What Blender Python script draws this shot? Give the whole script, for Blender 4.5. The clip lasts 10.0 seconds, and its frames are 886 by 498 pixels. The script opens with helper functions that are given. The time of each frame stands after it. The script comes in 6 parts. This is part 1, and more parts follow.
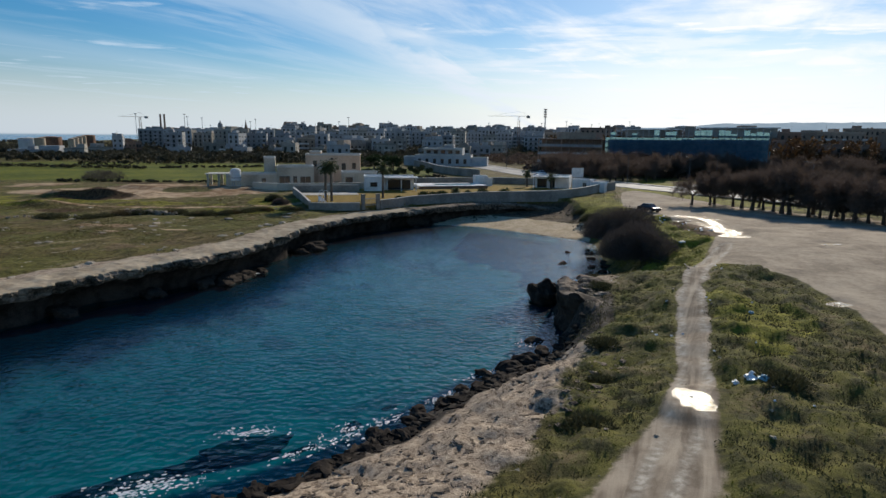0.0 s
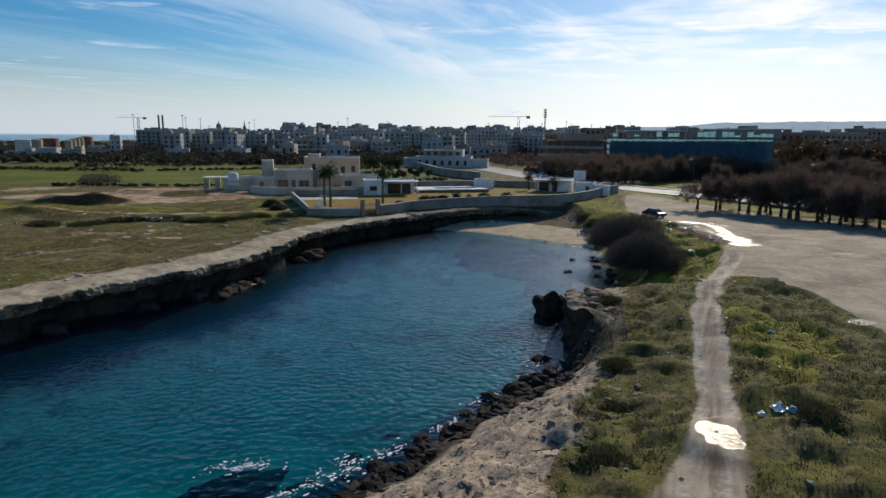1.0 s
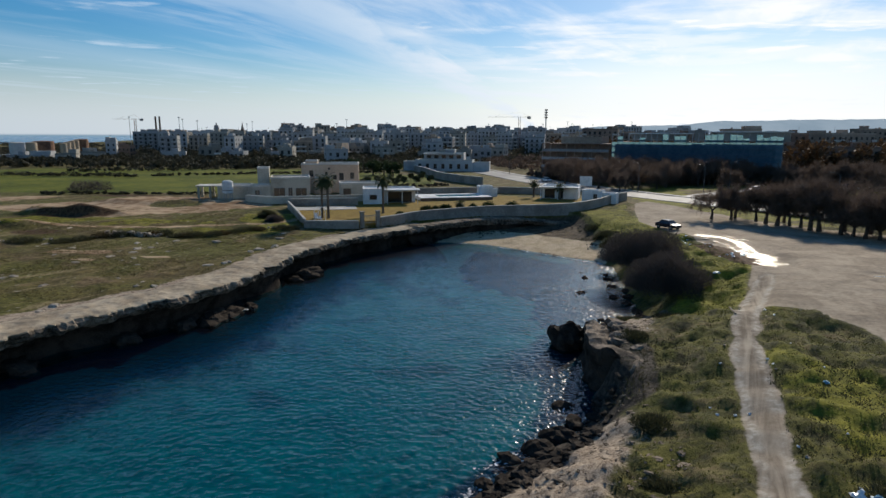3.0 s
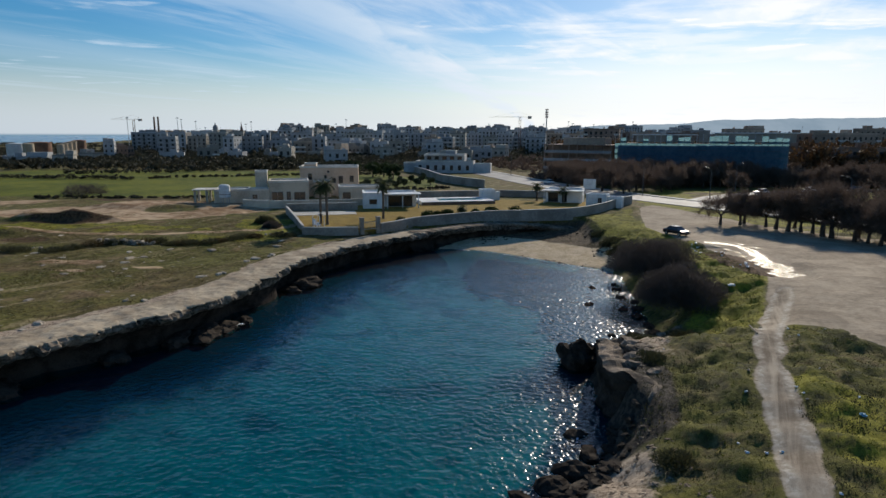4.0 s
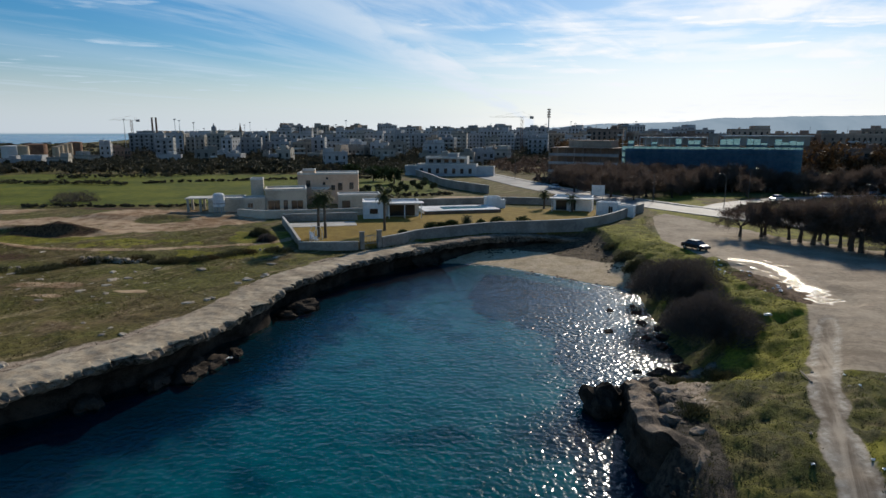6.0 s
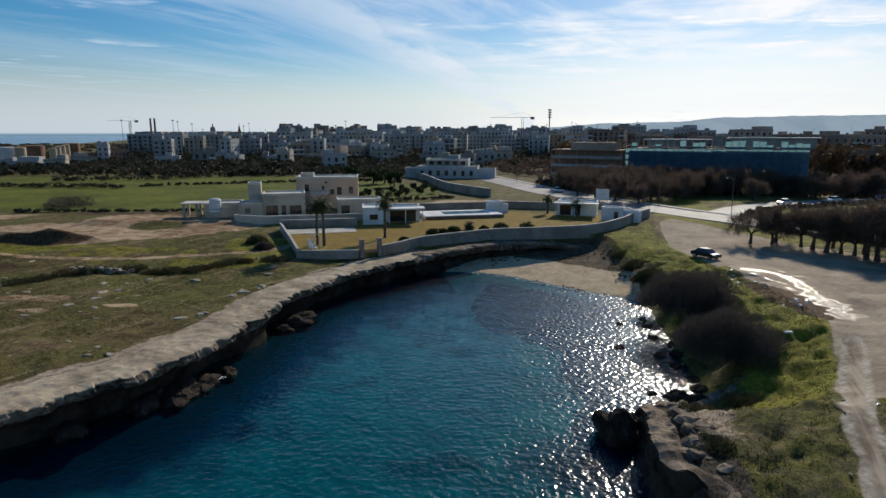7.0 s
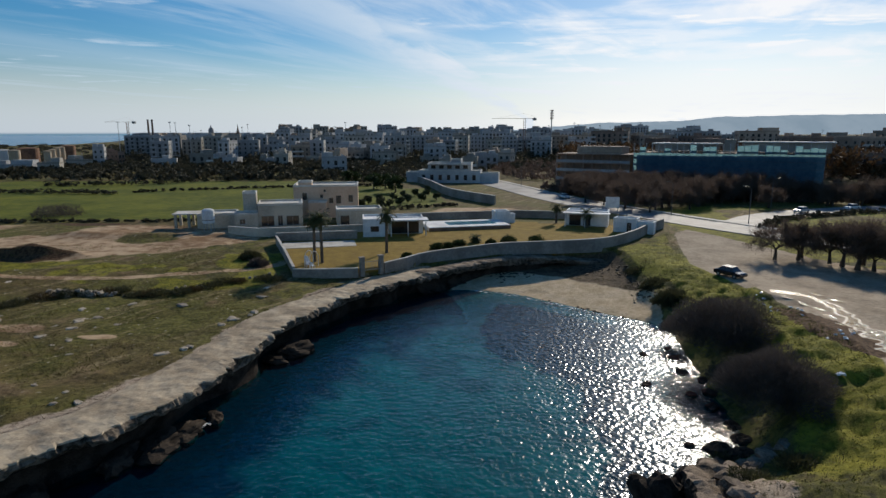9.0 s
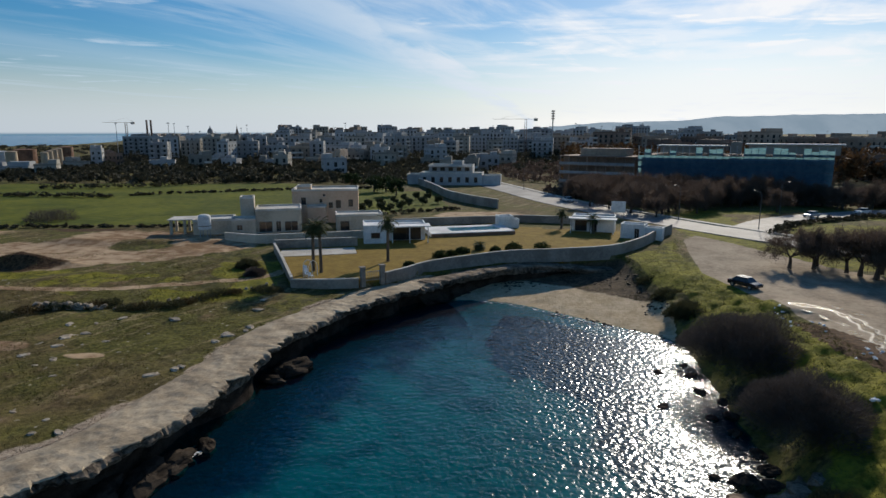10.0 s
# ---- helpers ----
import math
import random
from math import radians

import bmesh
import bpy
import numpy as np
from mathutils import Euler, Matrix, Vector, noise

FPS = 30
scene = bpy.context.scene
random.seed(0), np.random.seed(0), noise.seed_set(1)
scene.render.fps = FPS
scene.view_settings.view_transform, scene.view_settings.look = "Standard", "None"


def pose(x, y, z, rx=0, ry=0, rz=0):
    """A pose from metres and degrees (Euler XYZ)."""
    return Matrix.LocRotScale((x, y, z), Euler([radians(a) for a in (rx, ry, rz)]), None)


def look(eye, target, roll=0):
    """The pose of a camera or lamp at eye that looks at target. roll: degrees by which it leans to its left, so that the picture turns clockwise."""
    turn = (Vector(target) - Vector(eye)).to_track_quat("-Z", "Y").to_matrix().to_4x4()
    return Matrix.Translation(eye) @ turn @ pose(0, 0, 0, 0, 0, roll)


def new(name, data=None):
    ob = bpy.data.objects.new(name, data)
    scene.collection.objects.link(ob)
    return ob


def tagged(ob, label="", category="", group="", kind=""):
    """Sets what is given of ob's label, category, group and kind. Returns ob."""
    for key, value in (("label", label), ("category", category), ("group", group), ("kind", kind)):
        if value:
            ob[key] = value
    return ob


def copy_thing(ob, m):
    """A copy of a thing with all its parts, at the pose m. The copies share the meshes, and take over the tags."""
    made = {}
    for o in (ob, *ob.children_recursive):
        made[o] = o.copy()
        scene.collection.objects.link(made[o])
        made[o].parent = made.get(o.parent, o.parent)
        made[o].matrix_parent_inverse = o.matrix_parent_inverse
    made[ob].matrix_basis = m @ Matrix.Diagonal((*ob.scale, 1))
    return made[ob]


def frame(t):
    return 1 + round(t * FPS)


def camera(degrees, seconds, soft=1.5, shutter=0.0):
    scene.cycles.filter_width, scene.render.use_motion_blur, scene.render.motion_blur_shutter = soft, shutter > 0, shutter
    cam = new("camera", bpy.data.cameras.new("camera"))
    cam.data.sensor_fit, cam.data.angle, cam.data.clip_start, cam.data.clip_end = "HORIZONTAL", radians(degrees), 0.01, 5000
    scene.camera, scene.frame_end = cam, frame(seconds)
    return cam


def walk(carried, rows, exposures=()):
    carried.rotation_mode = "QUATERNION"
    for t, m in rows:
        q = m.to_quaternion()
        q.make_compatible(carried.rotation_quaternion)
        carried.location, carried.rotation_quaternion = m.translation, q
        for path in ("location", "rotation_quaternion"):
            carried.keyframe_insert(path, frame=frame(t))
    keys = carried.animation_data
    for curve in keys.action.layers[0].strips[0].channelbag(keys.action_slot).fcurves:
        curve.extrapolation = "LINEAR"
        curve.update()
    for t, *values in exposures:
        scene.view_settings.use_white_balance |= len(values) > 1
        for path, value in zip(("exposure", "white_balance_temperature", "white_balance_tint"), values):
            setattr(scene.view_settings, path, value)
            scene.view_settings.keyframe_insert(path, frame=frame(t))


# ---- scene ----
cam = camera(72.0, 10.0)
PATH = [
    (0, (2.510, -4.102, 16.916), (2.483, -2.135, 16.554), 0.54),
    (0.5, (2.326, -2.977, 17.304), (2.300, -1.010, 16.941), 0.48),
    (1, (2.137, -1.760, 17.694), (2.112, 0.206, 17.331), 0.43),
    (1.5, (1.946, -0.466, 18.088), (1.922, 1.500, 17.724), 0.38),
    (2, (1.753, 0.890, 18.485), (1.729, 2.856, 18.119), 0.33),
    (2.5, (1.559, 2.297, 18.883), (1.535, 4.263, 18.517), 0.29),
    (4, (0.973, 6.721, 20.084), (0.950, 8.686, 19.715), 0.17),
    (4.5, (0.777, 8.237, 20.485), (0.753, 10.202, 20.114), 0.14),
    (5, (0.579, 9.764, 20.884), (0.556, 11.729, 20.513), 0.10),
    (5.5, (0.381, 11.300, 21.283), (0.357, 13.265, 20.910), 0.07),
    (7, (-0.236, 15.947, 22.463), (-0.260, 17.912, 22.088), -0.00),
    (7.5, (-0.453, 17.515, 22.849), (-0.477, 19.479, 22.473), -0.02),
    (8, (-0.678, 19.097, 23.231), (-0.702, 21.062, 22.855), -0.04),
    (8.5, (-0.914, 20.701, 23.608), (-0.938, 22.665, 23.231), -0.05),
    (9, (-1.162, 22.334, 23.979), (-1.186, 24.298, 23.602), -0.06),
    (9.5, (-1.425, 24.004, 24.343), (-1.450, 25.968, 23.966), -0.07),
    (10, (-1.707, 25.722, 24.701), (-1.731, 27.687, 24.323), -0.08),
]
walk(cam, [(t, look(e, g, r)) for t, e, g, r in PATH], [(0, -0.3), (5, -0.33), (10, -0.44)])

# ---------------------------------------------------------------- light
SUN_AZ, SUN_EL = radians(24.3), radians(27.0)      # azimuth from +y towards +x
to_sun = Vector((math.sin(SUN_AZ) * math.cos(SUN_EL), math.cos(SUN_AZ) * math.cos(SUN_EL), math.sin(SUN_EL)))
sun = new("sun", bpy.data.lights.new("sun", "SUN"))
sun.data.energy, sun.data.angle, sun.data.color = 4.9, radians(0.55), (1.0, 0.91, 0.77)
sun.matrix_world = look(to_sun * 800, (0, 0, 0))
SKY = 0.096


class Nodes:
    """Short names for building a node tree."""

    def __init__(self, tree):
        self.t = tree
        tree.nodes.clear()

    def add(self, kind, out=0, ins=(), **props):
        n = self.t.nodes.new(kind)
        for k, v in props.items():
            setattr(n, k, v)
        for k, v in dict(ins).items():
            self.put(n, k, v)
        return n.outputs[out] if len(n.outputs) else n

    def put(self, n, k, v):
        if isinstance(v, bpy.types.NodeSocket):
            self.t.links.new(v, n.inputs[k])
        else:
            if isinstance(v, tuple) and len(v) == 3 and n.inputs[k].type == "RGBA":
                v = (*v, 1.0)
            n.inputs[k].default_value = v

    def math(self, op, a, b=0.0, c=0.0):
        return self.add("ShaderNodeMath", ins={0: a, 1: b, 2: c}, operation=op)

    def vmath(self, op, a, b=(0, 0, 0)):
        return self.add("ShaderNodeVectorMath", ins={0: a, 1: b}, operation=op)

    def noise(self, vec, scale, detail=4.0, rough=0.55, warp=0.0):
        return self.add("ShaderNodeTexNoise", ins={"Vector": vec, "Scale": scale, "Detail": detail, "Roughness": rough, "Distortion": warp})

    def span(self, v, a, b, lo=0.0, hi=1.0):
        return self.add("ShaderNodeMapRange", ins={0: v, 1: a, 2: b, 3: lo, 4: hi}, interpolation_type="SMOOTHSTEP")

    def mix(self, f, a, b):
        n = self.t.nodes.new("ShaderNodeMix")
        n.data_type = "RGBA"
        self.put(n, 0, f), self.put(n, 6, a), self.put(n, 7, b)
        return n.outputs[2]

    def attr(self, name):
        return self.add("ShaderNodeAttribute", out=2, attribute_name=name)

    def place(self):
        return self.add("ShaderNodeNewGeometry")


world = bpy.data.worlds.new("sky")
scene.world = world
world.use_nodes = True
w = Nodes(world.node_tree)
sky = w.add("ShaderNodeTexSky", sky_type="NISHITA", sun_disc=False, sun_elevation=SUN_EL, sun_rotation=SUN_AZ, air_density=1.0, dust_density=0.3, ozone_density=4.0)
ray = w.vmath("NORMALIZE", w.add("ShaderNodeTexCoord"))
sep = w.t.nodes.new("ShaderNodeSeparateXYZ")
w.put(sep, 0, ray)
up = w.math("MAXIMUM", sep.outputs[2], 0.02)
flat = w.add("ShaderNodeCombineXYZ", ins={0: w.math("DIVIDE", sep.outputs[0], up), 1: w.math("DIVIDE", sep.outputs[1], up), 2: 0.0})
blue = w.add("ShaderNodeHueSaturation", ins={"Saturation": w.span(sep.outputs[2], 0.0, 0.14, 0.45, 1.45), "Value": 1.12, "Color": sky})
def streaks(angle, sx, sy, shift):
    """Sky coordinates turned to the wind and drawn out along it."""
    v = w.add("ShaderNodeMapping", ins={"Vector": flat, "Rotation": (0, 0, radians(-angle))})
    return w.add("ShaderNodeMapping", ins={"Vector": v, "Location": shift, "Scale": (sx, sy, 1.0)})


wisps = w.span(w.noise(streaks(66, 0.1, 0.42, (0.3, 0.2, 0)), 2.0, 8.0, 0.62, 0.5), 0.46, 0.66)
broad = w.span(w.noise(streaks(76, 0.05, 0.3, (1.7, 0.9, 0)), 1.0, 5.0, 0.55, 0.3), 0.42, 0.64)
toward = w.add("ShaderNodeVectorMath", out=1, ins={0: ray, 1: tuple(to_sun)}, operation="DOT_PRODUCT")
veil = w.span(toward, 0.78, 0.95, 0.0, 1.0)
turned = w.t.nodes.new("ShaderNodeSeparateXYZ")
w.put(turned, 0, w.add("ShaderNodeMapping", ins={"Vector": flat, "Rotation": (0, 0, radians(-80.7))}))
torn = w.noise(streaks(80.7, 0.16, 0.9, (0.4, 0.1, 0)), 1.6, 8.0, 0.62, 0.4)
# one long band of high cloud drifting across, and small torn flecks beside it
aside = w.math("ABSOLUTE", w.math("ADD", w.math("SUBTRACT", turned.outputs[1], 1.9), w.math("MULTIPLY", w.math("SUBTRACT", torn, 0.5), 1.6)))
band = w.math("MULTIPLY", w.span(aside, 0.12, 0.75, 1.0, 0.0), w.span(torn, 0.25, 0.6, 0.45, 0.95))
flecks = w.span(w.noise(streaks(10, 0.75, 1.0, (2.2, 0.6, 0)), 0.95, 6.0, 0.55, 0.3), 0.57, 0.7)
puffs = w.span(w.noise(streaks(10, 0.5, 0.62, (0.9, 3.1, 0)), 1.0, 8.0, 0.58, 0.3), 0.4, 0.6)
cover = w.math("ADD", w.math("MULTIPLY", wisps, 0.42), w.math("MULTIPLY", broad, 0.3))
cover = w.math("MAXIMUM", cover, w.math("MAXIMUM", band, w.math("MULTIPLY", flecks, 0.8)))
cover = w.math("ADD", w.math("MULTIPLY", cover, w.math("ADD", w.math("MULTIPLY", veil, 0.2), 0.75)), w.math("MULTIPLY", veil, w.math("ADD", w.math("MULTIPLY", puffs, 0.62), 0.06)))
cover = w.math("MULTIPLY", cover, w.span(sep.outputs[2], 0.21, 0.42, 1.0, 0.35))
low = w.math("MAXIMUM", w.span(sep.outputs[2], 0.0, 0.1, 0.6, 0.0), w.math("MULTIPLY", veil, w.span(sep.outputs[2], 0.03, 0.17, 0.95, 0.1)))
cover = w.math("MINIMUM", w.math("MAXIMUM", cover, low), 0.97)
white = w.mix(veil, (8.0, 9.6, 11.4), (13.0, 13.2, 13.6))
colour = w.mix(w.span(sep.outputs[2], -0.004, 0.001, 1.0, 0.0), w.mix(cover, blue, white), (1.5, 3.1, 4.6))
back = w.add("ShaderNodeBackground", ins={"Color": colour, "Strength": SKY})
w.add("ShaderNodeOutputWorld", ins={"Surface": back})

# ---------------------------------------------------------------- materials
def surface(name, dark, light, rough=0.85, scale=1.0, bump=0.15, metal=0.0, fine=7.0, random_shift=0.0, spec=0.4):
    """A weathered surface: two colours mixed by noise at two scales, with fine relief."""
    m = bpy.data.materials.new(name)
    m.use_nodes = True
    n = Nodes(m.node_tree)
    at = n.add("ShaderNodeTexCoord", out=3)
    a, b = n.noise(at, 0.5 * scale, 4.0), n.noise(at, fine * scale, 5.0, 0.65)
    f = n.span(n.math("ADD", n.math("MULTIPLY", a, 0.6), n.math("MULTIPLY", b, 0.4)), 0.36, 0.64)
    col = n.mix(f, dark, light)
    if random_shift:
        r = n.add("ShaderNodeObjectInfo", out=5)
        col = n.add("ShaderNodeHueSaturation", ins={"Color": col, "Value": n.span(r, 0.0, 1.0, 1 - random_shift, 1 + random_shift)})
    ins = {"Base Color": col, "Roughness": n.span(b, 0.2, 0.8, max(rough - 0.12, 0.02), min(rough + 0.1, 1)), "Metallic": metal, "Specular IOR Level": spec}
    if bump:
        ins["Normal"] = n.add("ShaderNodeBump", ins={"Height": b, "Strength": bump, "Distance": 0.3 / (fine * scale)})
    n.add("ShaderNodeOutputMaterial", ins={"Surface": n.add("ShaderNodeBsdfPrincipled", ins=ins)})
    return m


def leaves(name, dark, light, through_light=0.25):
    """Foliage: colour varies from leaf to leaf; some light comes through."""
    m = bpy.data.materials.new(name)
    m.use_nodes = True
    n = Nodes(m.node_tree)
    r = n.add("ShaderNodeNewGeometry", out=8)
    o = n.add("ShaderNodeTexCoord", out=3)
    col = n.mix(n.math("ADD", n.math("MULTIPLY", r, 0.55), n.math("MULTIPLY", n.noise(o, 0.6, 3.0), 0.5)), dark, light)
    d = n.add("ShaderNodeBsdfPrincipled", ins={"Base Color": col, "Roughness": 0.75, "Specular IOR Level": 0.2})
    s = n.add("ShaderNodeBsdfTranslucent", ins={"Color": col})
    n.add("ShaderNodeOutputMaterial", ins={"Surface": n.add("ShaderNodeMixShader", ins={0: through_light, 1: d, 2: s})})
    return m


ROCK = surface("limestone", (0.06, 0.045, 0.032), (0.3, 0.23, 0.165), 0.92, 1.3, 0.9, spec=0.15)
# Wet rock; the headland face wears it too, to put its shade into colour.
ROCK_WET_SHADED = surface("wet_shaded_rock", (0.013, 0.0105, 0.0085), (0.06, 0.047, 0.036), 0.9, 1.3, 0.9, spec=0.06)
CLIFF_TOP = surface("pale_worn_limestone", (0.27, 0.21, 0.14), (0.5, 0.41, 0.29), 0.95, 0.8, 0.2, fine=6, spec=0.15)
STONE = surface("dry_stone", (0.22, 0.175, 0.125), (0.48, 0.4, 0.3), 0.9, 1.3, 0.4, random_shift=0.25)
PLASTER_WHITE = surface("white_plaster", (0.52, 0.52, 0.51), (0.8, 0.79, 0.76), 0.85, 0.5, 0.1, fine=5)
PLASTER_GREY = surface("grey_plaster", (0.17, 0.15, 0.125), (0.32, 0.29, 0.245), 0.9, 0.45, 0.15, fine=5)
PLASTER_BEIGE = surface("beige_plaster", (0.36, 0.31, 0.24), (0.54, 0.48, 0.38), 0.9, 0.4, 0.12, fine=5)
PLASTER_PINK = surface("salmon_plaster", (0.5, 0.345, 0.235), (0.66, 0.49, 0.355), 0.9, 0.4, 0.1, fine=5)
ROOF_PALE = surface("pale_roof", (0.42, 0.39, 0.34), (0.66, 0.63, 0.57), 0.9, 0.5, 0.1)
CONCRETE = surface("concrete", (0.24, 0.23, 0.21), (0.42, 0.4, 0.37), 0.9, 0.5, 0.2)
GLASS_DARK = surface("window_glass", (0.012, 0.014, 0.017), (0.03, 0.034, 0.04), 0.12, 0.6, 0.0, spec=0.6)
DARK = surface("dark_opening", (0.02, 0.018, 0.016), (0.04, 0.036, 0.03), 0.8, 0.8, 0.0)
METAL = surface("galvanised_steel", (0.25, 0.26, 0.27), (0.42, 0.43, 0.44), 0.45, 1.0, 0.05, metal=0.8)
RUST = surface("rusty_steel", (0.13, 0.06, 0.035), (0.32, 0.17, 0.09), 0.8, 0.4, 0.2)
BARK = surface("bark", (0.035, 0.026, 0.02), (0.11, 0.085, 0.065), 0.95, 1.6, 0.6)
PALM_BARK = surface("palm_bark", (0.06, 0.045, 0.032), (0.17, 0.13, 0.095), 0.95, 1.8, 0.8)
TWIGS = leaves("bare_twigs", (0.066, 0.048, 0.038), (0.18, 0.13, 0.1), 0.32)
TWIGS_GREY = leaves("grey_scrub", (0.045, 0.037, 0.034), (0.12, 0.1, 0.088), 0.25)
SCRUB_BROWN = leaves("brown_scrub", (0.045, 0.032, 0.014), (0.125, 0.09, 0.036), 0.2)
LEAF_DARK = leaves("dark_leaves", (0.012, 0.02, 0.008), (0.05, 0.075, 0.025))
LEAF_OLIVE = leaves("olive_leaves", (0.025, 0.034, 0.016), (0.09, 0.105, 0.05))
LEAF_PALM = leaves("palm_leaves", (0.02, 0.03, 0.011), (0.085, 0.1, 0.038))
GRASS_BLADE = leaves("grass_blades", (0.05, 0.062, 0.012), (0.155, 0.155, 0.03), 0.3)
TYRE = surface("tyre_rubber", (0.012, 0.012, 0.012), (0.03, 0.03, 0.03), 0.85, 3.0, 0.1)
PLASTIC = surface("white_plastic", (0.6, 0.62, 0.64), (0.85, 0.86, 0.88), 0.35, 2.0, 0.3)
PLASTIC_BLUE = surface("blue_plastic", (0.12, 0.32, 0.42), (0.25, 0.5, 0.6), 0.35, 2.0, 0.2)
FOAM = surface("sea_foam", (0.55, 0.6, 0.62), (0.85, 0.88, 0.9), 0.7, 2.0, 0.6)
# Darker than the cliff top: weathering, with the face's shade coloured in.
CLIFF_DARK = surface("weathered_shaded_cliff", (0.03, 0.024, 0.018), (0.25, 0.2, 0.15), 0.95, 0.7, 0.8, fine=4, spec=0.1)
LAMP_GREY = surface("grey_lamp_paint", (0.06, 0.062, 0.065), (0.12, 0.122, 0.125), 0.6, 1.0, 0.0)
FAR_LEAF = leaves("far_foliage", (0.022, 0.024, 0.014), (0.085, 0.078, 0.05))
ASPHALT = surface("worn_road", (0.2, 0.188, 0.172), (0.36, 0.34, 0.31), 0.75, 0.25, 0.1, spec=0.3)
PAVING = surface("pale_paving", (0.36, 0.33, 0.28), (0.55, 0.52, 0.46), 0.85, 0.5, 0.1)
SKIN_ROOFTILE = surface("brown_roof", (0.14, 0.08, 0.05), (0.28, 0.17, 0.11), 0.9, 0.6, 0.2)


def paint(name, rgb, rough=0.25):
    return surface(name, tuple(v * 0.85 for v in rgb), rgb, rough, 0.6, 0.0, spec=0.6)


def water(name, tint, ripple, rough, strength, shine, gleam=(1.0, 1.0, 1.0), chop=0.17):
    """Clear water: a tinted view of the bed below, and reflections by Fresnel."""
    m = bpy.data.materials.new(name)
    m.use_nodes = True
    n = Nodes(m.node_tree)
    at = n.add("ShaderNodeTexCoord", out=3)
    long = n.add("ShaderNodeMapping", ins={"Vector": at, "Rotation": (0, 0, radians(24)), "Scale": (0.55, 1.3, 1.0)})
    h = n.math("ADD", n.math("MULTIPLY", n.noise(long, 0.2 * ripple, 1.0, 0.5, 0.5), 0.2), n.math("MULTIPLY", n.noise(long, 0.85 * ripple, 1.0, 0.5, 0.3), 0.15))
    h = n.math("ADD", h, n.math("MULTIPLY", n.noise(at, 1.9 * ripple, 1.0, 0.45), chop))
    calm = n.span(n.noise(at, 0.035, 2.0), 0.35, 0.65, 0.7, 1.1)
    nor = n.add("ShaderNodeBump", ins={"Height": h, "Strength": n.math("MULTIPLY", calm, strength), "Distance": 1.0})
    clear = n.add("ShaderNodeBsdfTransparent", ins={"Color": tint})
    gloss = n.add("ShaderNodeBsdfGlossy", ins={"Color": gleam, "Roughness": rough, "Normal": nor})
    facing = n.add("ShaderNodeLayerWeight", out=1, ins={"Blend": 0.5, "Normal": nor})
    f = n.math("MULTIPLY", n.math("ADD", n.math("MULTIPLY", n.math("POWER", facing, 5.0), 0.98), 0.02), shine)
    n.add("ShaderNodeOutputMaterial", ins={"Surface": n.add("ShaderNodeMixShader", ins={0: f, 1: clear, 2: gloss})})
    return m


SEA = water("sea_water", (0.06, 0.66, 0.8), 1.0, 0.18, 0.46, 1.05, (0.76, 0.8, 0.84), 0.34)
POND = water("puddle_water", (0.75, 0.7, 0.62), 2.6, 0.09, 0.5, 0.9, (0.8, 0.92, 1.0))
POOL = water("pool_water", (0.5, 0.88, 0.95), 2.0, 0.05, 0.2, 0.3)


# ---------------------------------------------------------------- mesh helpers
class Build:
    """Collects vertices and faces, and makes one mesh of them."""

    def __init__(self):
        self.v, self.f = [], []

    def face(self, *pts):
        k = len(self.v)
        self.v += [tuple(p) for p in pts]
        self.f.append(tuple(range(k, k + len(pts))))

    def box(self, x0, y0, z0, x1, y1, z1, m=None):
        k = len(self.v)
        c = [(x, y, z) for z in (z0, z1) for y in (y0, y1) for x in (x0, x1)]
        self.v += [tuple(m @ Vector(p)) for p in c] if m else c
        self.f += [tuple(k + i for i in q) for q in ((0, 2, 3, 1), (4, 5, 7, 6), (0, 1, 5, 4), (2, 6, 7, 3), (0, 4, 6, 2), (1, 3, 7, 5))]

    def tube(self, pts, radii, sides=6, cap=True):
        k = len(self.v)
        pts = [Vector(p) for p in pts]
        for i, p in enumerate(pts):
            d = (pts[min(i + 1, len(pts) - 1)] - pts[max(i - 1, 0)]).normalized()
            a = d.orthogonal().normalized() if abs(d.z) < 0.9 else Vector((1, 0, 0))
            a = (a - d * a.dot(d)).normalized()
            b = d.cross(a)
            for j in range(sides):
                t = 2 * math.pi * j / sides
                self.v.append(tuple(p + (a * math.cos(t) + b * math.sin(t)) * radii[i]))
        for i in range(len(pts) - 1):
            for j in range(sides):
                q, r = k + i * sides, k + (i + 1) * sides
                self.f.append((q + j, q + (j + 1) % sides, r + (j + 1) % sides, r + j))
        if cap:
            self.f.append(tuple(k + j for j in reversed(range(sides))))
            self.f.append(tuple(k + (len(pts) - 1) * sides + j for j in range(sides)))

    def lathe(self, x, y, rings, sides=16):
        """rings: radius and height, from below."""
        k = len(self.v)
        for r, z in rings:
            self.v += [(x + r * math.cos(2 * math.pi * j / sides), y + r * math.sin(2 * math.pi * j / sides), z) for j in range(sides)]
        for i in range(len(rings) - 1):
            for j in range(sides):
                q, r = k + i * sides, k + (i + 1) * sides
                self.f.append((q + j, q + (j + 1) % sides, r + (j + 1) % sides, r + j))
        self.f.append(tuple(k + j for j in reversed(range(sides))))
        self.f.append(tuple(k + (len(rings) - 1) * sides + j for j in range(sides)))

    def mesh(self, name, material, smooth=False):
        me = bpy.data.meshes.new(name)
        me.from_pydata(self.v, [], self.f)
        me.materials.append(material)
        if smooth:
            me.shade_smooth()
        me.update()
        return me


def part(name, b, material, parent=None, label="", smooth=False):
    ob = new(name, b.mesh(name, material, smooth) if isinstance(b, Build) else b)
    if parent:
        ob.parent = parent
    return tagged(ob, label)


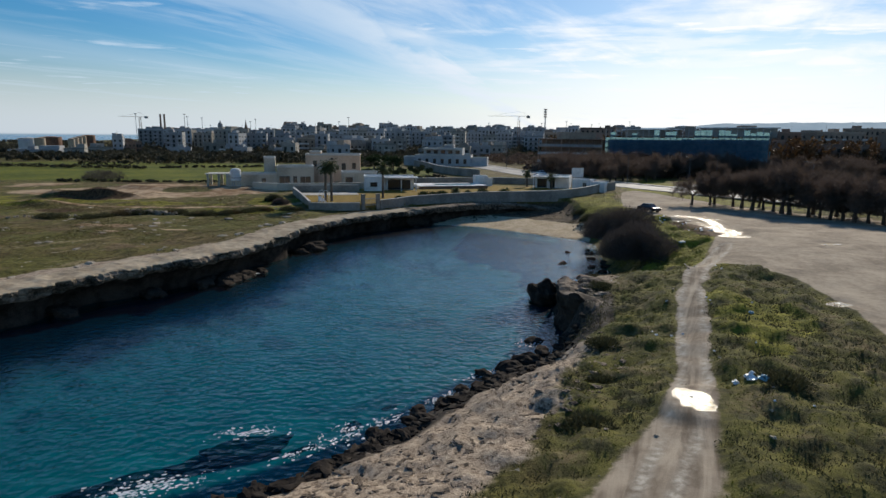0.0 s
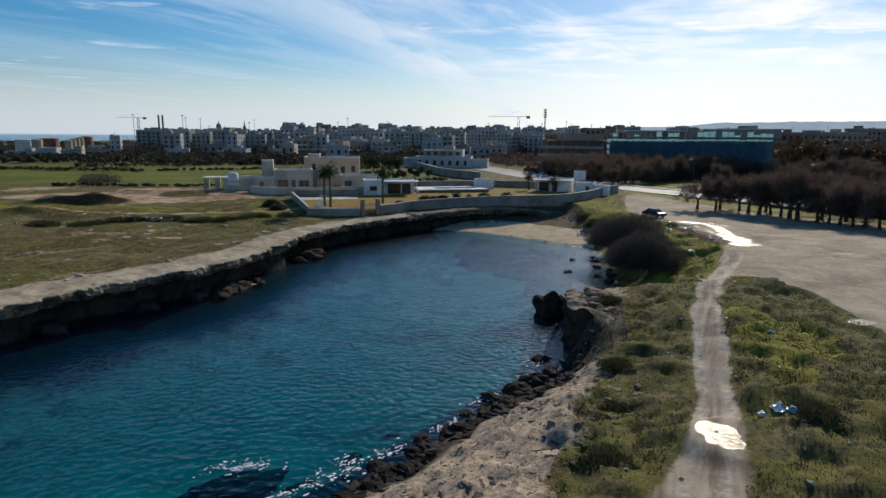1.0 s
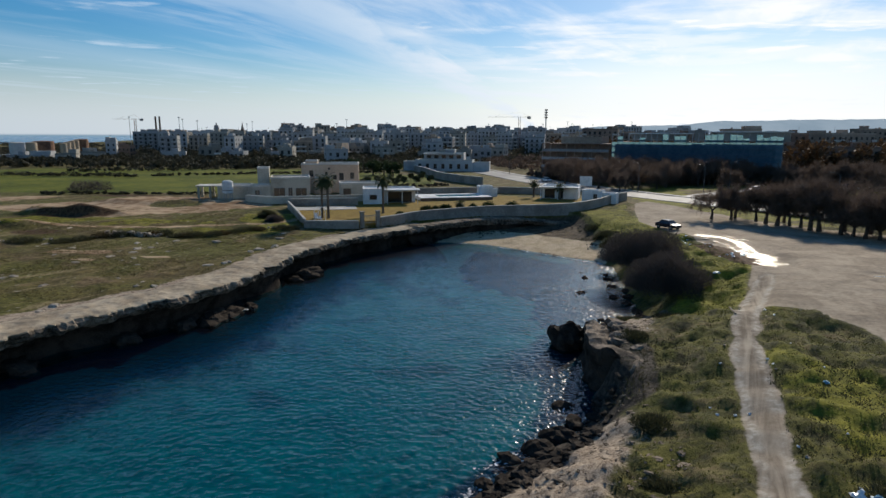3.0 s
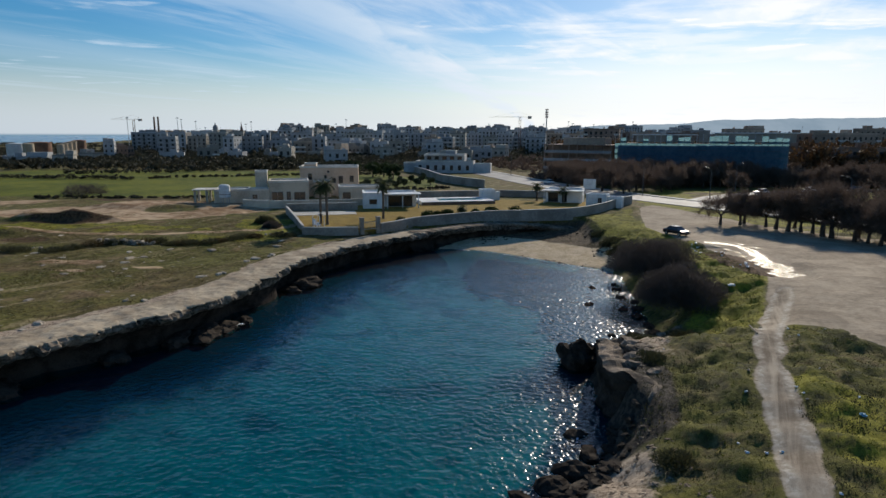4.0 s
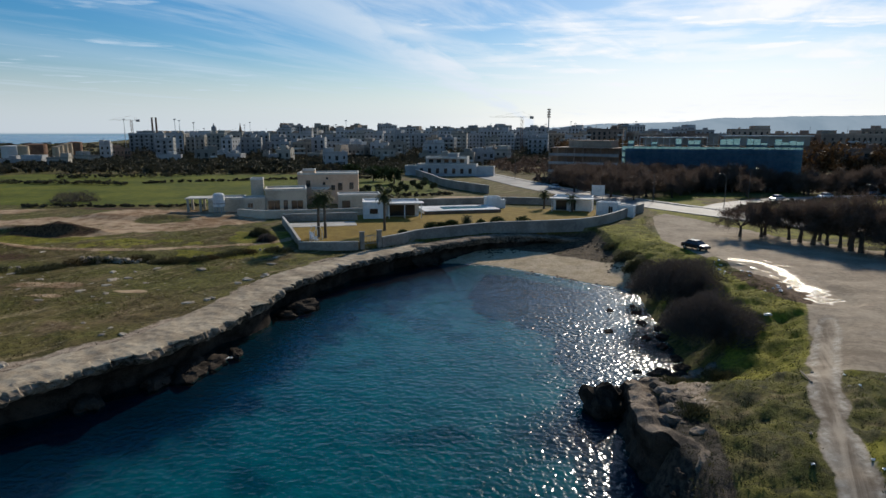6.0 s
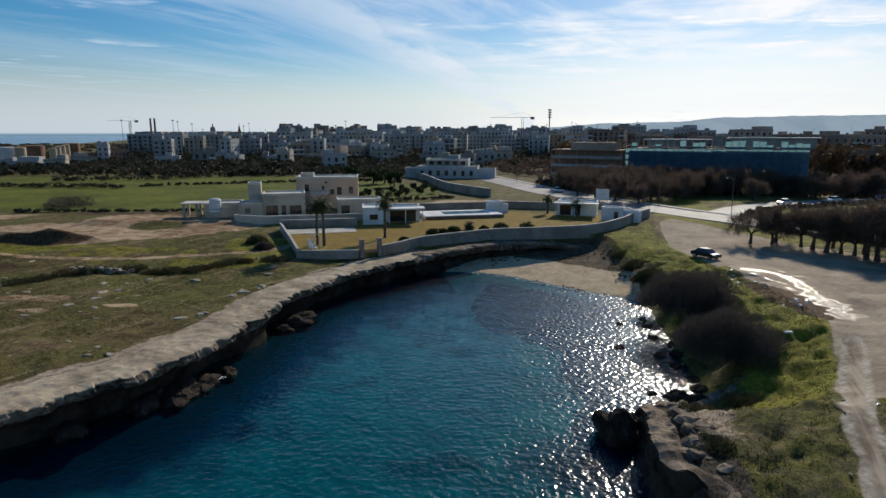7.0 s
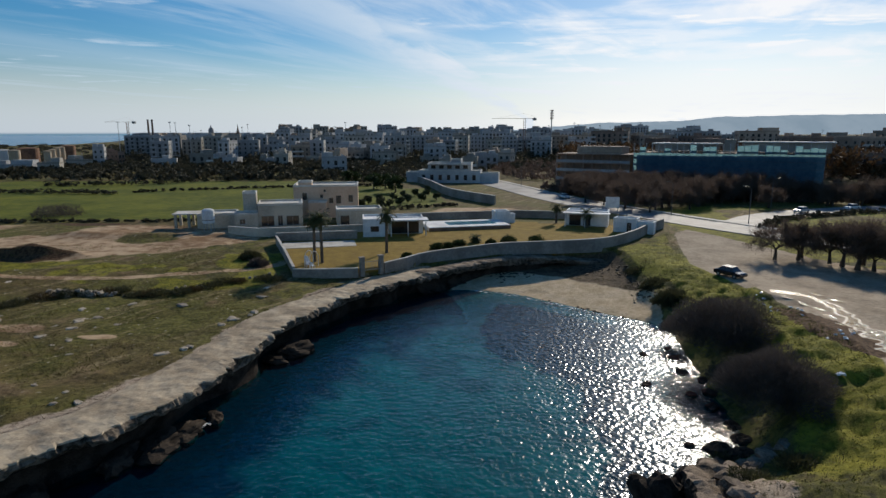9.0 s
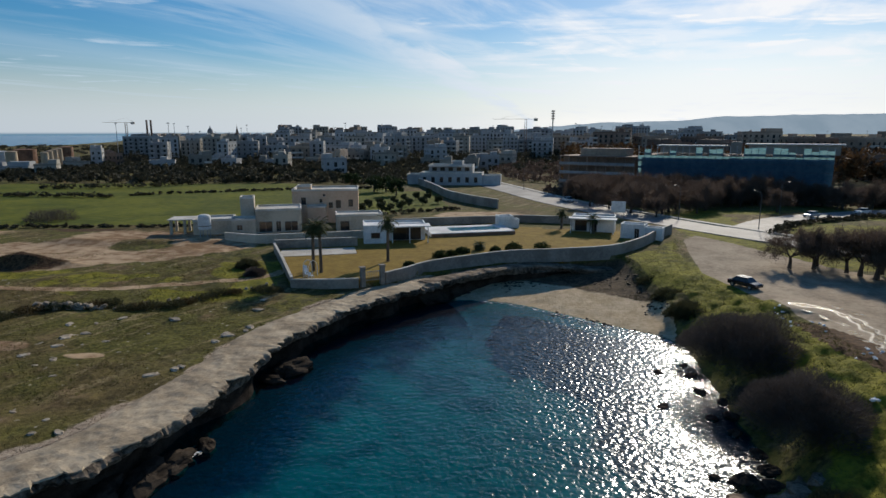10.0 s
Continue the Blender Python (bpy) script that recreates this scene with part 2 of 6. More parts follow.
def empty(name, m=None):
    ob = new(name)
    ob.empty_display_size = 0.3
    if m:
        ob.matrix_world = m
    return ob


def lump(b, centre, size, seed, rough=0.35, turn=0.0, rings=7, sides=11, flat=0.0):
    """An uneven boulder."""
    k = len(b.v)
    c, s = math.cos(turn), math.sin(turn)
    off = Vector((seed * 7.31, seed * 3.17, seed * 1.93))
    for i in range(rings + 1):
        th = math.pi * i / rings
        for j in range(sides):
            ph = 2 * math.pi * j / sides
            d = Vector((math.sin(th) * math.cos(ph), math.sin(th) * math.sin(ph), math.cos(th)))
            r = 1 + rough * (noise.noise(d * 1.3 + off) * 1.2 + noise.noise(d * 3.1 + off) * 0.6)
            x, y, z = d.x * r * size[0], d.y * r * size[1], d.z * r * size[2]
            if flat:
                z = min(z, size[2] * (1 - flat) + 0.1 * z)
            b.v.append((centre[0] + c * x - s * y, centre[1] + s * x + c * y, centre[2] + z))
    for i in range(rings):
        for j in range(sides):
            q, r = k + i * sides, k + (i + 1) * sides
            b.f.append((q + j, r + j, r + (j + 1) % sides, q + (j + 1) % sides))


# ---------------------------------------------------------------- ground
# the water's edge: x, y, width of the bank behind it, height of the bank
COAST = [
    (-150, -40, 0.5, 3.4), (-70, 18, 0.5, 3.4), (-45, 38, 0.5, 3.4), (-37, 46, 0.5, 3.4), (-30.5, 57, 0.5, 3.4), (-25, 64, 0.5, 3.5), (-21.5, 75, 0.5, 3.5), (-20, 84.5, 0.5, 3.5),
    (-17.5, 93, 0.5, 3.4), (-14.5, 99, 0.5, 3.3), (-9.6, 106, 0.5, 3.2), (-3.5, 112.2, 0.6, 3.2), (1.4, 113.6, 3.0, 3.1), (8.4, 111, 9.0, 2.0), (14.7, 105.5, 12.0, 1.8), (19.5, 101, 10.0, 1.8),
    (25.2, 95.3, 6.0, 3.0), (24.4, 85, 7.0, 4.6), (23.4, 77, 7.0, 4.8), (22.6, 70.5, 6.0, 4.4), (21.9, 66.4, 4.0, 2.8), (19.2, 63.6, 3.6, 1.8), (16.6, 61.4, 2.2, 1.8), (14.4, 59.2, 1.2, 2.3), (13.3, 56, 0.9, 3.1), (12.8, 50, 1.2, 3.3),
    (11.8, 45, 2.5, 3.1), (10.2, 41.5, 4.0, 2.5), (7.5, 38.8, 6.5, 2.4), (5.2, 36.5, 7.0, 2.4), (2.8, 33.6, 8.0, 2.5), (0.8, 31, 8.0, 2.6), (-1.4, 28, 8.0, 2.6), (-4.6, 24.6, 8.0, 2.6), (-9, 21.4, 8.0, 2.6),
    (-16, 17, 8.0, 2.6), (-32, 6, 8.0, 2.6), (-80, -30, 8.0, 2.6), (-170, -110, 8.0, 2.6),
]
coast = np.array(COAST, float)


def densify(rows, step):
    """Rounds a polyline (Catmull-Rom) and returns points about step apart."""
    r = np.array(rows, float)
    out = []
    for i in range(len(r) - 1):
        p0, p1, p2, p3 = r[max(i - 1, 0)], r[i], r[i + 1], r[min(i + 2, len(r) - 1)]
        m = max(2, int(np.linalg.norm((p2 - p1)[:2]) / step))
        for t in np.arange(m) / m:
            out.append(0.5 * (2 * p1 + (p2 - p0) * t + (2 * p0 - 5 * p1 + 4 * p2 - p3) * t * t + (3 * p1 - p0 - 3 * p2 + p3) * t ** 3))
    out.append(r[-1])
    return np.array(out)


def smooth(v, a, b):
    t = np.clip((v - a) / (b - a), 0, 1)
    return t * t * (3 - 2 * t)


def near(px, py, line):
    """Distance from points to a polyline, and the line's further columns at the nearest place."""
    best = np.full(px.shape, 1e12)
    val = np.zeros(px.shape + (line.shape[1] - 2,))
    for a, b in zip(line[:-1], line[1:]):
        d = b[:2] - a[:2]
        t = np.clip(((px - a[0]) * d[0] + (py - a[1]) * d[1]) / max(d @ d, 1e-9), 0, 1)
        q = (px - a[0] - t * d[0]) ** 2 + (py - a[1] - t * d[1]) ** 2
        hit = q < best
        best = np.where(hit, q, best)
        for c in range(line.shape[1] - 2):
            val[..., c] = np.where(hit, a[2 + c] + t * (b[2 + c] - a[2 + c]), val[..., c])
    return np.sqrt(best), val


def inside(px, py, poly):
    r = np.zeros(px.shape, bool)
    for (x0, y0), (x1, y1) in zip(poly, np.roll(poly, -1, 0)):
        if y0 != y1:
            r ^= ((y0 > py) != (y1 > py)) & (px < (x1 - x0) * (py - y0) / (y1 - y0) + x0)
    return r


def waves(x, y, s, seed):
    """Smooth noise from sums of turned sines and value noise, about -1 to 1."""
    rng = np.random.RandomState(seed)
    g = rng.rand(64, 64) * 2 - 1
    out, amp, tot = 0, 1.0, 0
    for o in range(4):
        a = rng.rand() * 6.28
        u = (x * math.cos(a) - y * math.sin(a)) / s * 2 ** o + rng.rand() * 64
        v = (x * math.sin(a) + y * math.cos(a)) / s * 2 ** o + rng.rand() * 64
        i, j = np.floor(u).astype(int), np.floor(v).astype(int)
        fu, fv = u - i, v - j
        fu, fv = fu * fu * (3 - 2 * fu), fv * fv * (3 - 2 * fv)
        i0, j0, i1, j1 = i % 64, j % 64, (i + 1) % 64, (j + 1) % 64
        out = out + amp * ((g[i0, j0] * (1 - fu) + g[i1, j0] * fu) * (1 - fv) + (g[i0, j1] * (1 - fu) + g[i1, j1] * fu) * fv)
        tot += amp
        amp *= 0.5
    return out / tot * 1.6


SHORE = densify(coast, 1.5)
BAY = np.vstack([SHORE[:, :2], [(-900, -600), (-900, -420)]])
FAR_SEA = np.array([(-9000, -900), (-9000, 9000), (-1500, 9000), (-1060, 2300), (-720, 1300), (-650, 1000), (-760, 840), (-1000, 620), (-1000, 200), (-2000, -300)], float)
# the bed of seagrass and rock that darkens the water
TRACK = densify([(5.0, 4.0, 1.8), (8.0, 12.0, 2.2), (10.3, 17.0, 2.5), (12.9, 21.5, 1.8), (15.2, 26.0, 1.3), (17.2, 31.0, 1.1), (19.4, 37.0, 1.1), (22.0, 44.0, 1.1), (24.6, 50.0, 1.0), (28.6, 57.0, 1.2), (32.4, 63.0, 1.0), (35.0, 67.0, 0.7)], 1.0)
LOT = np.array([(29.5, 58.5), (27.6, 54.5), (30.5, 53.5), (32.5, 48.5), (32.0, 40.0), (30.0, 32.0), (33.0, 20.0), (70.0, 10.0), (95.0, 60.0), (72.0, 98.0), (58.0, 118.0), (50.5, 138.0), (47.0, 146.0), (42.3, 141.0), (38.5, 128.0), (35.5, 115.0), (36.6, 106.0), (37.6, 97.0), (37.5, 88.0), (36.5, 80.0), (36.0, 74.0), (34.2, 70.0), (31.4, 65.0)], float)
GARDEN = np.array([(-24, 108), (-14, 108.3), (-10, 111), (-4.5, 117.6), (2.2, 121.6), (8, 124.4), (17, 125.3), (26, 127.8), (33, 134.6), (40, 144), (31, 152), (-2, 158), (-32, 131)], float)

# standing rain water along the edge of the lot: x, y, half width
POOLS = densify([(39.0, 97.0, 0.25), (40.6, 96.0, 0.4), (42.2, 93.6, 0.35), (42.5, 90.6, 0.5), (41.7, 86.4, 0.55), (41.0, 82.4, 0.75), (40.4, 78.8, 1.0), (39.6, 75.6, 1.3), (38.8, 73.8, 0.6)], 0.3)
POOL_Z = 4.4
HOLLOWS = [(15.5, 25.0, 2.9), (46.5, 66.0, 2.0), (32.2, 41.5, 1.7)]

BEACH = np.array([(-5.0, 112.5), (-2.0, 116.3), (1.6, 119.1), (5.7, 122.1), (9.7, 124.1), (15.3, 124.9), (21, 125.7), (27.0, 127.0), (28.6, 122), (28.2, 113), (27.0, 101), (25.2, 95.3), (19.5, 101), (14.7, 105.5), (8.4, 111), (1.4, 113.6), (-3.5, 112.2)], float)


def lush_line(y):
    """Middle of the strip of lush grass between the thickets and the lot."""
    return np.interp(y, [52, 61, 66, 71, 79, 95, 125], [22.3, 26.2, 28.8, 31.4, 33.2, 33.8, 33.5])


def plateau(x, y):
    right = 3.7 + 1.5 * np.exp(-((y - 62) / 30.0) ** 2)
    left = 3.5 + 0.5 * smooth(-x, 25, 70)
    k = smooth(x, -6, 8)
    z = left * (1 - k) + right * k
    far = smooth(y, 100, 150)
    return z * (1 - far) + 4.5 * far


def ground_height(x, y):
    x, y = np.asarray(x, float), np.asarray(y, float)
    d, val = near(x, y, SHORE)
    sea = inside(x, y, BAY)
    wide, high = val[..., 0], val[..., 1]
    cliff = smooth(wide, 2.0, 0.7)
    inland = d - np.where(x < 0, 3.3, 1.5) * cliff
    wobble = waves(x, y, 5.0, 3) * np.minimum(1.0, wide / 6) * 1.2
    rise = smooth(inland + wobble * smooth(d, 0, 3), -0.2, wide)
    base = plateau(x, y)
    garden = inside(x, y, GARDEN)
    z = high * rise
    z = np.where((wide > 3) & (y < 60), np.maximum(z, 0.3 * np.minimum(d, 4)), z)
    back = smooth(inland - wide, 0, 10)
    z = z + (base - high) * back * (inland > wide)
    rock_bank = smooth(wide, 5, 7) * smooth(y, 50, 44)
    rugged = (0.26 * waves(x, y, 2.2, 5) + 0.24 * waves(x, y, 0.9, 6)) * rock_bank * smooth(d, 14, 5)
    hummock = (0.36 * waves(x, y, 1.9, 8) + 0.2 * waves(x, y, 1.1, 10) + 0.16 * waves(x, y, 6.0, 9)) * smooth(x, 2, 8) * smooth(y, 120, 100) * smooth(d, 2, 6)
    dt, wt = near(x, y, TRACK)
    tr = smooth(dt, wt[..., 0] * 1.5, wt[..., 0] * 0.8)
    lot = inside(x, y, LOT)
    hummock = hummock * (1 - tr) * np.where(lot, 0.15, 1.0)
    rough_left = 0.14 * waves(x, y, 2.4, 11) * smooth(x, -2, -10) * smooth(d, 3, 7)
    z = z + rugged + hummock + rough_left + 0.06 * waves(x, y, 3.5, 12) * smooth(d, 1, 4) - 0.12 * tr
    z = np.where(garden, 4.5, z)
    cove = inside(x, y, BEACH)
    right_rim = smooth(x, 29.0, 25.0)
    low = np.minimum(z, 0.03 + 0.105 * d + 0.05 * waves(x, y, 3.0, 14) * smooth(d, 1, 4))
    z = np.where(cove, z + (low - z) * right_rim, z)
    mound = np.zeros_like(z)
    for mx, my, mr, mh in ((-79, 119.5, 3.2, 1.1), (-75, 118.6, 3.0, 1.5), (-71, 119.2, 2.8, 1.2), (-67, 118.4, 3.2, 1.6), (-63.4, 118.9, 2.4, 0.9), (-57, 136, 5, 0.9), (-48, 140, 4, 0.6), (-70, 138, 6, 1.0), (-72, 104, 5, 1.3)):
        mound = mound + mh * np.exp(-((x - mx) ** 2 / mr ** 2 + (y - my) ** 2 / (mr * 0.55) ** 2)) * (1 + 0.5 * waves(x, y, 2.0, 15))
    z = z + mound
    for hx, hy, hr in HOLLOWS:
        k = smooth(np.hypot(x - hx, y - hy), hr, hr * 0.65)
        z = z * (1 - k) + (plateau(np.float64(hx), np.float64(hy)) - 0.1) * k
    wet = smooth(near(x, y, POOLS)[0], 3.6, 1.9)
    z = z * (1 - wet) + POOL_Z * wet
    bed = -0.2 - 3.1 * smooth(d, 0.0, 15.0) - 0.2 * waves(x, y, 4.0, 20) * smooth(d, 1, 6)
    z = np.where((inland < 0.0) & (cliff > 0.4), -1.3, z)
    z = np.where(sea, bed, np.where(z > -1.0, np.maximum(z, -0.02), z))
    far = inside(x, y, FAR_SEA)
    z = np.where(far, -2.0, z)
    return z


def axis(a, b, step, lo, hi):
    mid = list(np.arange(a, b + 1e-6, step))
    left, right, s, p, q = [], [], step, mid[0], mid[-1]
    while p > lo:
        s *= 1.09
        p -= s
        left.append(max(p, lo))
    s = step
    while q < hi:
        s *= 1.09
        q += s
        right.append(min(q, hi))
    return np.array(left[::-1] + mid + right)


gx, gy = axis(-42.0, 46.0, 0.36, -4800.0, 4800.0), axis(12.0, 130.0, 0.36, -900.0, 4800.0)
GX, GY = np.meshgrid(gx, gy)
GZ = ground_height(GX, GY)


def over_ground(x, y):
    """Heights of the ground sheet, between its own vertices."""
    x, y = np.asarray(x, float), np.asarray(y, float)
    i, j = np.clip(np.searchsorted(gx, x) - 1, 0, len(gx) - 2), np.clip(np.searchsorted(gy, y) - 1, 0, len(gy) - 2)
    u, v = (x - gx[i]) / (gx[i + 1] - gx[i]), (y - gy[j]) / (gy[j + 1] - gy[j])
    return (GZ[j, i] * (1 - u) + GZ[j, i + 1] * u) * (1 - v) + (GZ[j + 1, i] * (1 - u) + GZ[j + 1, i + 1] * u) * v


def at_ground(x, y):
    return float(over_ground(x, y))


ny, nx = GX.shape
d_shore, bank = near(GX, GY, SHORE)
in_bay = inside(GX, GY, BAY)
d_track, w_track = near(GX, GY, TRACK)
FIELD = np.array([(-240, 160), (-42, 158), (-24, 172), (-2, 192), (-8, 235), (-60, 262), (-120, 275), (-300, 235)], float)
SAND_YARD = np.array([(-95, 124), (-66, 112), (-48, 122), (-36, 133), (-33, 145), (-48, 150), (-78, 153), (-110, 150)], float)
FOOTPATH = densify([(-100, 104, 0.8), (-63, 105, 0.8), (-52, 105, 0.8), (-43, 107.3, 0.9), (-30, 112.8, 0.8), (-27, 117, 0.8)], 1.5)
SLOPE = np.array([(26.5, 93), (27.5, 103), (27.8, 121), (27.5, 127.5), (33.5, 133), (42, 143), (38.5, 128), (36, 115), (37, 104), (37.5, 96), (34, 90)], float)
ROAD = densify([(-3, 330, 5.0), (8, 285, 5.0), (20, 240, 5.5), (31, 200, 5.5), (44, 170, 5.0), (56, 147, 4.6), (69, 127, 4.0), (85, 104, 4.0), (120, 60, 4.0)], 4.0)
SIDE_ROAD = densify([(56, 147, 6.0), (62, 153, 4.6), (71, 163, 4.0), (84, 171, 4.0), (103, 178, 4.0), (130, 184, 4.0), (220, 197, 4.0)], 3.0)


def mask(v):
    return np.clip(v, 0, 1)


wob = 0.5 * waves(GX, GY, 3.0, 41)


def rock_reach(y):
    """How far the bare rock reaches up from the water."""
    return np.interp(y, [16, 20, 25, 30, 36, 40, 44, 50], [10.6, 10.0, 9.0, 6.8, 5.2, 4.0, 1.6, 1.0])


m_track = smooth(d_track + 0.7 * wob, w_track[..., 0] * 1.25, w_track[..., 0] * 0.6)
m_rut = smooth(np.abs(d_track - 0.72 + 0.15 * wob), 0.42, 0.1) * m_track
lot_edge = near(GX, GY, np.vstack([LOT, LOT[:1]]))[0]
m_lot = np.where(inside(GX, GY, LOT), smooth(lot_edge, 0, 1.0), 0) * 1.0
wide, high = bank[..., 0], bank[..., 1]
right_near = smooth(GY, 50, 45) * smooth(wide, 3, 5)
m_rock = np.where(~in_bay, right_near * smooth(d_shore + 1.6 * wob - rock_reach(GY), 1.2, -1.2), 0)
left = smooth(wide, 1.2, 0.8)
m_rock = np.maximum(m_rock, np.where(~in_bay, left * smooth(d_shore + 1.6 * wob - np.interp(GY, [45, 70, 92], [6.0, 4.6, 3.8]), 0.9, -0.9), 0))
m_rock = np.maximum(m_rock, np.where(~in_bay, smooth(GY, 66, 63) * smooth(GY, 44, 47) * smooth(GX, 17, 15.5) * smooth(d_shore + wob, 2.4, 1.4), 0))
m_wet_shade = np.where(~in_bay, right_near * smooth(d_shore + 1.2 * wob, 2.6, 0.9), 0)
# Headland hollow: its deep shade is laid on as the same dark colour.
m_wet_shade = np.maximum(m_wet_shade, np.where(~in_bay, smooth(GY, 39, 42) * smooth(GY, 64, 60) * smooth(d_shore + 0.6 * wob - 1.4 * smooth(GY, 52, 48), 3.4, 2.2), 0))
beach = smooth(wide, 2.5, 5) * smooth(GY, 92, 96)
cove = inside(GX, GY, BEACH)
m_sand = np.where(~in_bay & cove, smooth(d_shore + 1.6 * wob, 11.5, 8.5), 0)
m_cove = np.where(cove, 1.0, 0.0) * smooth(GX, 28.5, 26)
m_sand = np.maximum(m_sand, np.where(in_bay, beach * smooth(d_shore, 1.5, 0), 0))
m_field = np.where(inside(GX, GY, FIELD), 1.0, 0.0)
yard_edge = near(GX, GY, np.vstack([SAND_YARD, SAND_YARD[:1]]))[0]
m_earth = np.where(inside(GX, GY, SAND_YARD), smooth(yard_edge + 2 * wob, 0, 3), 0) * smooth(waves(GX, GY, 14.0, 52), -0.55, -0.1)
d_foot, w_foot = near(GX, GY, FOOTPATH)
m_earth = np.maximum(m_earth, 0.95 * smooth(d_foot, 1.3, 0.6))
m_garden = np.where(inside(GX, GY, GARDEN), 1.0, 0.0)
m_green = smooth(GX, 4, 10) * smooth(GY, 140, 115) * np.where(in_bay, 0, 1) * (0.8 + 0.2 * smooth(waves(GX, GY, 9.0, 60), -0.5, 0.4))
m_green = np.maximum(m_green, 0.75 * smooth(GX, 5, -5) * smooth(waves(GX, GY, 7.0, 61), -0.3, 0.4) * smooth(GY, 58, 100))
m_green = np.maximum(m_green, 0.8 * smooth(GX, 43, 48) * smooth(GY, 108, 116) * smooth(GY, 215, 200) * smooth(waves(GX, GY, 9.0, 62), -0.5, 0.1))
lush = smooth(np.abs(GX - lush_line(GY)), 4.6, 2.6) * smooth(GY, 54, 60) * smooth(GY, 128, 118)
m_lush = np.maximum(lush, 0.8 * smooth(waves(GX, GY, 8.0, 66), 0.1, 0.5) * smooth(GX, 18, 24) * smooth(GY, 120, 110)) * np.where(in_bay, 0, 1)
verge = smooth(GX, 43, 48) * smooth(GY, 112, 120) * smooth(GY, 190, 178) * smooth(waves(GX, GY, 12.0, 63), -0.4, 0.2)
left_lush = smooth(GX, -22, -30) * smooth(GY, 97, 103) * smooth(GY, 128, 118) * smooth(waves(GX, GY, 8.0, 64), -0.5, 0.1)
m_lush = np.maximum(m_lush, np.maximum(0.9 * verge, 0.85 * left_lush))
slope_edge = near(GX, GY, np.vstack([SLOPE, SLOPE[:1]]))[0]
m_slope = np.where(inside(GX, GY, SLOPE), smooth(slope_edge, 0, 1.5), 0)
m_lush = np.maximum(m_lush, m_slope * (0.45 + 0.5 * smooth(waves(GX, GY, 6.0, 67), -0.4, 0.3)))
m_green = np.maximum(m_green, m_slope)
m_earth = np.maximum(m_earth, smooth(np.hypot((GX - 6) / 13, (GY - 174) / 9), 1.1, 0.7))
m_litter = np.where(inside(GX, GY, np.array([(36.5, 92), (39.5, 84), (40.5, 76), (36, 73), (33.8, 80), (35.2, 88)])), 1.0, 0.0)
def blot(x, y, rx, ry):
    return smooth(np.hypot((GX - x) / rx, (GY - y) / ry) + 0.3 * wob, 1.15, 0.75)


# heaps of dug soil, and bare rock showing through the field
m_litter = np.maximum(m_litter, np.maximum(np.maximum(blot(-70, 118.5, 9, 4.2), blot(-64.5, 98.5, 3.5, 2.0)), 0.8 * blot(-78, 151.5, 9, 2.2)))
m_earth = np.maximum(m_earth, 0.75 * np.maximum(np.maximum(blot(-48, 83, 5, 1.6), blot(-37, 81, 2.2, 1.0)), np.maximum(blot(-45.5, 78.5, 2.5, 1.0), blot(-86, 128.5, 5, 2.5))))
# sand and seagrass under the water, and cliff shade coloured into the bed
grass_bed = smooth(waves(GX, GY, 8.0, 70) + 0.45 * waves(GX, GY, 2.5, 71), 0.25, 0.75) * 0.45
# Rocky band under the left cliff, darkened for the cliff's shadow and reflection.
left_rock_shade = smooth(d_shore + 4.0 * wob, 13.0, 4.0) * smooth(wide, 1.2, 0.8)
WEED = np.array([(6, 108), (3.0, 103), (2.0, 98), (3.0, 95), (5.8, 91.5), (9, 88.5), (12, 84), (12, 78), (11.6, 72), (10.5, 66), (9.0, 58), (9.2, 48), (6.5, 40.5), (40, 30), (40, 100), (20, 101), (12, 105)], float)
weed_edge = near(GX, GY, np.vstack([WEED, WEED[:1]]))[0] * np.where(inside(GX, GY, WEED), 1, -1)
m_weed_shade = np.maximum(np.maximum(grass_bed, left_rock_shade), smooth(weed_edge + 1.5 * waves(GX, GY, 6.0, 44) + 0.5 * waves(GX, GY, 1.6, 45), -1.0, 1.2))
m_weed_shade = np.maximum(m_weed_shade, smooth(d_shore, 3.0, 1.0) * right_near)
m_weed_shade = m_weed_shade * np.where(smooth(wide, 8, 9) * smooth(GY, 96, 99) > 0.5, smooth(d_shore, 2.0, 3.5), 1.0)
far_sea = inside(GX, GY, FAR_SEA)
sunk = (~in_bay) & (GZ < -0.5)
m_bed = np.where(in_bay | far_sea | sunk, 1.0, 0.0)
m_weed_shade = np.where(sunk, 1.0, m_weed_shade)
m_weed_shade = np.where(far_sea, 0.8, m_weed_shade)

me = bpy.data.meshes.new("ground")
idx = np.arange(nx * ny).reshape(ny, nx)
quads = np.stack([idx[:-1, :-1], idx[:-1, 1:], idx[1:, 1:], idx[1:, :-1]], -1).reshape(-1, 4)
co = np.stack([GX, GY, GZ], -1).reshape(-1, 3).astype(np.float32)
me.vertices.add(len(co))
me.vertices.foreach_set("co", co.ravel())
me.loops.add(quads.size)
me.loops.foreach_set("vertex_index", quads.ravel().astype(np.int32))
me.polygons.add(len(quads))
me.polygons.foreach_set("loop_start", np.arange(0, quads.size, 4, dtype=np.int32))
me.polygons.foreach_set("loop_total", np.full(len(quads), 4, dtype=np.int32))
me.update(calc_edges=True)
me.shade_smooth()
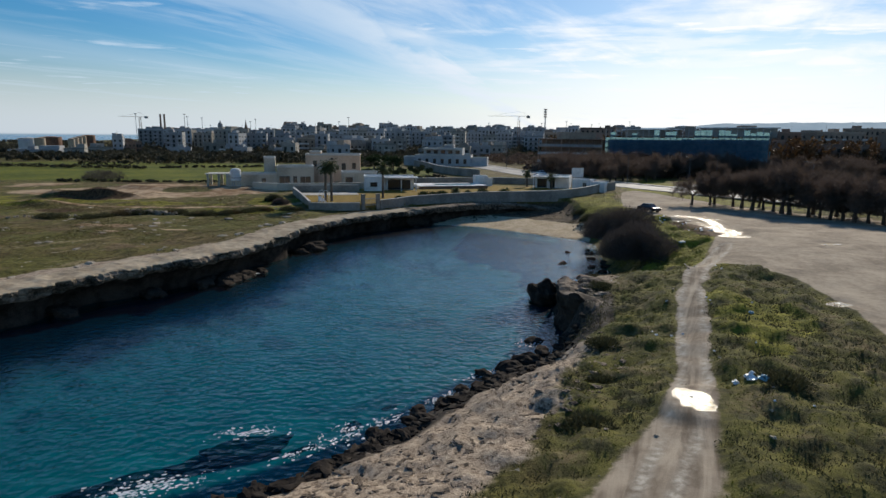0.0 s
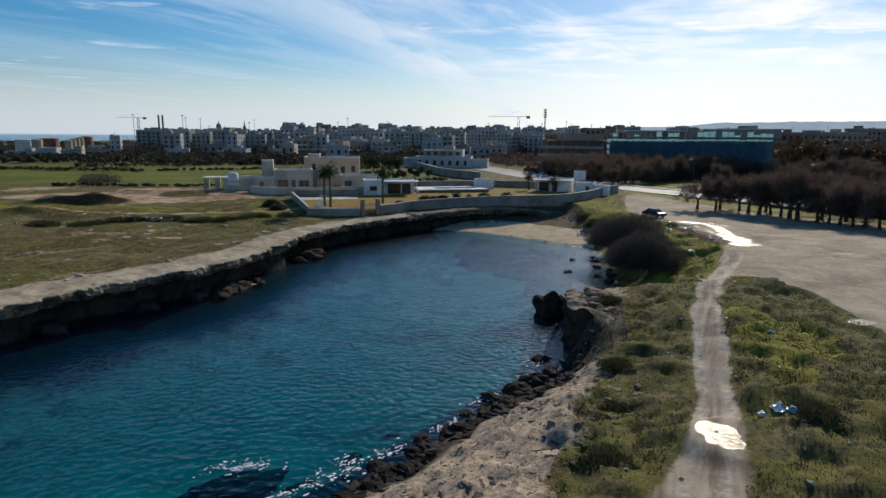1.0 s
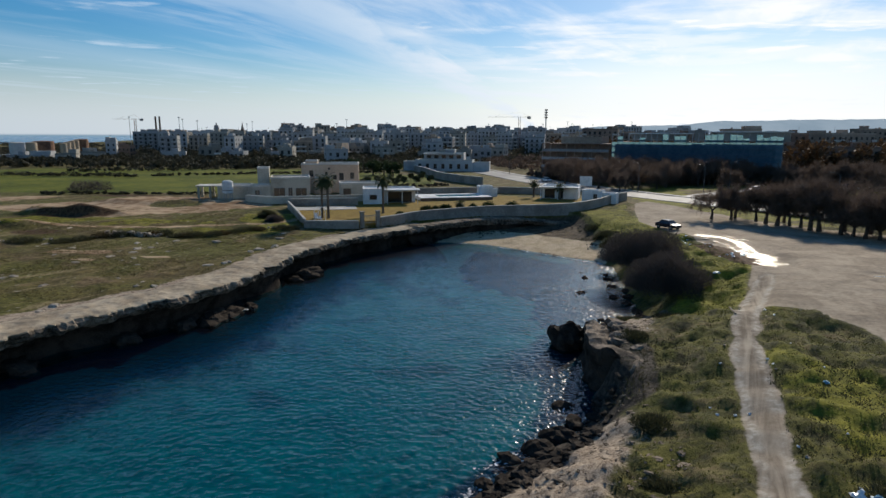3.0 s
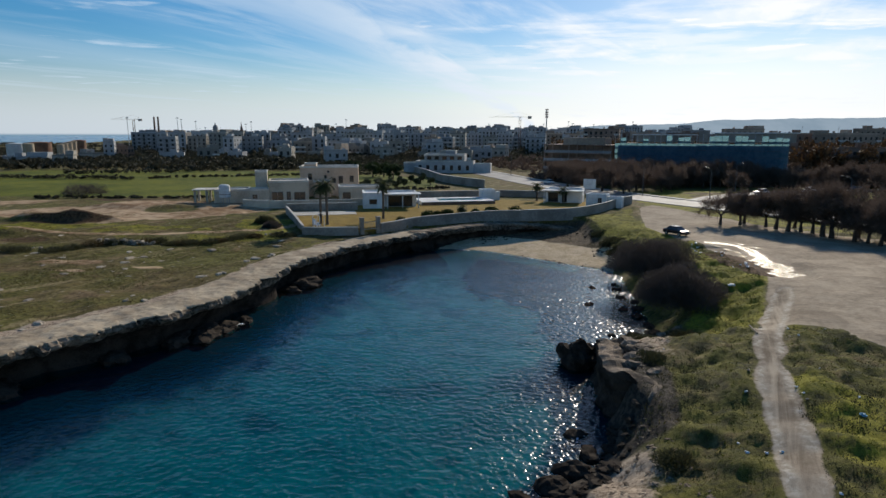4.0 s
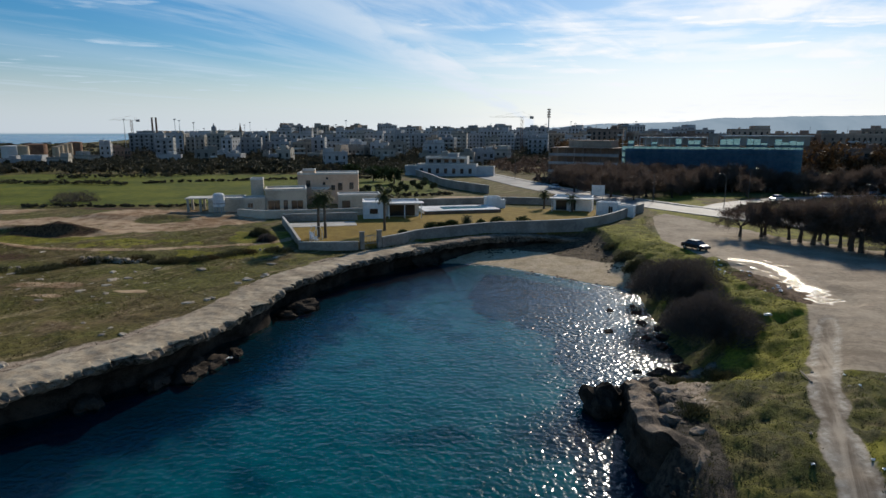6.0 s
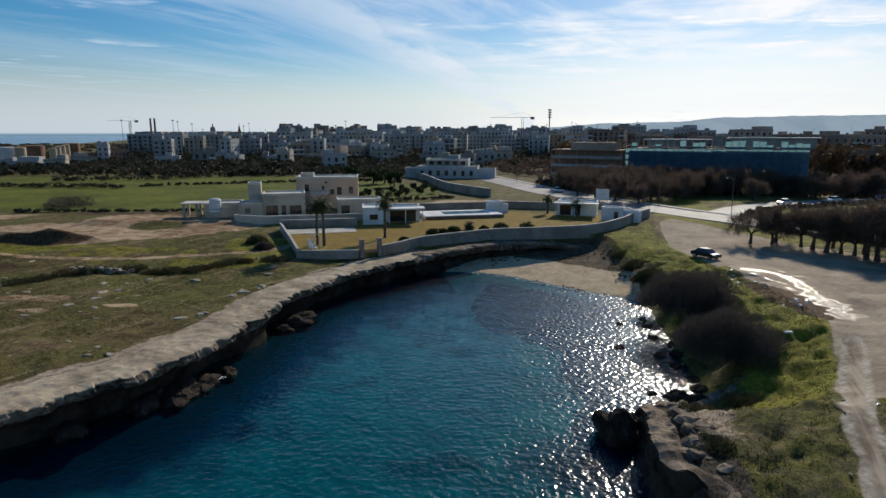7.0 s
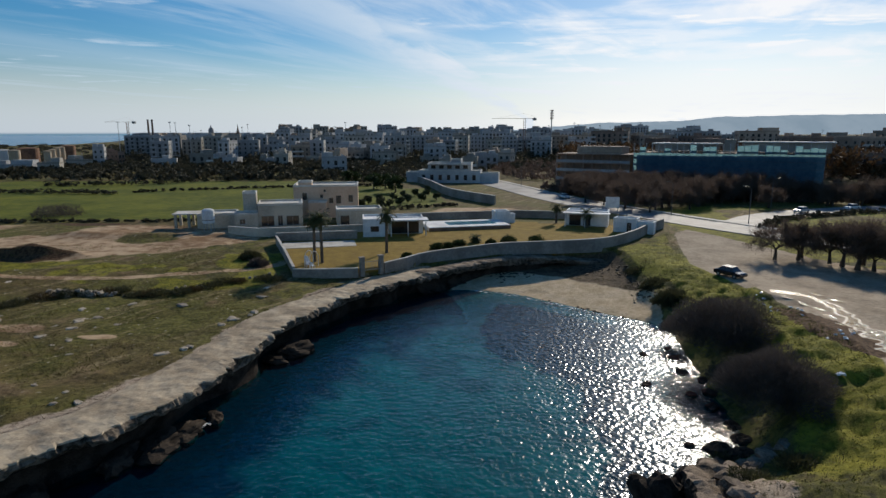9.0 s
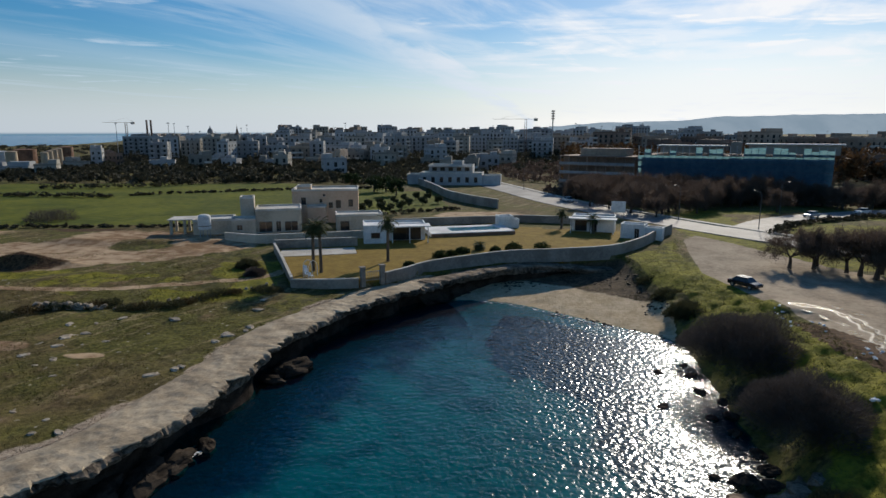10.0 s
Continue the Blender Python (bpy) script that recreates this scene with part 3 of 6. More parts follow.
for name, arr in (("track", m_track), ("lot", m_lot), ("rock", m_rock), ("wet", m_wet_shade), ("sand", m_sand), ("field", m_field), ("earth", m_earth), ("lawn", m_garden), ("green", m_green), ("weed_shade", m_weed_shade), ("bed", m_bed), ("rust", m_litter), ("rut", m_rut), ("cove", m_cove), ("lush", m_lush)):
    me.attributes.new(name, "FLOAT", "POINT").data.foreach_set("value", mask(arr).ravel().astype(np.float32))

m = bpy.data.materials.new("land")
m.use_nodes = True
n = Nodes(m.node_tree)
at = n.add("ShaderNodeTexCoord", out=3)
big, mid, fine, tiny = n.noise(at, 0.07, 4.0), n.noise(at, 0.45, 5.0, 0.6), n.noise(at, 2.2, 6.0, 0.65), n.noise(at, 9.0, 5.0, 0.7)
clod = n.math("ADD", n.math("MULTIPLY", mid, 0.55), n.math("MULTIPLY", fine, 0.45))


def edge(name, grip=0.6):
    """A mask whose border is broken up by the surface's own noise."""
    return n.span(n.math("ADD", n.attr(name), n.math("MULTIPLY", n.math("SUBTRACT", clod, 0.5), grip * 2)), 0.3, 0.7)


def two(a, b, f, lo=0.38, hi=0.62):
    return n.mix(n.span(f, lo, hi), a, b)


scrub = two((0.054, 0.04, 0.014), (0.165, 0.122, 0.045), clod)
scrub = n.mix(n.span(big, 0.4, 0.62), scrub, two((0.058, 0.057, 0.012), (0.14, 0.125, 0.026), fine))
stone_spots = n.span(n.noise(at, 1.1, 3.0, 0.5), 0.66, 0.72)
scrub = n.mix(n.math("MULTIPLY", stone_spots, n.span(big, 0.38, 0.5)), scrub, (0.34, 0.3, 0.24))
combed = n.add("ShaderNodeMapping", ins={"Vector": n.add("ShaderNodeMapping", ins={"Vector": at, "Rotation": (0, 0, radians(-62))}), "Scale": (0.09, 0.6, 1.0)})
scrub = n.mix(n.span(n.noise(combed, 0.8, 6.0, 0.62, 0.4), 0.53, 0.66, 0.0, 0.7), scrub, two((0.16, 0.115, 0.05), (0.36, 0.28, 0.15), fine))
red_patch = n.span(n.noise(at, 0.12, 5.0, 0.6), 0.56, 0.68)
scrub = n.mix(n.math("MULTIPLY", red_patch, 0.7), scrub, two((0.1, 0.06, 0.03), (0.24, 0.16, 0.09), clod))
green = two((0.05, 0.05, 0.013), (0.15, 0.135, 0.028), clod, 0.34, 0.62)
green = n.mix(n.span(n.noise(at, 0.3, 4.0, 0.6), 0.5, 0.68), green, two((0.14, 0.1, 0.045), (0.2, 0.16, 0.07), fine))
green = n.mix(n.math("MULTIPLY", n.span(n.noise(at, 0.85, 4.0, 0.6, 0.4), 0.48, 0.62), 0.8), green, two((0.024, 0.025, 0.01), (0.07, 0.065, 0.026), fine))
field = two((0.06, 0.08, 0.007), (0.15, 0.155, 0.014), n.math("ADD", n.math("MULTIPLY", big, 0.5), n.math("MULTIPLY", mid, 0.5)), 0.35, 0.65)
lawn = two((0.19, 0.12, 0.022), (0.27, 0.185, 0.036), clod)
drawn = n.add("ShaderNodeMapping", ins={"Vector": n.add("ShaderNodeMapping", ins={"Vector": at, "Rotation": (0, 0, radians(24))}), "Scale": (1.7, 0.2, 1.0)})
track = two((0.15, 0.112, 0.076), (0.44, 0.36, 0.265), n.math("ADD", n.math("MULTIPLY", n.noise(drawn, 0.5, 6.0, 0.6, 0.9), 0.65), n.math("MULTIPLY", mid, 0.35)), 0.36, 0.62)
lot = two((0.22, 0.17, 0.118), (0.44, 0.355, 0.255), n.math("ADD", n.math("MULTIPLY", n.noise(at, 0.16, 6.0, 0.65, 0.4), 0.65), n.math("MULTIPLY", fine, 0.35)), 0.36, 0.62)
earth = two((0.22, 0.13, 0.066), (0.5, 0.36, 0.225), n.math("ADD", n.math("MULTIPLY", mid, 0.6), n.math("MULTIPLY", big, 0.4)), 0.38, 0.6)
rock = two((0.15, 0.104, 0.068), (0.5, 0.395, 0.285), n.math("ADD", n.math("MULTIPLY", fine, 0.5), n.math("MULTIPLY", tiny, 0.5)), 0.36, 0.6)
rock = n.mix(n.span(tiny, 0.58, 0.74, 0.0, 0.8), rock, (0.11, 0.085, 0.062))
# dark for wet shore rock and for the hollow's painted shade
wet = two((0.02, 0.016, 0.012), (0.07, 0.055, 0.04), fine)
sand = two((0.42, 0.32, 0.19), (0.6, 0.47, 0.31), clod)
seabed = two((0.095, 0.15, 0.12), (0.15, 0.215, 0.172), clod)
weed_shade = two((0.006, 0.011, 0.024), (0.013, 0.019, 0.034), fine)
col = n.mix(edge("green", 0.5), scrub, green)
for name, c, grip in (("lush", two((0.1, 0.1, 0.011), (0.25, 0.225, 0.024), clod), 0.7), ("cove", two((0.045, 0.032, 0.021), (0.15, 0.108, 0.066), clod), 0.3), ("field", field, 0.15), ("earth", earth, 0.6), ("lawn", lawn, 0.05), ("lot", lot, 0.6), ("rust", two((0.045, 0.024, 0.012), (0.125, 0.072, 0.036), fine), 0.7), ("rock", rock, 0.7), ("track", n.mix(n.math("MULTIPLY", n.attr("rut"), n.span(mid, 0.35, 0.6)), track, two((0.3, 0.26, 0.2), (0.56, 0.5, 0.41), fine)), 0.8), ("sand", sand, 0.4), ("wet", wet, 0.5)):
    col = n.mix(edge(name, grip), col, c)
col = n.mix(n.attr("bed"), col, n.mix(n.span(n.math("ADD", n.attr("weed_shade"), n.math("MULTIPLY", n.math("SUBTRACT", clod, 0.5), 0.7)), 0.12, 0.88), seabed, weed_shade))
relief = n.math("ADD", n.math("MULTIPLY", fine, 0.7), n.math("MULTIPLY", tiny, 0.35))
trodden = n.math("MAXIMUM", n.attr("track"), n.attr("lot"))
bump = n.add("ShaderNodeBump", ins={"Height": relief, "Strength": n.span(trodden, 0.2, 0.8, 0.6, 0.18), "Distance": 0.25})
n.add("ShaderNodeOutputMaterial", ins={"Surface": n.add("ShaderNodeBsdfPrincipled", ins={"Base Color": col, "Roughness": n.span(n.attr("wet"), 0, 1, 0.95, 0.86), "Specular IOR Level": 0.15, "Normal": bump})})
me.materials.append(m)
tagged(new("ground", me), "scrubby coastal ground with rock, dirt and pale seabed", "ground", kind="structure")

b = Build()
b.face((-4800, -900, 0), (4800, -900, 0), (4800, 4800, 0), (-4800, 4800, 0))
sea = part("water", b, SEA)
tagged(sea, "clear turquoise sea water with small ripples", "water", kind="structure")


def cliff(name, pts, profile, label, step=0.22, seed=1, jag=0.4, rock=CLIFF_TOP, face=CLIFF_DARK, rise=1.0):
    """A rock face swept along the shore. profile: out from the line (towards the water), height, from the top down."""
    line = densify(pts, step)
    prof = densify([(a, z, 0) for a, z in profile], 0.28)
    d = np.gradient(line[:, :2], axis=0)
    d /= np.linalg.norm(d, axis=1)[:, None]
    out = np.stack([d[:, 1], -d[:, 0]], 1)
    u = np.arange(len(line)) * step
    rows = []
    for i, p in enumerate(line):
        for a, z, _ in prof:
            k = z * (p[3] / 3.4 if z > 0 else 1)
            q = Vector((p[0] + out[i, 0] * a, p[1] + out[i, 1] * a, z * 1.4))
            if a < 0 and rock is CLIFF_TOP:
                a *= 0.8 + 0.3 * noise.noise(Vector((p[0] * 0.08, p[1] * 0.08, seed)))
            chunk = noise.cell(Vector((u[i] / 1.7 + 0.3 * z, z / 0.8 + seed, 0.0))) + 0.6 * noise.cell(Vector((u[i] / 0.7, z / 0.5, seed)))
            j = chunk * 0.9 * (rock is CLIFF_TOP) + noise.noise(q * 0.3 + Vector((seed, 0, 0))) * 1.5 + noise.noise(q * 0.9) * 0.8 + noise.noise(q * 1.9) * 0.45
            top = min(1.0, max(0.0, (a + 0.6) / 1.0))
            o = a + jag * j * top
            if a < 0.9 and z < 2.7:
                full = min(1.0, max(0.25, 0.75 + 1.6 * noise.noise(Vector((p[0] * 0.13, p[1] * 0.13, seed)))))
                o = 0.9 + (o - 0.9) * full
            rows.append((p[0] + out[i, 0] * o, p[1] + out[i, 1] * o, k + 0.12 * (noise.noise(q * 0.7 + Vector((9, 9, 0))) + noise.noise(q * 1.7) * 0.6) * (rise if z > 2.9 else 2.2)))
    m_ = len(prof)
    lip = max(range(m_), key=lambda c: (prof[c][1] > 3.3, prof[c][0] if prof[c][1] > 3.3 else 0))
    # From here down the rock turns darker: wet stain and undercut shade in colour.
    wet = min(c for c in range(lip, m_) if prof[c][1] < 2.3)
    for c0, c1, piece, mat_ in ((0, lip, "_top", rock), (lip, wet, "_face", face), (wet, m_ - 1, "_foot", ROCK_WET_SHADED)):
        b = Build()
        b.v = [rows[i * m_ + c] for i in range(len(line)) for c in range(c0, c1 + 1)]
        k_ = c1 - c0 + 1
        for i in range(len(line) - 1):
            for j in range(k_ - 1):
                k = i * k_ + j
                b.f.append((k, k + 1, k + k_ + 1, k + k_))
        tagged(part(name + piece, b, mat_), label + {"_top": ", its worn top", "_face": ", its broken edge", "_foot": ", its foot coloured dark for wet and undercut shade"}[piece], "cliff", kind="structure")


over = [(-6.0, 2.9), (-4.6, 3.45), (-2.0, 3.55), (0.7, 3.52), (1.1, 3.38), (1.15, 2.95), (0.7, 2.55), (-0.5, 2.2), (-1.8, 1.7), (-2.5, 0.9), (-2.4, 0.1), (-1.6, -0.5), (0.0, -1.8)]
cliff("cliff", COAST[1:12], over, "undercut pale limestone cliff, dark foot coloured for wet and shade", seed=3)
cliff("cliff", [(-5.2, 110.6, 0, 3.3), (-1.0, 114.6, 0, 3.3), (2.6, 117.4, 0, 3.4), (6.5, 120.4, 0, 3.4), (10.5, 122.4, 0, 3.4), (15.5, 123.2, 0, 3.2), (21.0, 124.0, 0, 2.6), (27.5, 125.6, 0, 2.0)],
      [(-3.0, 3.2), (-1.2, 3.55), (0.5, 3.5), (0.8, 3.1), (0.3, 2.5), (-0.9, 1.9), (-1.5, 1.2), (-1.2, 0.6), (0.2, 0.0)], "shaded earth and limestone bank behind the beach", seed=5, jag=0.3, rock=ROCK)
# The headland face is in shade; the near-black rock colour paints that in.
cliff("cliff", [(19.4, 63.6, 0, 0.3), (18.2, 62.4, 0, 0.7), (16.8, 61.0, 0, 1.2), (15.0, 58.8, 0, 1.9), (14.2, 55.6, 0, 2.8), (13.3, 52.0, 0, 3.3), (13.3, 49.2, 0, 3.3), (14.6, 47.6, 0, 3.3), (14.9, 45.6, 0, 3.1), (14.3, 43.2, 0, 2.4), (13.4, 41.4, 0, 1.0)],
      [(-1.5, 2.7), (-1.0, 3.25), (-0.4, 3.46), (0.3, 3.5), (0.85, 3.42), (0.95, 3.1), (0.7, 2.6), (0.5, 2.0), (0.45, 1.3), (0.6, 0.7), (0.9, 0.2), (1.3, -0.9)], "brown rock headland, its undercut face coloured dark for shade", seed=8, jag=0.38, rock=ROCK, face=ROCK_WET_SHADED, rise=3.2)


# ---------------------------------------------------------------- the walled garden and its houses
def wall_run(name, pts, height, thick, material, label, coping=None, base=None, step=None, rise=None):
    """A masonry wall along a line: a body and a coping, in one thing."""
    line = densify([(*p, 0) for p in pts], step) if step else np.array([(*p, 0) for p in pts], float)
    d = np.gradient(line[:, :2], axis=0)
    d /= np.linalg.norm(d, axis=1)[:, None]
    nrm = np.stack([-d[:, 1], d[:, 0]], 1)
    z0 = [base if base is not None else at_ground(*p[:2]) for p in line]
    th = empty(name, pose(line[0][0], line[0][1], z0[0]))
    o = Vector((line[0][0], line[0][1], z0[0]))

    def strip(half, lo, hi):
        b = Build()
        for i, (p, q, z) in enumerate(zip(line, nrm, z0)):
            zt = z + (height if rise is None else height + (rise - height) * i / (len(line) - 1))
            for s, h in ((-1, lo), (-1, hi), (1, hi), (1, lo)):
                zz = z - 0.6 if h is None else zt + h
                b.v.append((p[0] + q[0] * half * s - o.x, p[1] + q[1] * half * s - o.y, zz - o.z))
        for i in range(len(line) - 1):
            k = i * 4
            for j in range(4):
                b.f.append((k + j, k + (j + 1) % 4, k + 4 + (j + 1) % 4, k + 4 + j))
        b.f += [(0, 1, 2, 3), tuple(len(b.v) - 1 - j for j in range(4))]
        return b

    part("wall_body", strip(thick / 2, None, -0.12), material, th)
    part("coping", strip(thick / 2 + 0.05, -0.12, 0.0), coping or material, th)
    return tagged(th, label, "wall")


G = 4.5
wall_run("garden_wall", [(-32.6, 130.5), (-28.0, 119.0), (-23.6, 107.3)], 1.6, 0.3, PLASTER_GREY, "long rendered wall on the field side of the garden", PAVING, base=4.1, rise=1.0)
wall_run("garden_wall", [(-23.6, 107.0), (-18.5, 107.2), (-14.4, 107.7)], 0.85, 0.3, PLASTER_GREY, "low rendered wall beside the garden gate", PAVING, base=4.0)
wall_run("garden_wall", [(-10.9, 110.0), (-8.2, 113.0), (-4.8, 117.2), (2.0, 121.2), (8, 124), (17, 125), (26, 127.3), (33, 134.2), (37.0, 140.0), (42.6, 147.0)], 1.05, 0.3, PLASTER_GREY, "curved rendered sea wall round the dry lawn", PAVING, base=4.1, step=1.2, rise=2.4)
wall_run("garden_wall", [(-32.6, 130.8), (-18.5, 134.0)], 1.6, 0.3, PLASTER_GREY, "rendered wall at the back of the terrace", PAVING, base=4.5)
wall_run("boundary_wall", [(-44.5, 139.5), (-38, 137.0), (-27, 139.5), (-14, 143.5)], 1.6, 0.3, PLASTER_BEIGE, "beige boundary wall in front of the villa", ROOF_PALE, base=4.4)
wall_run("boundary_wall", [(-16, 156), (0, 160), (14, 163), (28, 160)], 1.7, 0.3, PLASTER_GREY, "grey wall behind the swimming pool", PAVING, base=4.5)


def rect_window(w, h, frame_mat, parent, m, sill=True, glass=GLASS_DARK):
    """A window in its reveal: frame, pane, sill. Local: x along the wall, y outwards, z up from the sill."""
    b = Build()
    for x0, z0, x1, z1 in ((0, 0, w, 0.07), (0, h - 0.07, w, h), (0, 0.07, 0.07, h - 0.07), (w - 0.07, 0.07, w, h - 0.07), (w / 2 - 0.03, 0.07, w / 2 + 0.03, h - 0.07)):
        b.box(x0, -0.02, z0, x1, 0.05, z1)
    win = part("window", b, frame_mat, parent)
    win.matrix_local = m
    b = Build()
    b.box(0.05, -0.03, 0.05, w - 0.05, 0.012, h - 0.05)
    part("pane", b, glass, win)
    if sill:
        b = Build()
        b.box(-0.08, -0.02, -0.07, w + 0.08, 0.12, 0.0)
        part("sill", b, ROOF_PALE, win)
    return win


def house(name, x, y, z, turn, blocks, label, windows=(), extras=None):
    """A house of flat-roofed blocks. blocks: x0 y0 x1 y1 height wall-material; each gets a parapet roof. windows: x z w h on the front (y0) of a block."""
    th = empty(name, pose(x, y, z, 0, 0, turn))
    for x0, y0, x1, y1, h, mat_ in blocks:
        b = Build()
        b.box(x0, y0, -0.6, x1, y1, h)
        part("wall", b, mat_, th)
        b = Build()
        t, p = 0.22, 0.4
        b.box(x0 - 0.05, y0 - 0.05, h, x1 + 0.05, y0 + t, h + p)
        b.box(x0 - 0.05, y1 - t, h, x1 + 0.05, y1 + 0.05, h + p)
        b.box(x0 - 0.05, y0 + t, h, x0 + t, y1 - t, h + p)
        b.box(x1 - t, y0 + t, h, x1 + 0.05, y1 - t, h + p)
        b.box(x0 + t, y0 + t, h, x1 - t, y1 - t, h + 0.06)
        part("roof", b, ROOF_PALE if mat_ is not PLASTER_WHITE else PLASTER_WHITE, th)
    for wx, wy, wz, ww, wh, fm in windows:
        rect_window(ww, wh, fm, th, Matrix.Translation((wx, wy, wz)) @ Matrix.Diagonal((1, -1, 1, 1)))
    return tagged(th, label, "house")


villa = house("villa", -45.0, 144.5, G, 14, [(0, 0, 4.6, 4.5, 2.9, PLASTER_BEIGE), (1.5, 4.5, 4.2, 8.0, 6.8, PLASTER_BEIGE), (4.6, 1.0, 13.6, 9.0, 4.6, PLASTER_BEIGE), (-7.5, 2.5, 0, 9.0, 2.7, PLASTER_BEIGE)],
      "unfinished beige flat-roofed villa with dark openings",
      [(1.0, 0, 1.0, 1.1, 1.1, CONCRETE), (5.2, 1.0, 0.3, 2.6, 2.2, CONCRETE), (8.5, 1.0, 0.3, 1.0, 2.2, CONCRETE), (10.2, 1.0, 0.4, 2.6, 2.0, CONCRETE)])
house("farmhouse", -37.0, 161.0, G, 8, [(0, 0, 14.6, 9.0, 7.2, PLASTER_PINK), (3.5, -3.0, 7.5, 0.0, 3.8, PLASTER_PINK), (1.0, 2.0, 4.0, 5.0, 8.0, PLASTER_PINK)],
      "two-storey salmon farmhouse with small dark windows",
      [(2.0, 0, 4.2, 1.0, 1.6, DARK), (8.0, 0, 3.4, 0.9, 1.2, DARK), (9.6, 0, 3.3, 1.1, 1.8, DARK), (12.4, 0, 3.6, 1.0, 1.6, DARK), (6.0, 0, 4.6, 0.6, 0.8, DARK), (6.8, 0, 6.0, 0.5, 0.5, DARK), (12.4, 0, 0.4, 1.0, 1.4, DARK)])
house("outbuilding", -25.0, 149.0, G, 12, [(0, 0, 9.5, 6.0, 3.2, PLASTER_BEIGE)], "low beige outbuilding with a pale flat roof", [(0.8, 0, 0.3, 1.8, 1.9, DARK)])
pool_house = house("pool_house", -17.6, 135.6, G, 8, [(0, 0.0, 4.6, 7.0, 3.0, PLASTER_WHITE), (4.6, 3.0, 11.6, 7.0, 2.9, PLASTER_WHITE)], "white flat-roofed pool house with a shaded veranda",
      [(1.4, 0, 1.0, 1.6, 1.0, DARK), (5.4, 3.0, 0.1, 5.4, 2.3, DARK)])
b = Build()
b.box(4.6, -0.4, 2.95, 12.4, 3.2, 3.15)
part("veranda_roof", b, PLASTER_WHITE, pool_house)
for px in (5.2, 8.4, 11.8):
    b = Build()
    b.box(px, -0.2, -0.3, px + 0.16, -0.04, 2.95)
    part("post", b, PLASTER_WHITE, pool_house)
cabana = house("cabana", 23.0, 149.5, G, -18, [(0, 1.5, 8.5, 6, 2.8, PLASTER_WHITE)], "white garden cabana with an open shaded front", [(0.6, 1.5, 0.1, 2.4, 2.2, DARK), (3.6, 1.5, 0.1, 1.4, 2.2, DARK)])
b = Build()
b.box(-0.5, -1.2, 2.85, 9.0, 1.4, 3.0)
part("veranda_roof", b, PLASTER_WHITE, cabana)
for px in (0.0, 4.0, 8.3):
    b = Build()
    b.box(px, -1.0, -0.3, px + 0.15, -0.85, 2.85)
    part("post", b, PLASTER_WHITE, cabana)
house("garden_shed", 31.2, 142.5, G, -28, [(0, 0, 4.4, 3.0, 2.4, PLASTER_WHITE), (4.4, 0.6, 7.6, 3.0, 1.9, PLASTER_WHITE)], "small white flat-roofed garden shed", [(2.6, 0, 0.1, 0.9, 1.9, CONCRETE)])
house("changing_hut", 8.5, 153.0, G, 10, [(0, 0, 3.2, 3.0, 2.3, PLASTER_WHITE), (3.2, 0.6, 4.6, 2.6, 1.6, PLASTER_WHITE)], "small white changing hut beside the pool")

# swimming pool
th = tagged(empty("swimming_pool", pose(1.8, 149.0, G, 0, 0, 14)), "raised swimming pool with a wide white surround", "pool")
b = Build()
for x0, y0, x1, y1 in ((-8.5, -4.6, 8.5, -2.3), (-8.5, 2.3, 8.5, 4.2), (-8.5, -2.3, -3.9, 2.3), (6.4, -2.3, 8.5, 2.3)):
    b.box(x0, y0, -0.5, x1, y1, 0.75)
part("surround", b, PLASTER_WHITE, th)
b = Build()
b.box(-3.9, -2.3, -0.5, 6.4, 2.3, -0.2)
part("basin", b, paint("pool_lining", (0.35, 0.68, 0.76), 0.5), th)
b = Build()
b.face((-3.9, -2.3, 0.55), (6.4, -2.3, 0.55), (6.4, 2.3, 0.55), (-3.9, 2.3, 0.55))
part("pool_water", b, POOL, th)
b = Build()
b.box(-8.6, -4.75, -0.5, 8.6, -4.62, 0.62)
part("screen", b, SKIN_ROOFTILE, th, "brown screen along the front")

# paved terrace
th = tagged(empty("terrace", pose(-26.8, 127.0, G + 0.02, 0, 0, 13)), "pale stone terrace beside the garden wall", "terrace")
for i in range(6):
    for j in range(3):
        b = Build()
        b.box(-3.6 + i * 2.1, -2.6 + j * 1.9, -0.1, -3.6 + i * 2.1 + 2.08, -2.6 + j * 1.9 + 1.88, 0.05)
        part("slab", b, PAVING, th)

# ---------------------------------------------------------------- roads
def ribbon(name, line, z, material, label, category="road", half=None, raise_=0.0, thick=0.25):
    d = np.gradient(line[:, :2], axis=0)
    d /= np.linalg.norm(d, axis=1)[:, None]
    nrm = np.stack([-d[:, 1], d[:, 0]], 1)
    b = Build()
    for p, q in zip(line, nrm):
        lo, hi = half if half else (-p[2], p[2])
        for s in (lo, hi):
            b.v.append((p[0] + q[0] * s, p[1] + q[1] * s, z + raise_))
        for s in (hi, lo):
            b.v.append((p[0] + q[0] * s, p[1] + q[1] * s, z - thick))
    for i in range(len(line) - 1):
        k = i * 4
        for j in range(4):
            b.f.append((k + j, k + 4 + j, k + 4 + (j + 1) % 4, k + (j + 1) % 4))
    return tagged(part(name, b, material), label, category, kind="structure")


ribbon("road", ROAD, 4.62, ASPHALT, "worn pale asphalt road between the lot and the trees")
ribbon("road", SIDE_ROAD, 4.63, ASPHALT, "pale side road curving away to the houses")
ribbon("pavement", ROAD, 4.62, PAVING, "raised pale pavement along the road", "pavement", half=(5.6, 7.2), raise_=0.14)


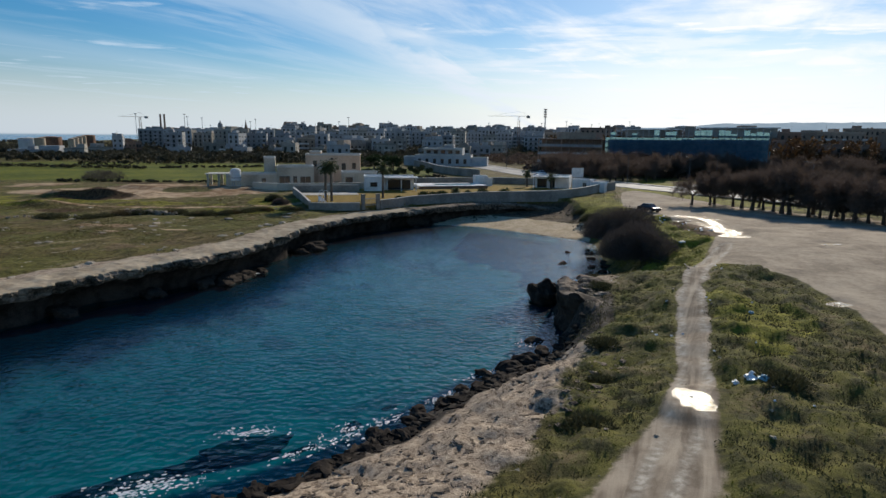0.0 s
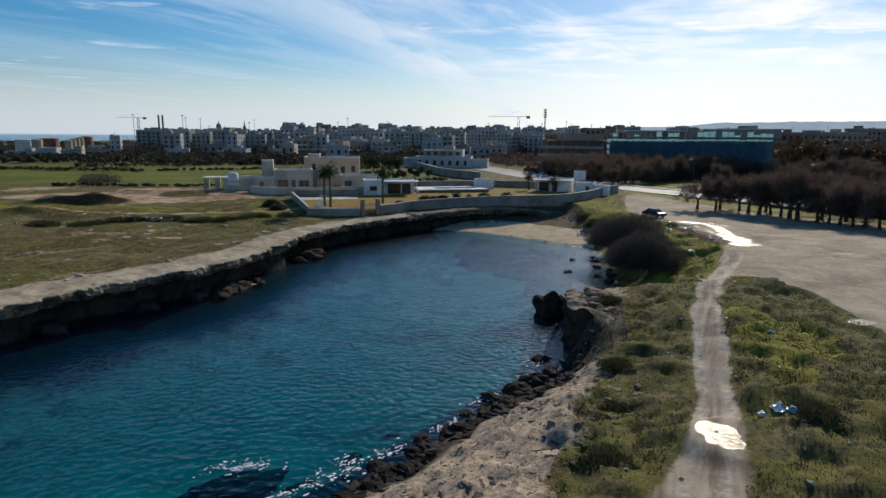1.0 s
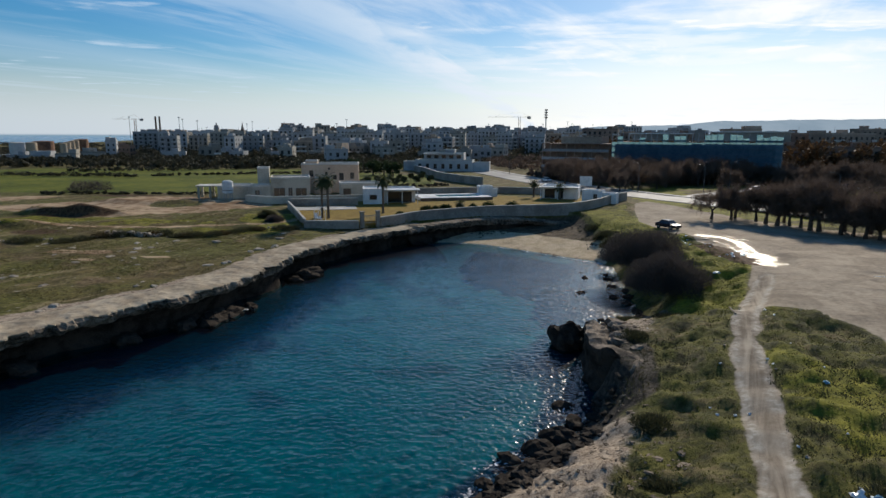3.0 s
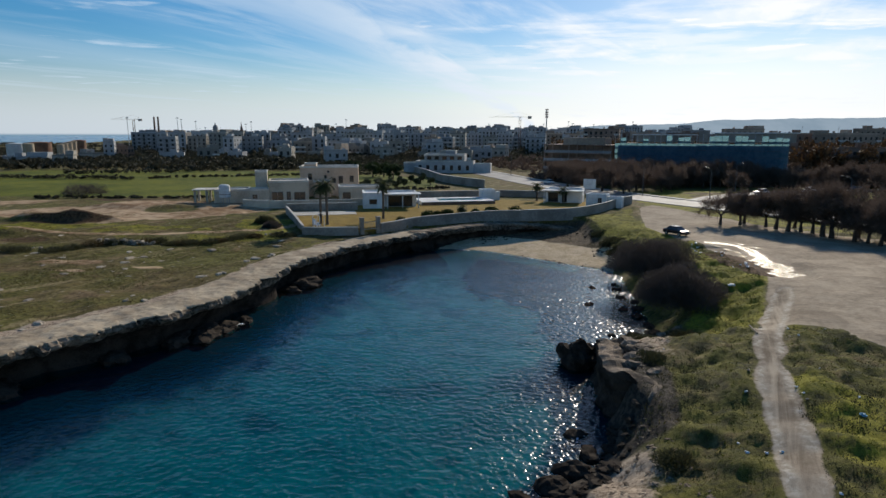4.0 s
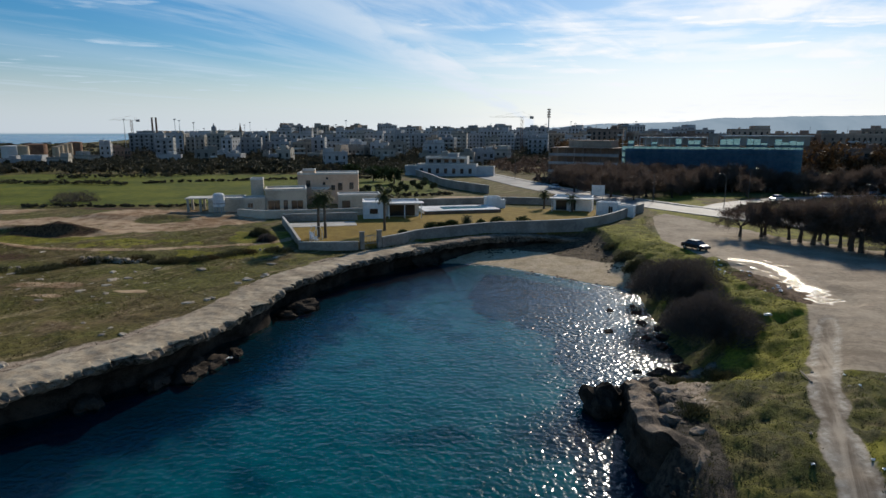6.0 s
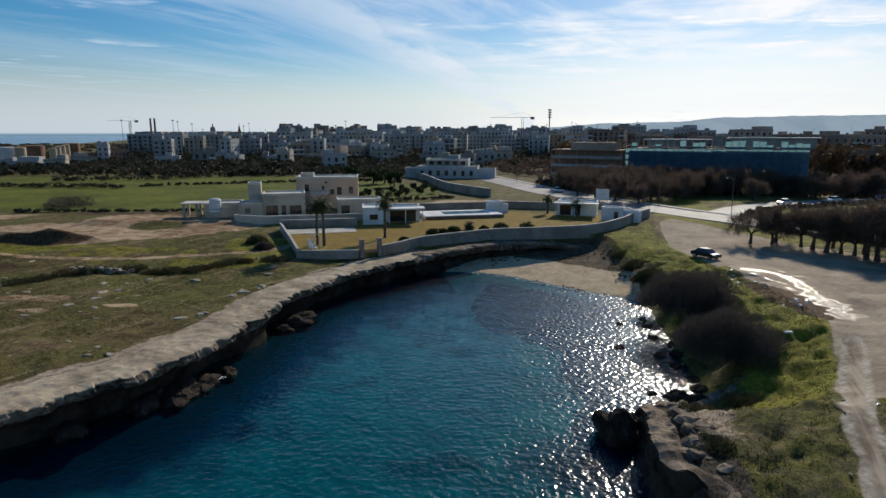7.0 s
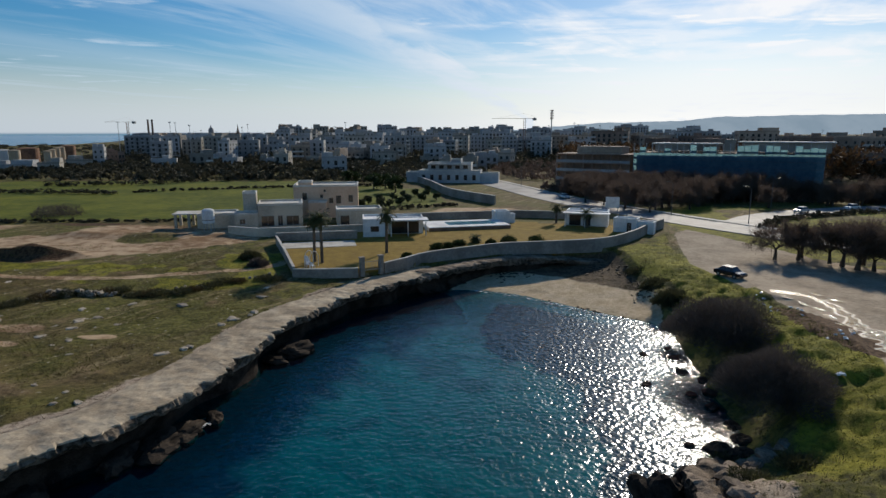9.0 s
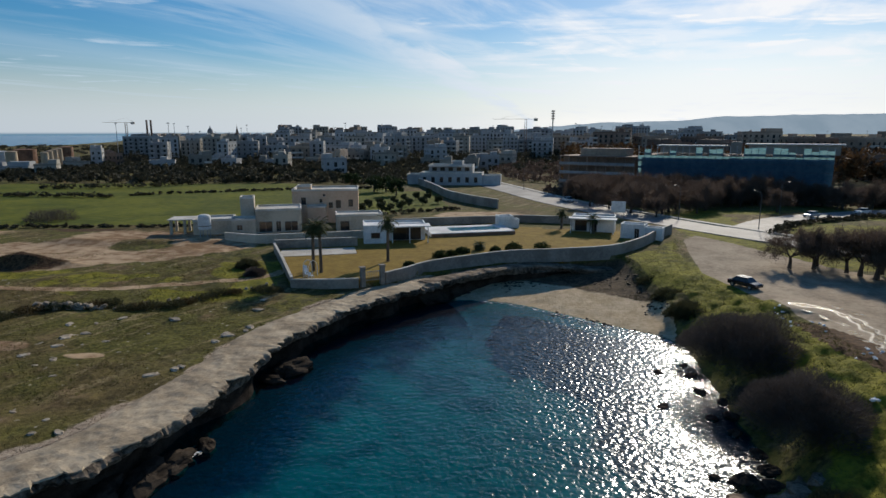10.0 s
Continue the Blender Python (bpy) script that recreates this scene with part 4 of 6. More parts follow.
# ---------------------------------------------------------------- plants
def quick_mesh(name, verts, faces, material):
    """A mesh from arrays of vertices and of faces that all have as many corners."""
    verts, faces = np.asarray(verts, np.float32).reshape(-1, 3), np.asarray(faces, np.int32)
    k = faces.shape[1]
    me = bpy.data.meshes.new(name)
    me.vertices.add(len(verts))
    me.vertices.foreach_set("co", verts.ravel())
    me.loops.add(faces.size)
    me.loops.foreach_set("vertex_index", faces.ravel())
    me.polygons.add(len(faces))
    me.polygons.foreach_set("loop_start", np.arange(0, faces.size, k, dtype=np.int32))
    me.polygons.foreach_set("loop_total", np.full(len(faces), k, dtype=np.int32))
    me.update(calc_edges=True)
    me.materials.append(material)
    return me


def blades(base, way, length, width, rng):
    """Slender triangles from base points along a way. Arrays of n points."""
    side = np.cross(way, rng.normal(size=way.shape))
    side /= np.linalg.norm(side, axis=1)[:, None] + 1e-9
    a = base - side * width[:, None] / 2
    b = base + side * width[:, None] / 2
    c = base + way * length[:, None]
    v = np.stack([a, b, c], 1).reshape(-1, 3)
    return v, np.arange(len(v)).reshape(-1, 3)


def unit(v):
    return v / (np.linalg.norm(v, axis=1)[:, None] + 1e-9)


def clump(rng, count, centre, radius, leaf, squash=1.0, shell=0.5):
    """Small leaves round a centre; returns quads."""
    d = unit(rng.normal(size=(count, 3)))
    r = radius * (shell + (1 - shell) * rng.rand(count)) * (1 + 0.25 * np.sin(d[:, 0] * 5 + rng.rand() * 6) * np.cos(d[:, 1] * 4 + rng.rand() * 6))
    p = np.array(centre) + d * r[:, None] * np.array([1, 1, squash])
    u = unit(rng.normal(size=(count, 3)))
    w_ = unit(np.cross(u, rng.normal(size=(count, 3))))
    s = leaf * (0.6 + 0.8 * rng.rand(count))[:, None]
    return np.stack([p - u * s, p + w_ * s * 0.5, p + u * s, p - w_ * s * 0.5], 1).reshape(-1, 3)


def limbs(b, rng, start, way, length, radius, depth, tips):
    """Grows a limb and its branches."""
    pts, p, d = [start], Vector(start), Vector(way).normalized()
    for i in range(3):
        d = (d + Vector(rng.normal(size=3)) * 0.18).normalized()
        p = p + d * length / 3
        pts.append(tuple(p))
    b.tube(pts, [radius, radius * 0.85, radius * 0.7, radius * 0.5], 5 if depth > 1 else 4)
    tips.append((tuple(p), tuple(d)))
    if depth:
        for k in range(3 if depth > 1 else 2):
            q = Vector(pts[2 if k == 0 else 3])
            e = (d + Vector(rng.normal(size=3)) * 0.75 + Vector((0, 0, 0.25))).normalized()
            limbs(b, rng, tuple(q), e, length * 0.72, radius * 0.55, depth - 1, tips)


def bare_tree(seed, height):
    """A leafless roadside tree: forked trunk and a cloud of fine twigs."""
    rng = np.random.RandomState(seed)
    th = empty("bare_tree")
    b, tips = Build(), []
    fork = height * 0.22
    b.tube([(0, 0, -0.4), (0.05, 0, 0.2), (0.1, 0.05, fork * 0.6), (0.05, 0.1, fork)], [0.34, 0.27, 0.22, 0.2], 8)
    for k in range(5):
        a = k * 1.26 + rng.rand()
        limbs(b, rng, (0.05, 0.1, fork - 0.1), (math.cos(a) * 0.75, math.sin(a) * 0.75, 0.8), height * 0.32, 0.12, 2, tips)
    part("trunk", b, BARK, th)
    vs, n_ = [], 66
    for p, d in tips:
        base = np.array(p) + rng.normal(size=(n_, 3)) * height * 0.05
        way = unit(np.array(d) * 0.5 + rng.normal(size=(n_, 3)) * 0.7 + [0, 0, 0.25])
        vs.append(blades(base, way, 0.6 + 1.1 * rng.rand(n_), 0.03 + 0.04 * rng.rand(n_), rng)[0])
    v = np.concatenate(vs)
    part("crown", quick_mesh("crown", v, np.arange(len(v)).reshape(-1, 3), TWIGS), None, th)
    return tagged(th, "leafless brown tree with a broad twiggy crown", "tree", "bare trees along the road")


def leafy_tree(name, seed, height, spread, material, label, group="", leaf=0.28, count=70):
    rng = np.random.RandomState(seed)
    th = empty(name)
    b, tips = Build(), []
    fork = height * 0.35
    b.tube([(0, 0, -0.3), (0.06, 0.02, fork * 0.5), (0, 0.08, fork)], [height * 0.05, height * 0.038, height * 0.03], 7)
    for k in range(4):
        a = k * 1.57 + rng.rand()
        limbs(b, rng, (0, 0.05, fork - 0.05), (math.cos(a) * spread / height, math.sin(a) * spread / height, 0.7), height * 0.3, height * 0.018, 1, tips)
    part("trunk", b, BARK, th)
    vs = [clump(rng, count, p, spread * 0.3 * (0.7 + 0.6 * rng.rand()), leaf, 0.75, 0.35) for p, _ in tips]
    v = np.concatenate(vs)
    part("crown", quick_mesh("crown", v, np.arange(len(v)).reshape(-1, 4), material), None, th)
    return tagged(th, label, "tree", group)


def bush(name, seed, radius, height, material, label, count=6000, length=0.55, width=0.07, group=""):
    """A dense thicket of fine stems with an uneven outline."""
    rng = np.random.RandomState(seed)
    th = empty(name)
    d = unit(rng.normal(size=(count, 3)))
    d[:, 2] = np.abs(d[:, 2])
    a, e = rng.rand(3) * 6, 1 + rng.rand(3)
    swell = 1 + 0.16 * np.sin(3.1 * d[:, 0] * e[0] + a[0]) * np.cos(2.7 * d[:, 1] * e[1] + a[1]) + 0.09 * np.sin(7.0 * d[:, 0] + a[2]) * np.sin(6.0 * d[:, 1] + 5.0 * d[:, 2])
    q = rng.rand(count) ** 0.38 * swell
    base = np.stack([radius * d[:, 0] * q, radius * d[:, 1] * q, height * 0.92 * d[:, 2] * q], 1)
    way = unit(d * 0.9 + rng.normal(size=(count, 3)) * 0.5 + [0, 0, 0.4])
    vs = [blades(base, way, length * (0.5 + rng.rand(count)), width * (0.6 + 0.8 * rng.rand(count)), rng)[0]]
    v = np.concatenate(vs)
    part("crown", quick_mesh("crown", v, np.arange(len(v)).reshape(-1, 3), material), None, th)
    for k in range(5 if radius > 3 else 1):
        a = k * 1.3 + rng.rand()
        e = radius * 0.45 * rng.rand() + 0.1
        b = Build()
        b.tube([(math.cos(a) * e * 0.4, math.sin(a) * e * 0.4, -0.5), (math.cos(a) * e, math.sin(a) * e, height * 0.45), (math.cos(a) * e * 1.6, math.sin(a) * e * 1.6, height * 0.8)], [0.07, 0.05, 0.02], 5)
        part("stem", b, BARK, th)
    return tagged(th, label, "bush", group)


def palm(seed, height, label, frond_count=26, reach=2.3):
    rng = np.random.RandomState(seed)
    th = empty("palm_tree")
    b = Build()
    lean = rng.normal(size=2) * 0.25
    pts, rad = [], []
    for i in range(15):
        t = i / 14
        pts.append((lean[0] * t * t, lean[1] * t * t, -0.3 + t * (height + 0.3)))
        rad.append(0.24 - 0.06 * t + (0.03 if i % 2 else 0) + (0.1 if i == 0 else 0) + 0.06 * max(0, t - 0.85) / 0.15)
    b.tube(pts, rad, 9)
    part("trunk", b, PALM_BARK, th)
    b = Build()
    top = Vector(pts[-1])
    for k in range(26):
        a, e = k * 2.4, -0.9 - 0.5 * rng.rand()
        b.tube([top + Vector((0, 0, -0.1)), top + Vector((math.cos(a) * 0.4, math.sin(a) * 0.4, -0.35)), top + Vector((math.cos(a) * 0.45, math.sin(a) * 0.45, -1.0 - 0.5 * rng.rand()))], [0.04, 0.06, 0.02], 3)
    part("dead_skirt", b, PALM_BARK, th)
    for k in range(frond_count):
        a = k * 2.399
        e = 1.25 - 1.75 * k / frond_count + rng.normal() * 0.1
        m_ = 9
        spine, d, p = [], Vector((math.cos(a) * math.cos(e), math.sin(a) * math.cos(e), math.sin(e))), top.copy()
        for i in range(m_):
            spine.append(p.copy())
            d = (d + Vector((0, 0, -0.17 - 0.05 * rng.rand()))).normalized()
            p = p + d * reach / m_
        b = Build()
        side = Vector((-math.sin(a), math.cos(a), 0))
        for i in range(m_ - 1):
            l_ = 0.62 * math.sin(math.pi * (i + 1.2) / (m_ + 0.6)) + 0.08
            fwd = (spine[i + 1] - spine[i])
            for s in (-1, 1):
                for o in (0.0, 0.5):
                    q = spine[i] + fwd * o
                    b.face(q, q + fwd * 0.42, q + side * s * l_ + fwd * 0.8 + Vector((0, 0, -0.14 - 0.1 * rng.rand())))
        part("frond", b, LEAF_PALM, th)
    return tagged(th, label, "palm", "palms in the garden")


def put(th, x, y, z=None, turn=0.0, size=1.0):
    th.matrix_world = pose(x, y, at_ground(x, y) if z is None else z, 0, 0, turn) @ Matrix.Scale(size, 4)
    return th


def again(th, x, y, z=None, turn=0.0):
    return copy_thing(th, pose(x, y, at_ground(x, y) if z is None else z, 0, 0, turn))


HEATH = leaves("heath_leaves", (0.034, 0.036, 0.016), (0.1, 0.096, 0.045), 0.25)
rng = np.random.RandomState(5)
# row of leafless trees between the lot and the road
kinds = [bare_tree(11, 6.2), bare_tree(12, 5.6), bare_tree(13, 6.6)]
row = [(50.2, 117.5), (53.6, 117.0), (57.0, 114.5), (55.5, 119.5), (59.0, 111.0), (61.2, 107.6), (62.2, 104.0), (63.4, 100.2), (64.6, 96.2), (66.0, 92.4), (68.0, 88.5), (70.0, 84.4), (72.2, 80.2), (61.5, 113.5), (66.6, 104.5), (70.0, 98.0), (60.2, 109.2), (61.8, 105.8), (64.0, 98.2), (65.4, 94.2), (67.0, 90.4), (69.2, 86.2), (58.0, 113.0), (74.0, 92.0), (77.5, 86.5), (71.2, 82.2), (63.6, 109.0), (68.6, 101.0)]
row += [(47.5, 171), (50.5, 176), (54, 181), (43.5, 178), (57.5, 186), (40, 186), (60, 178), (36.5, 192), (64.5, 184), (70, 192), (49.5, 190), (78, 204), (66, 204), (90, 206), (56, 200), (100, 208), (110, 212), (84, 196)]
for i, (x, y) in enumerate(row):
    k = kinds[i % 3]
    if i < 3:
        put(k, x, y, 4.45 if y > 100 else None, 40 * i)
    else:
        c = again(k, x, y, 4.45 if y > 100 else None, 77.0 * i)
        c.matrix_world = c.matrix_basis @ Matrix.Scale(0.9 + 0.5 * rng.rand(), 4)

# thickets on the bank above the water
put(bush("thicket", 21, 5.6, 4.6, TWIGS_GREY, "large dark leafless thicket on the grassy bank", 52000, 0.4, 0.032), 27.3, 83.0, 2.9)
put(bush("thicket", 22, 4.3, 4.0, TWIGS_GREY, "rounded dark leafless thicket above the rocks", 42000, 0.4, 0.032), 25.0, 68.8, 2.9)
put(bush("thicket", 23, 2.6, 1.5, TWIGS_GREY, "low dark thicket at the foot of the bank", 4000, 0.5, 0.05), 25.2, 75.6, 1.4)
# Dark bushes added where the grassy slope mostly just lies in shadow.
put(bush("slope_bush", 25, 2.7, 1.9, HEATH, "dark bush standing in for shadow on the slope above the beach", 9000, 0.4, 0.07), 28.4, 100.8, 1.5)
put(bush("slope_bush", 26, 2.4, 1.4, HEATH, "dark spreading bush standing in for shadow beside the beach", 7000, 0.4, 0.07), 28.8, 108.2, 1.7)
put(bush("slope_bush", 27, 2.0, 1.1, HEATH, "low dark bush standing in for shadow below the garden wall", 4000, 0.35, 0.07), 28.6, 116.0, 2.0)
put(bush("thicket", 24, 2.4, 1.6, TWIGS_GREY, "low dark thicket above the sand", 4000, 0.5, 0.05), 26.0, 90.5, 1.6)
for i, (x, y, r, h) in enumerate([(22.2, 60.0, 1.5, 0.9), (17.6, 57.2, 1.5, 0.6), (16.4, 51.0, 1.4, 0.5), (13.4, 37.4, 1.3, 0.5), (9.6, 24.4, 1.3, 0.5), (20.4, 27.0, 1.5, 0.5), (19.2, 64.0, 1.4, 0.7), (12.0, 31.0, 1.1, 0.4)]):
    put(bush("shrub", 30 + i, r, h, HEATH, "low dark shrub among the coastal grass", 1500, 0.26, 0.07, "shrubs on the bank"), x, y, at_ground(x, y) - 0.12)

for i, (x, y, r, h) in enumerate([(-95, 166, 6.0, 3.0), (-33.6, 119.0, 1.6, 1.2), (-31.0, 114.5, 1.5, 1.0)]):
    put(bush("scrub_bush", 130 + i, r, h, TWIGS_GREY if i != 1 else HEATH, "dark wild bush on rough open ground", 3500, 0.5, 0.09, "wild bushes"), x, y, at_ground(x, y) - 0.15)

bank_line = densify([(-70, 87.5, 0), (-61, 89.3, 0), (-52.9, 91.4, 0), (-49.7, 94.4, 0), (-43.7, 96.4, 0), (-36.1, 98.2, 0), (-32, 103, 0), (-25.8, 105.8, 0)], 1.9)
for i, p in enumerate(bank_line):
    if rng.rand() < 0.2:
        continue
    r = 0.9 + 0.5 * rng.rand()
    put(bush("bramble", 160 + i, r * 1.3, 0.5 + 0.35 * rng.rand(), HEATH if i % 3 else SCRUB_BROWN, "low dark bramble along the tumbled stone wall", 900, 0.3, 0.08, "brambles along the wall"), p[0] + rng.normal() * 0.4, p[1] + (1.6 if -52 < p[0] < -42 else -0.4) + rng.normal() * 0.4)

# palms
put(palm(41, 7.0, "tall date palm with a shaggy crown on the dry lawn"), -20.6, 112.6, G)
put(palm(42, 6.6, "tall date palm beside its twin on the lawn"), -21.9, 113.4, G)
put(palm(43, 6.4, "slender palm tree on the dry lawn"), -11.6, 120.4, G)
put(palm(44, 3.2, "short palm beside the white cabana", 22, 2.0), 27.2, 147.5, G)
put(palm(45, 3.6, "short palm behind the white cabana", 22, 2.0), 21.8, 153.6, G)
yucca = palm(46, 0.9, "low spiky palm bush by the sea wall", 30, 1.5)
put(yucca, 3.2, 129.6, G)
for i, (x, y, r, h) in enumerate([(-3.4, 123.2, 1.3, 1.2), (0.4, 127.4, 1.2, 1.0), (9.3, 129.8, 1.5, 1.4), (14.2, 129.6, 1.5, 1.5), (-8.0, 116.5, 0.9, 0.8), (-1.6, 125.0, 0.9, 0.9), (6.0, 128.0, 1.0, 1.0)]):
    put(bush("hedge_shrub", 50 + i, r, h, LEAF_DARK, "rounded dark green shrub along the sea wall", 1500, 0.28, 0.1, "shrubs in the garden"), x, y, G)

# orchard behind the farmhouse
olive = leafy_tree("olive_tree", 61, 2.6, 1.9, LEAF_OLIVE, "small rounded olive tree in the green field", "olive trees in the orchard", 0.2, 90)
put(olive, -23.5, 188.3)
for i, (x, y) in enumerate([(-19.4, 182), (-21, 193), (-15.5, 205), (-12.1, 209), (-8.6, 206), (-17, 180), (-8.4, 222), (-13, 193), (-9.5, 197), (-18, 199), (-24.5, 181), (-5.2, 199), (-14.5, 186)]):
    again(olive, x, y, None, 50 * i)
big_tree = leafy_tree("field_tree", 62, 6.5, 4.5, LEAF_DARK, "broad dark evergreen tree beside the field", "field trees", 0.35, 130)
put(big_tree, -19.2, 222)
for i, (x, y) in enumerate([(-24, 236), (-27.5, 232), (-38, 250)]):
    again(big_tree, x, y, None, 90 * i)


def scatter(name, label, count, box, keep, seed, tall, width, per, material, spread=0.12, lift=0.0):
    """Tufts over the ground where keep(x, y) allows; one object of kind stuff."""
    rng = np.random.RandomState(seed)
    x, y = rng.uniform(box[0], box[2], count), rng.uniform(box[1], box[3], count)
    k = keep(x, y, rng)
    x, y = x[k], y[k]
    z = over_ground(x, y)
    p = np.repeat(np.stack([x, y, z - 0.04 + lift], 1), per, 0)
    n_ = len(p)
    p[:, :2] += rng.normal(size=(n_, 2)) * spread
    way = unit(np.stack([rng.normal(size=n_) * 0.6, rng.normal(size=n_) * 0.6, 0.55 + 0.5 * rng.rand(n_)], 1))
    grow = np.repeat(0.5 + rng.rand(len(x)), per)
    v, f = blades(p, way, tall * grow * (0.6 + 0.6 * rng.rand(n_)), width * (0.6 + 0.8 * rng.rand(n_)), rng)
    return tagged(new(name, quick_mesh(name, v, f, material)), label, "grass", kind="stuff")


def green_bank(x, y, rng):
    d, b_ = near(x, y, SHORE)
    t, tw = near(x, y, TRACK)
    ok = ~inside(x, y, BAY) & ~inside(x, y, LOT) & (t > tw[:, 0] * (0.95 + 0.35 * rng.rand(len(x)))) & ~inside(x, y, GARDEN)
    rocky = (b_[:, 0] > 3.5) & (y < 48) & (d < rock_reach(y) - 0.8 * waves(x, y, 3.0, 41))
    head = (y > 44) & (y < 66) & (d < 2.1)
    return ok & ~rocky & ~head & (d > 1.0) & (x > 2) & ~((y > 92) & (d < 10) & (x < 27)) & ~((y > 118) & (x < 27))


def dark_patch(x, y, rng):
    lush = (np.abs(x - lush_line(y)) < 3.2) & (y > 52)
    return green_bank(x, y, rng) & (0.6 * waves(x, y, 6.0, 91) - 0.8 * waves(x, y, 1.9, 8) + 0.2 * rng.normal(size=len(x)) > 0.05) & ~(lush & (rng.rand(len(x)) < 0.85))


def bright_patch(x, y, rng):
    lush = (np.abs(x - lush_line(y)) < 3.4) & (y > 52) | inside(x, y, SLOPE)
    return green_bank(x, y, rng) & (lush | (0.6 * waves(x, y, 6.0, 91) - 0.8 * waves(x, y, 1.9, 8) + 0.25 * rng.normal(size=len(x)) < -0.1))


DRY_BLADE = leaves("dry_grass", (0.1, 0.075, 0.035), (0.26, 0.2, 0.1), 0.3)
scatter("bank_grass", "bright green winter grass on the bank", 64000, (2, 8, 42, 143), bright_patch, 71, 0.13, 0.05, 5, GRASS_BLADE)
scatter("heath", "low dark heath between the grass", 60000, (2, 8, 40, 112), dark_patch, 72, 0.16, 0.055, 6, HEATH, 0.2)
scatter("dry_grass", "dry straw-coloured grass", 6000, (2, 8, 48, 132), green_bank, 73, 0.28, 0.03, 5, DRY_BLADE)


def left_land(x, y, rng):
    d, _ = near(x, y, SHORE)
    return ~inside(x, y, BAY) & (d > np.interp(y, [45, 70, 92], [5.4, 4.0, 3.2]) + 1.5 * rng.rand(len(x))) & ~inside(x, y, GARDEN) & (waves(x, y, 5.0, 93) > -0.35 + 0.5 * rng.rand(len(x)))


scatter("field_scrub", "short dull scrub on the stony field", 26000, (-75, 50, -8, 122), left_land, 74, 0.16, 0.06, 4, SCRUB_BROWN, 0.2)
scatter("field_grass", "patches of green grass on the stony field", 24000, (-80, 66, -12, 128), left_land, 75, 0.17, 0.05, 4, GRASS_BLADE, 0.2)

# dark hedgerows and far woods
def wood(name, label, places, seed, material, leaf=0.7, per=46):
    rng = np.random.RandomState(seed)
    vs = []
    for x, y, r, h in places:
        z = 4.5
        for k in range(3):
            c = (x + rng.normal() * r * 0.45, y + rng.normal() * r * 0.45, z + h * (0.35 + 0.3 * k / 2))
            vs.append(clump(rng, per // 3, c, r * (0.8 - 0.15 * k), leaf * (0.7 + 0.5 * rng.rand()), 0.7 * h / max(r, 0.5) * 0.6, 0.4))
    v = np.concatenate(vs)
    return tagged(new(name, quick_mesh(name, v, np.arange(len(v)).reshape(-1, 4), material)), label, "trees", kind="stuff")


def along(pts, step, r, h, rng, wide=0.5):
    line = densify([(*p, 0) for p in pts], step)
    return [(p[0] + rng.normal() * wide, p[1] + rng.normal() * wide, r * (0.6 + 0.8 * rng.rand()), h * (0.6 + 0.8 * rng.rand())) for p in line]


rng = np.random.RandomState(8)
hedges = along([(-170, 222), (-140, 219), (-109, 216)], 0.9, 1.2, 1.6, rng) + along([(-104, 221), (-90, 229), (-57, 241), (-30, 246)], 0.9, 0.8, 1.0, rng) + along([(-150, 245), (-116, 252), (-84, 277), (-55, 270), (-30, 262)], 1.0, 1.3, 1.8, rng)
hedges += along([(-47, 157), (-60, 156), (-80, 155), (-100, 154)], 1.0, 0.7, 0.7, rng) + along([(-42, 158), (-24, 172), (-16, 176), (0, 186)], 1.0, 0.8, 1.1, rng)
hedges += along([(64, 147), (69, 154), (76, 160), (88, 165.5), (105, 172), (130, 178)], 0.8, 1.1, 1.1, rng)
wood("hedgerow", "dark overgrown hedgerow between green fields", hedges, 81, FAR_LEAF, 0.3, 60)
far = []
for i in range(1500):
    y = rng.uniform(268, 480)
    x = rng.uniform(-0.74, 0.2) * y
    if x < 16 or y > 330:
        far.append((x, y, rng.uniform(1.6, 3.4), rng.uniform(2.0, 4.2)))
for i in range(420):
    y = rng.uniform(400, 930)
    far.append((rng.uniform(-0.76, -0.4) * y, y, rng.uniform(2.5, 5), rng.uniform(2.0, 4.0)))
for i in range(700):
    y = rng.uniform(450, 720)
    far.append((rng.uniform(-0.5, 0.26) * y, y, rng.uniform(2.0, 4.5), rng.uniform(4.0, 9.0)))
wood("far_trees", "dark belt of trees before the town", far, 82, FAR_LEAF, 0.8, 70)
u = rng.rand(400)
def before_site(x, y):
    """In front of the scaffolded building and its unfinished wing."""
    return (x > 113) | (y < np.interp(x, [30, 36, 58, 107, 113], [243, 238, 222, 195, 191]) - 4.5)


bx, by = 38 + 98 * u + rng.normal(size=400) * 4, 214 - 32 * u + rng.normal(size=400) * 7
clear_of = (near(bx, by, SIDE_ROAD)[0] > 7) & (near(bx, by, ROAD)[0] > 8) & before_site(bx, by)
for i, (x, y) in enumerate(list(zip(bx[clear_of], by[clear_of]))[:110]):
    c = again(kinds[i % 3], x, y, 4.5, 61.0 * i)
    c.matrix_world = c.matrix_basis @ Matrix.Scale(0.85 + 0.5 * rng.rand(), 4)
u, o = rng.rand(2200), rng.rand(2200)
bx, by = 36 + 150 * u + rng.normal(size=2200) * 4, 238 - 40 * u - 30 * o
clear_of = (near(bx, by, SIDE_ROAD)[0] > 6) & (near(bx, by, ROAD)[0] > 7) & before_site(bx, by)
right = [(x, y, rng.uniform(1.2, 2.4), rng.uniform(1.6, 4.2)) for x, y in zip(bx[clear_of], by[clear_of])]
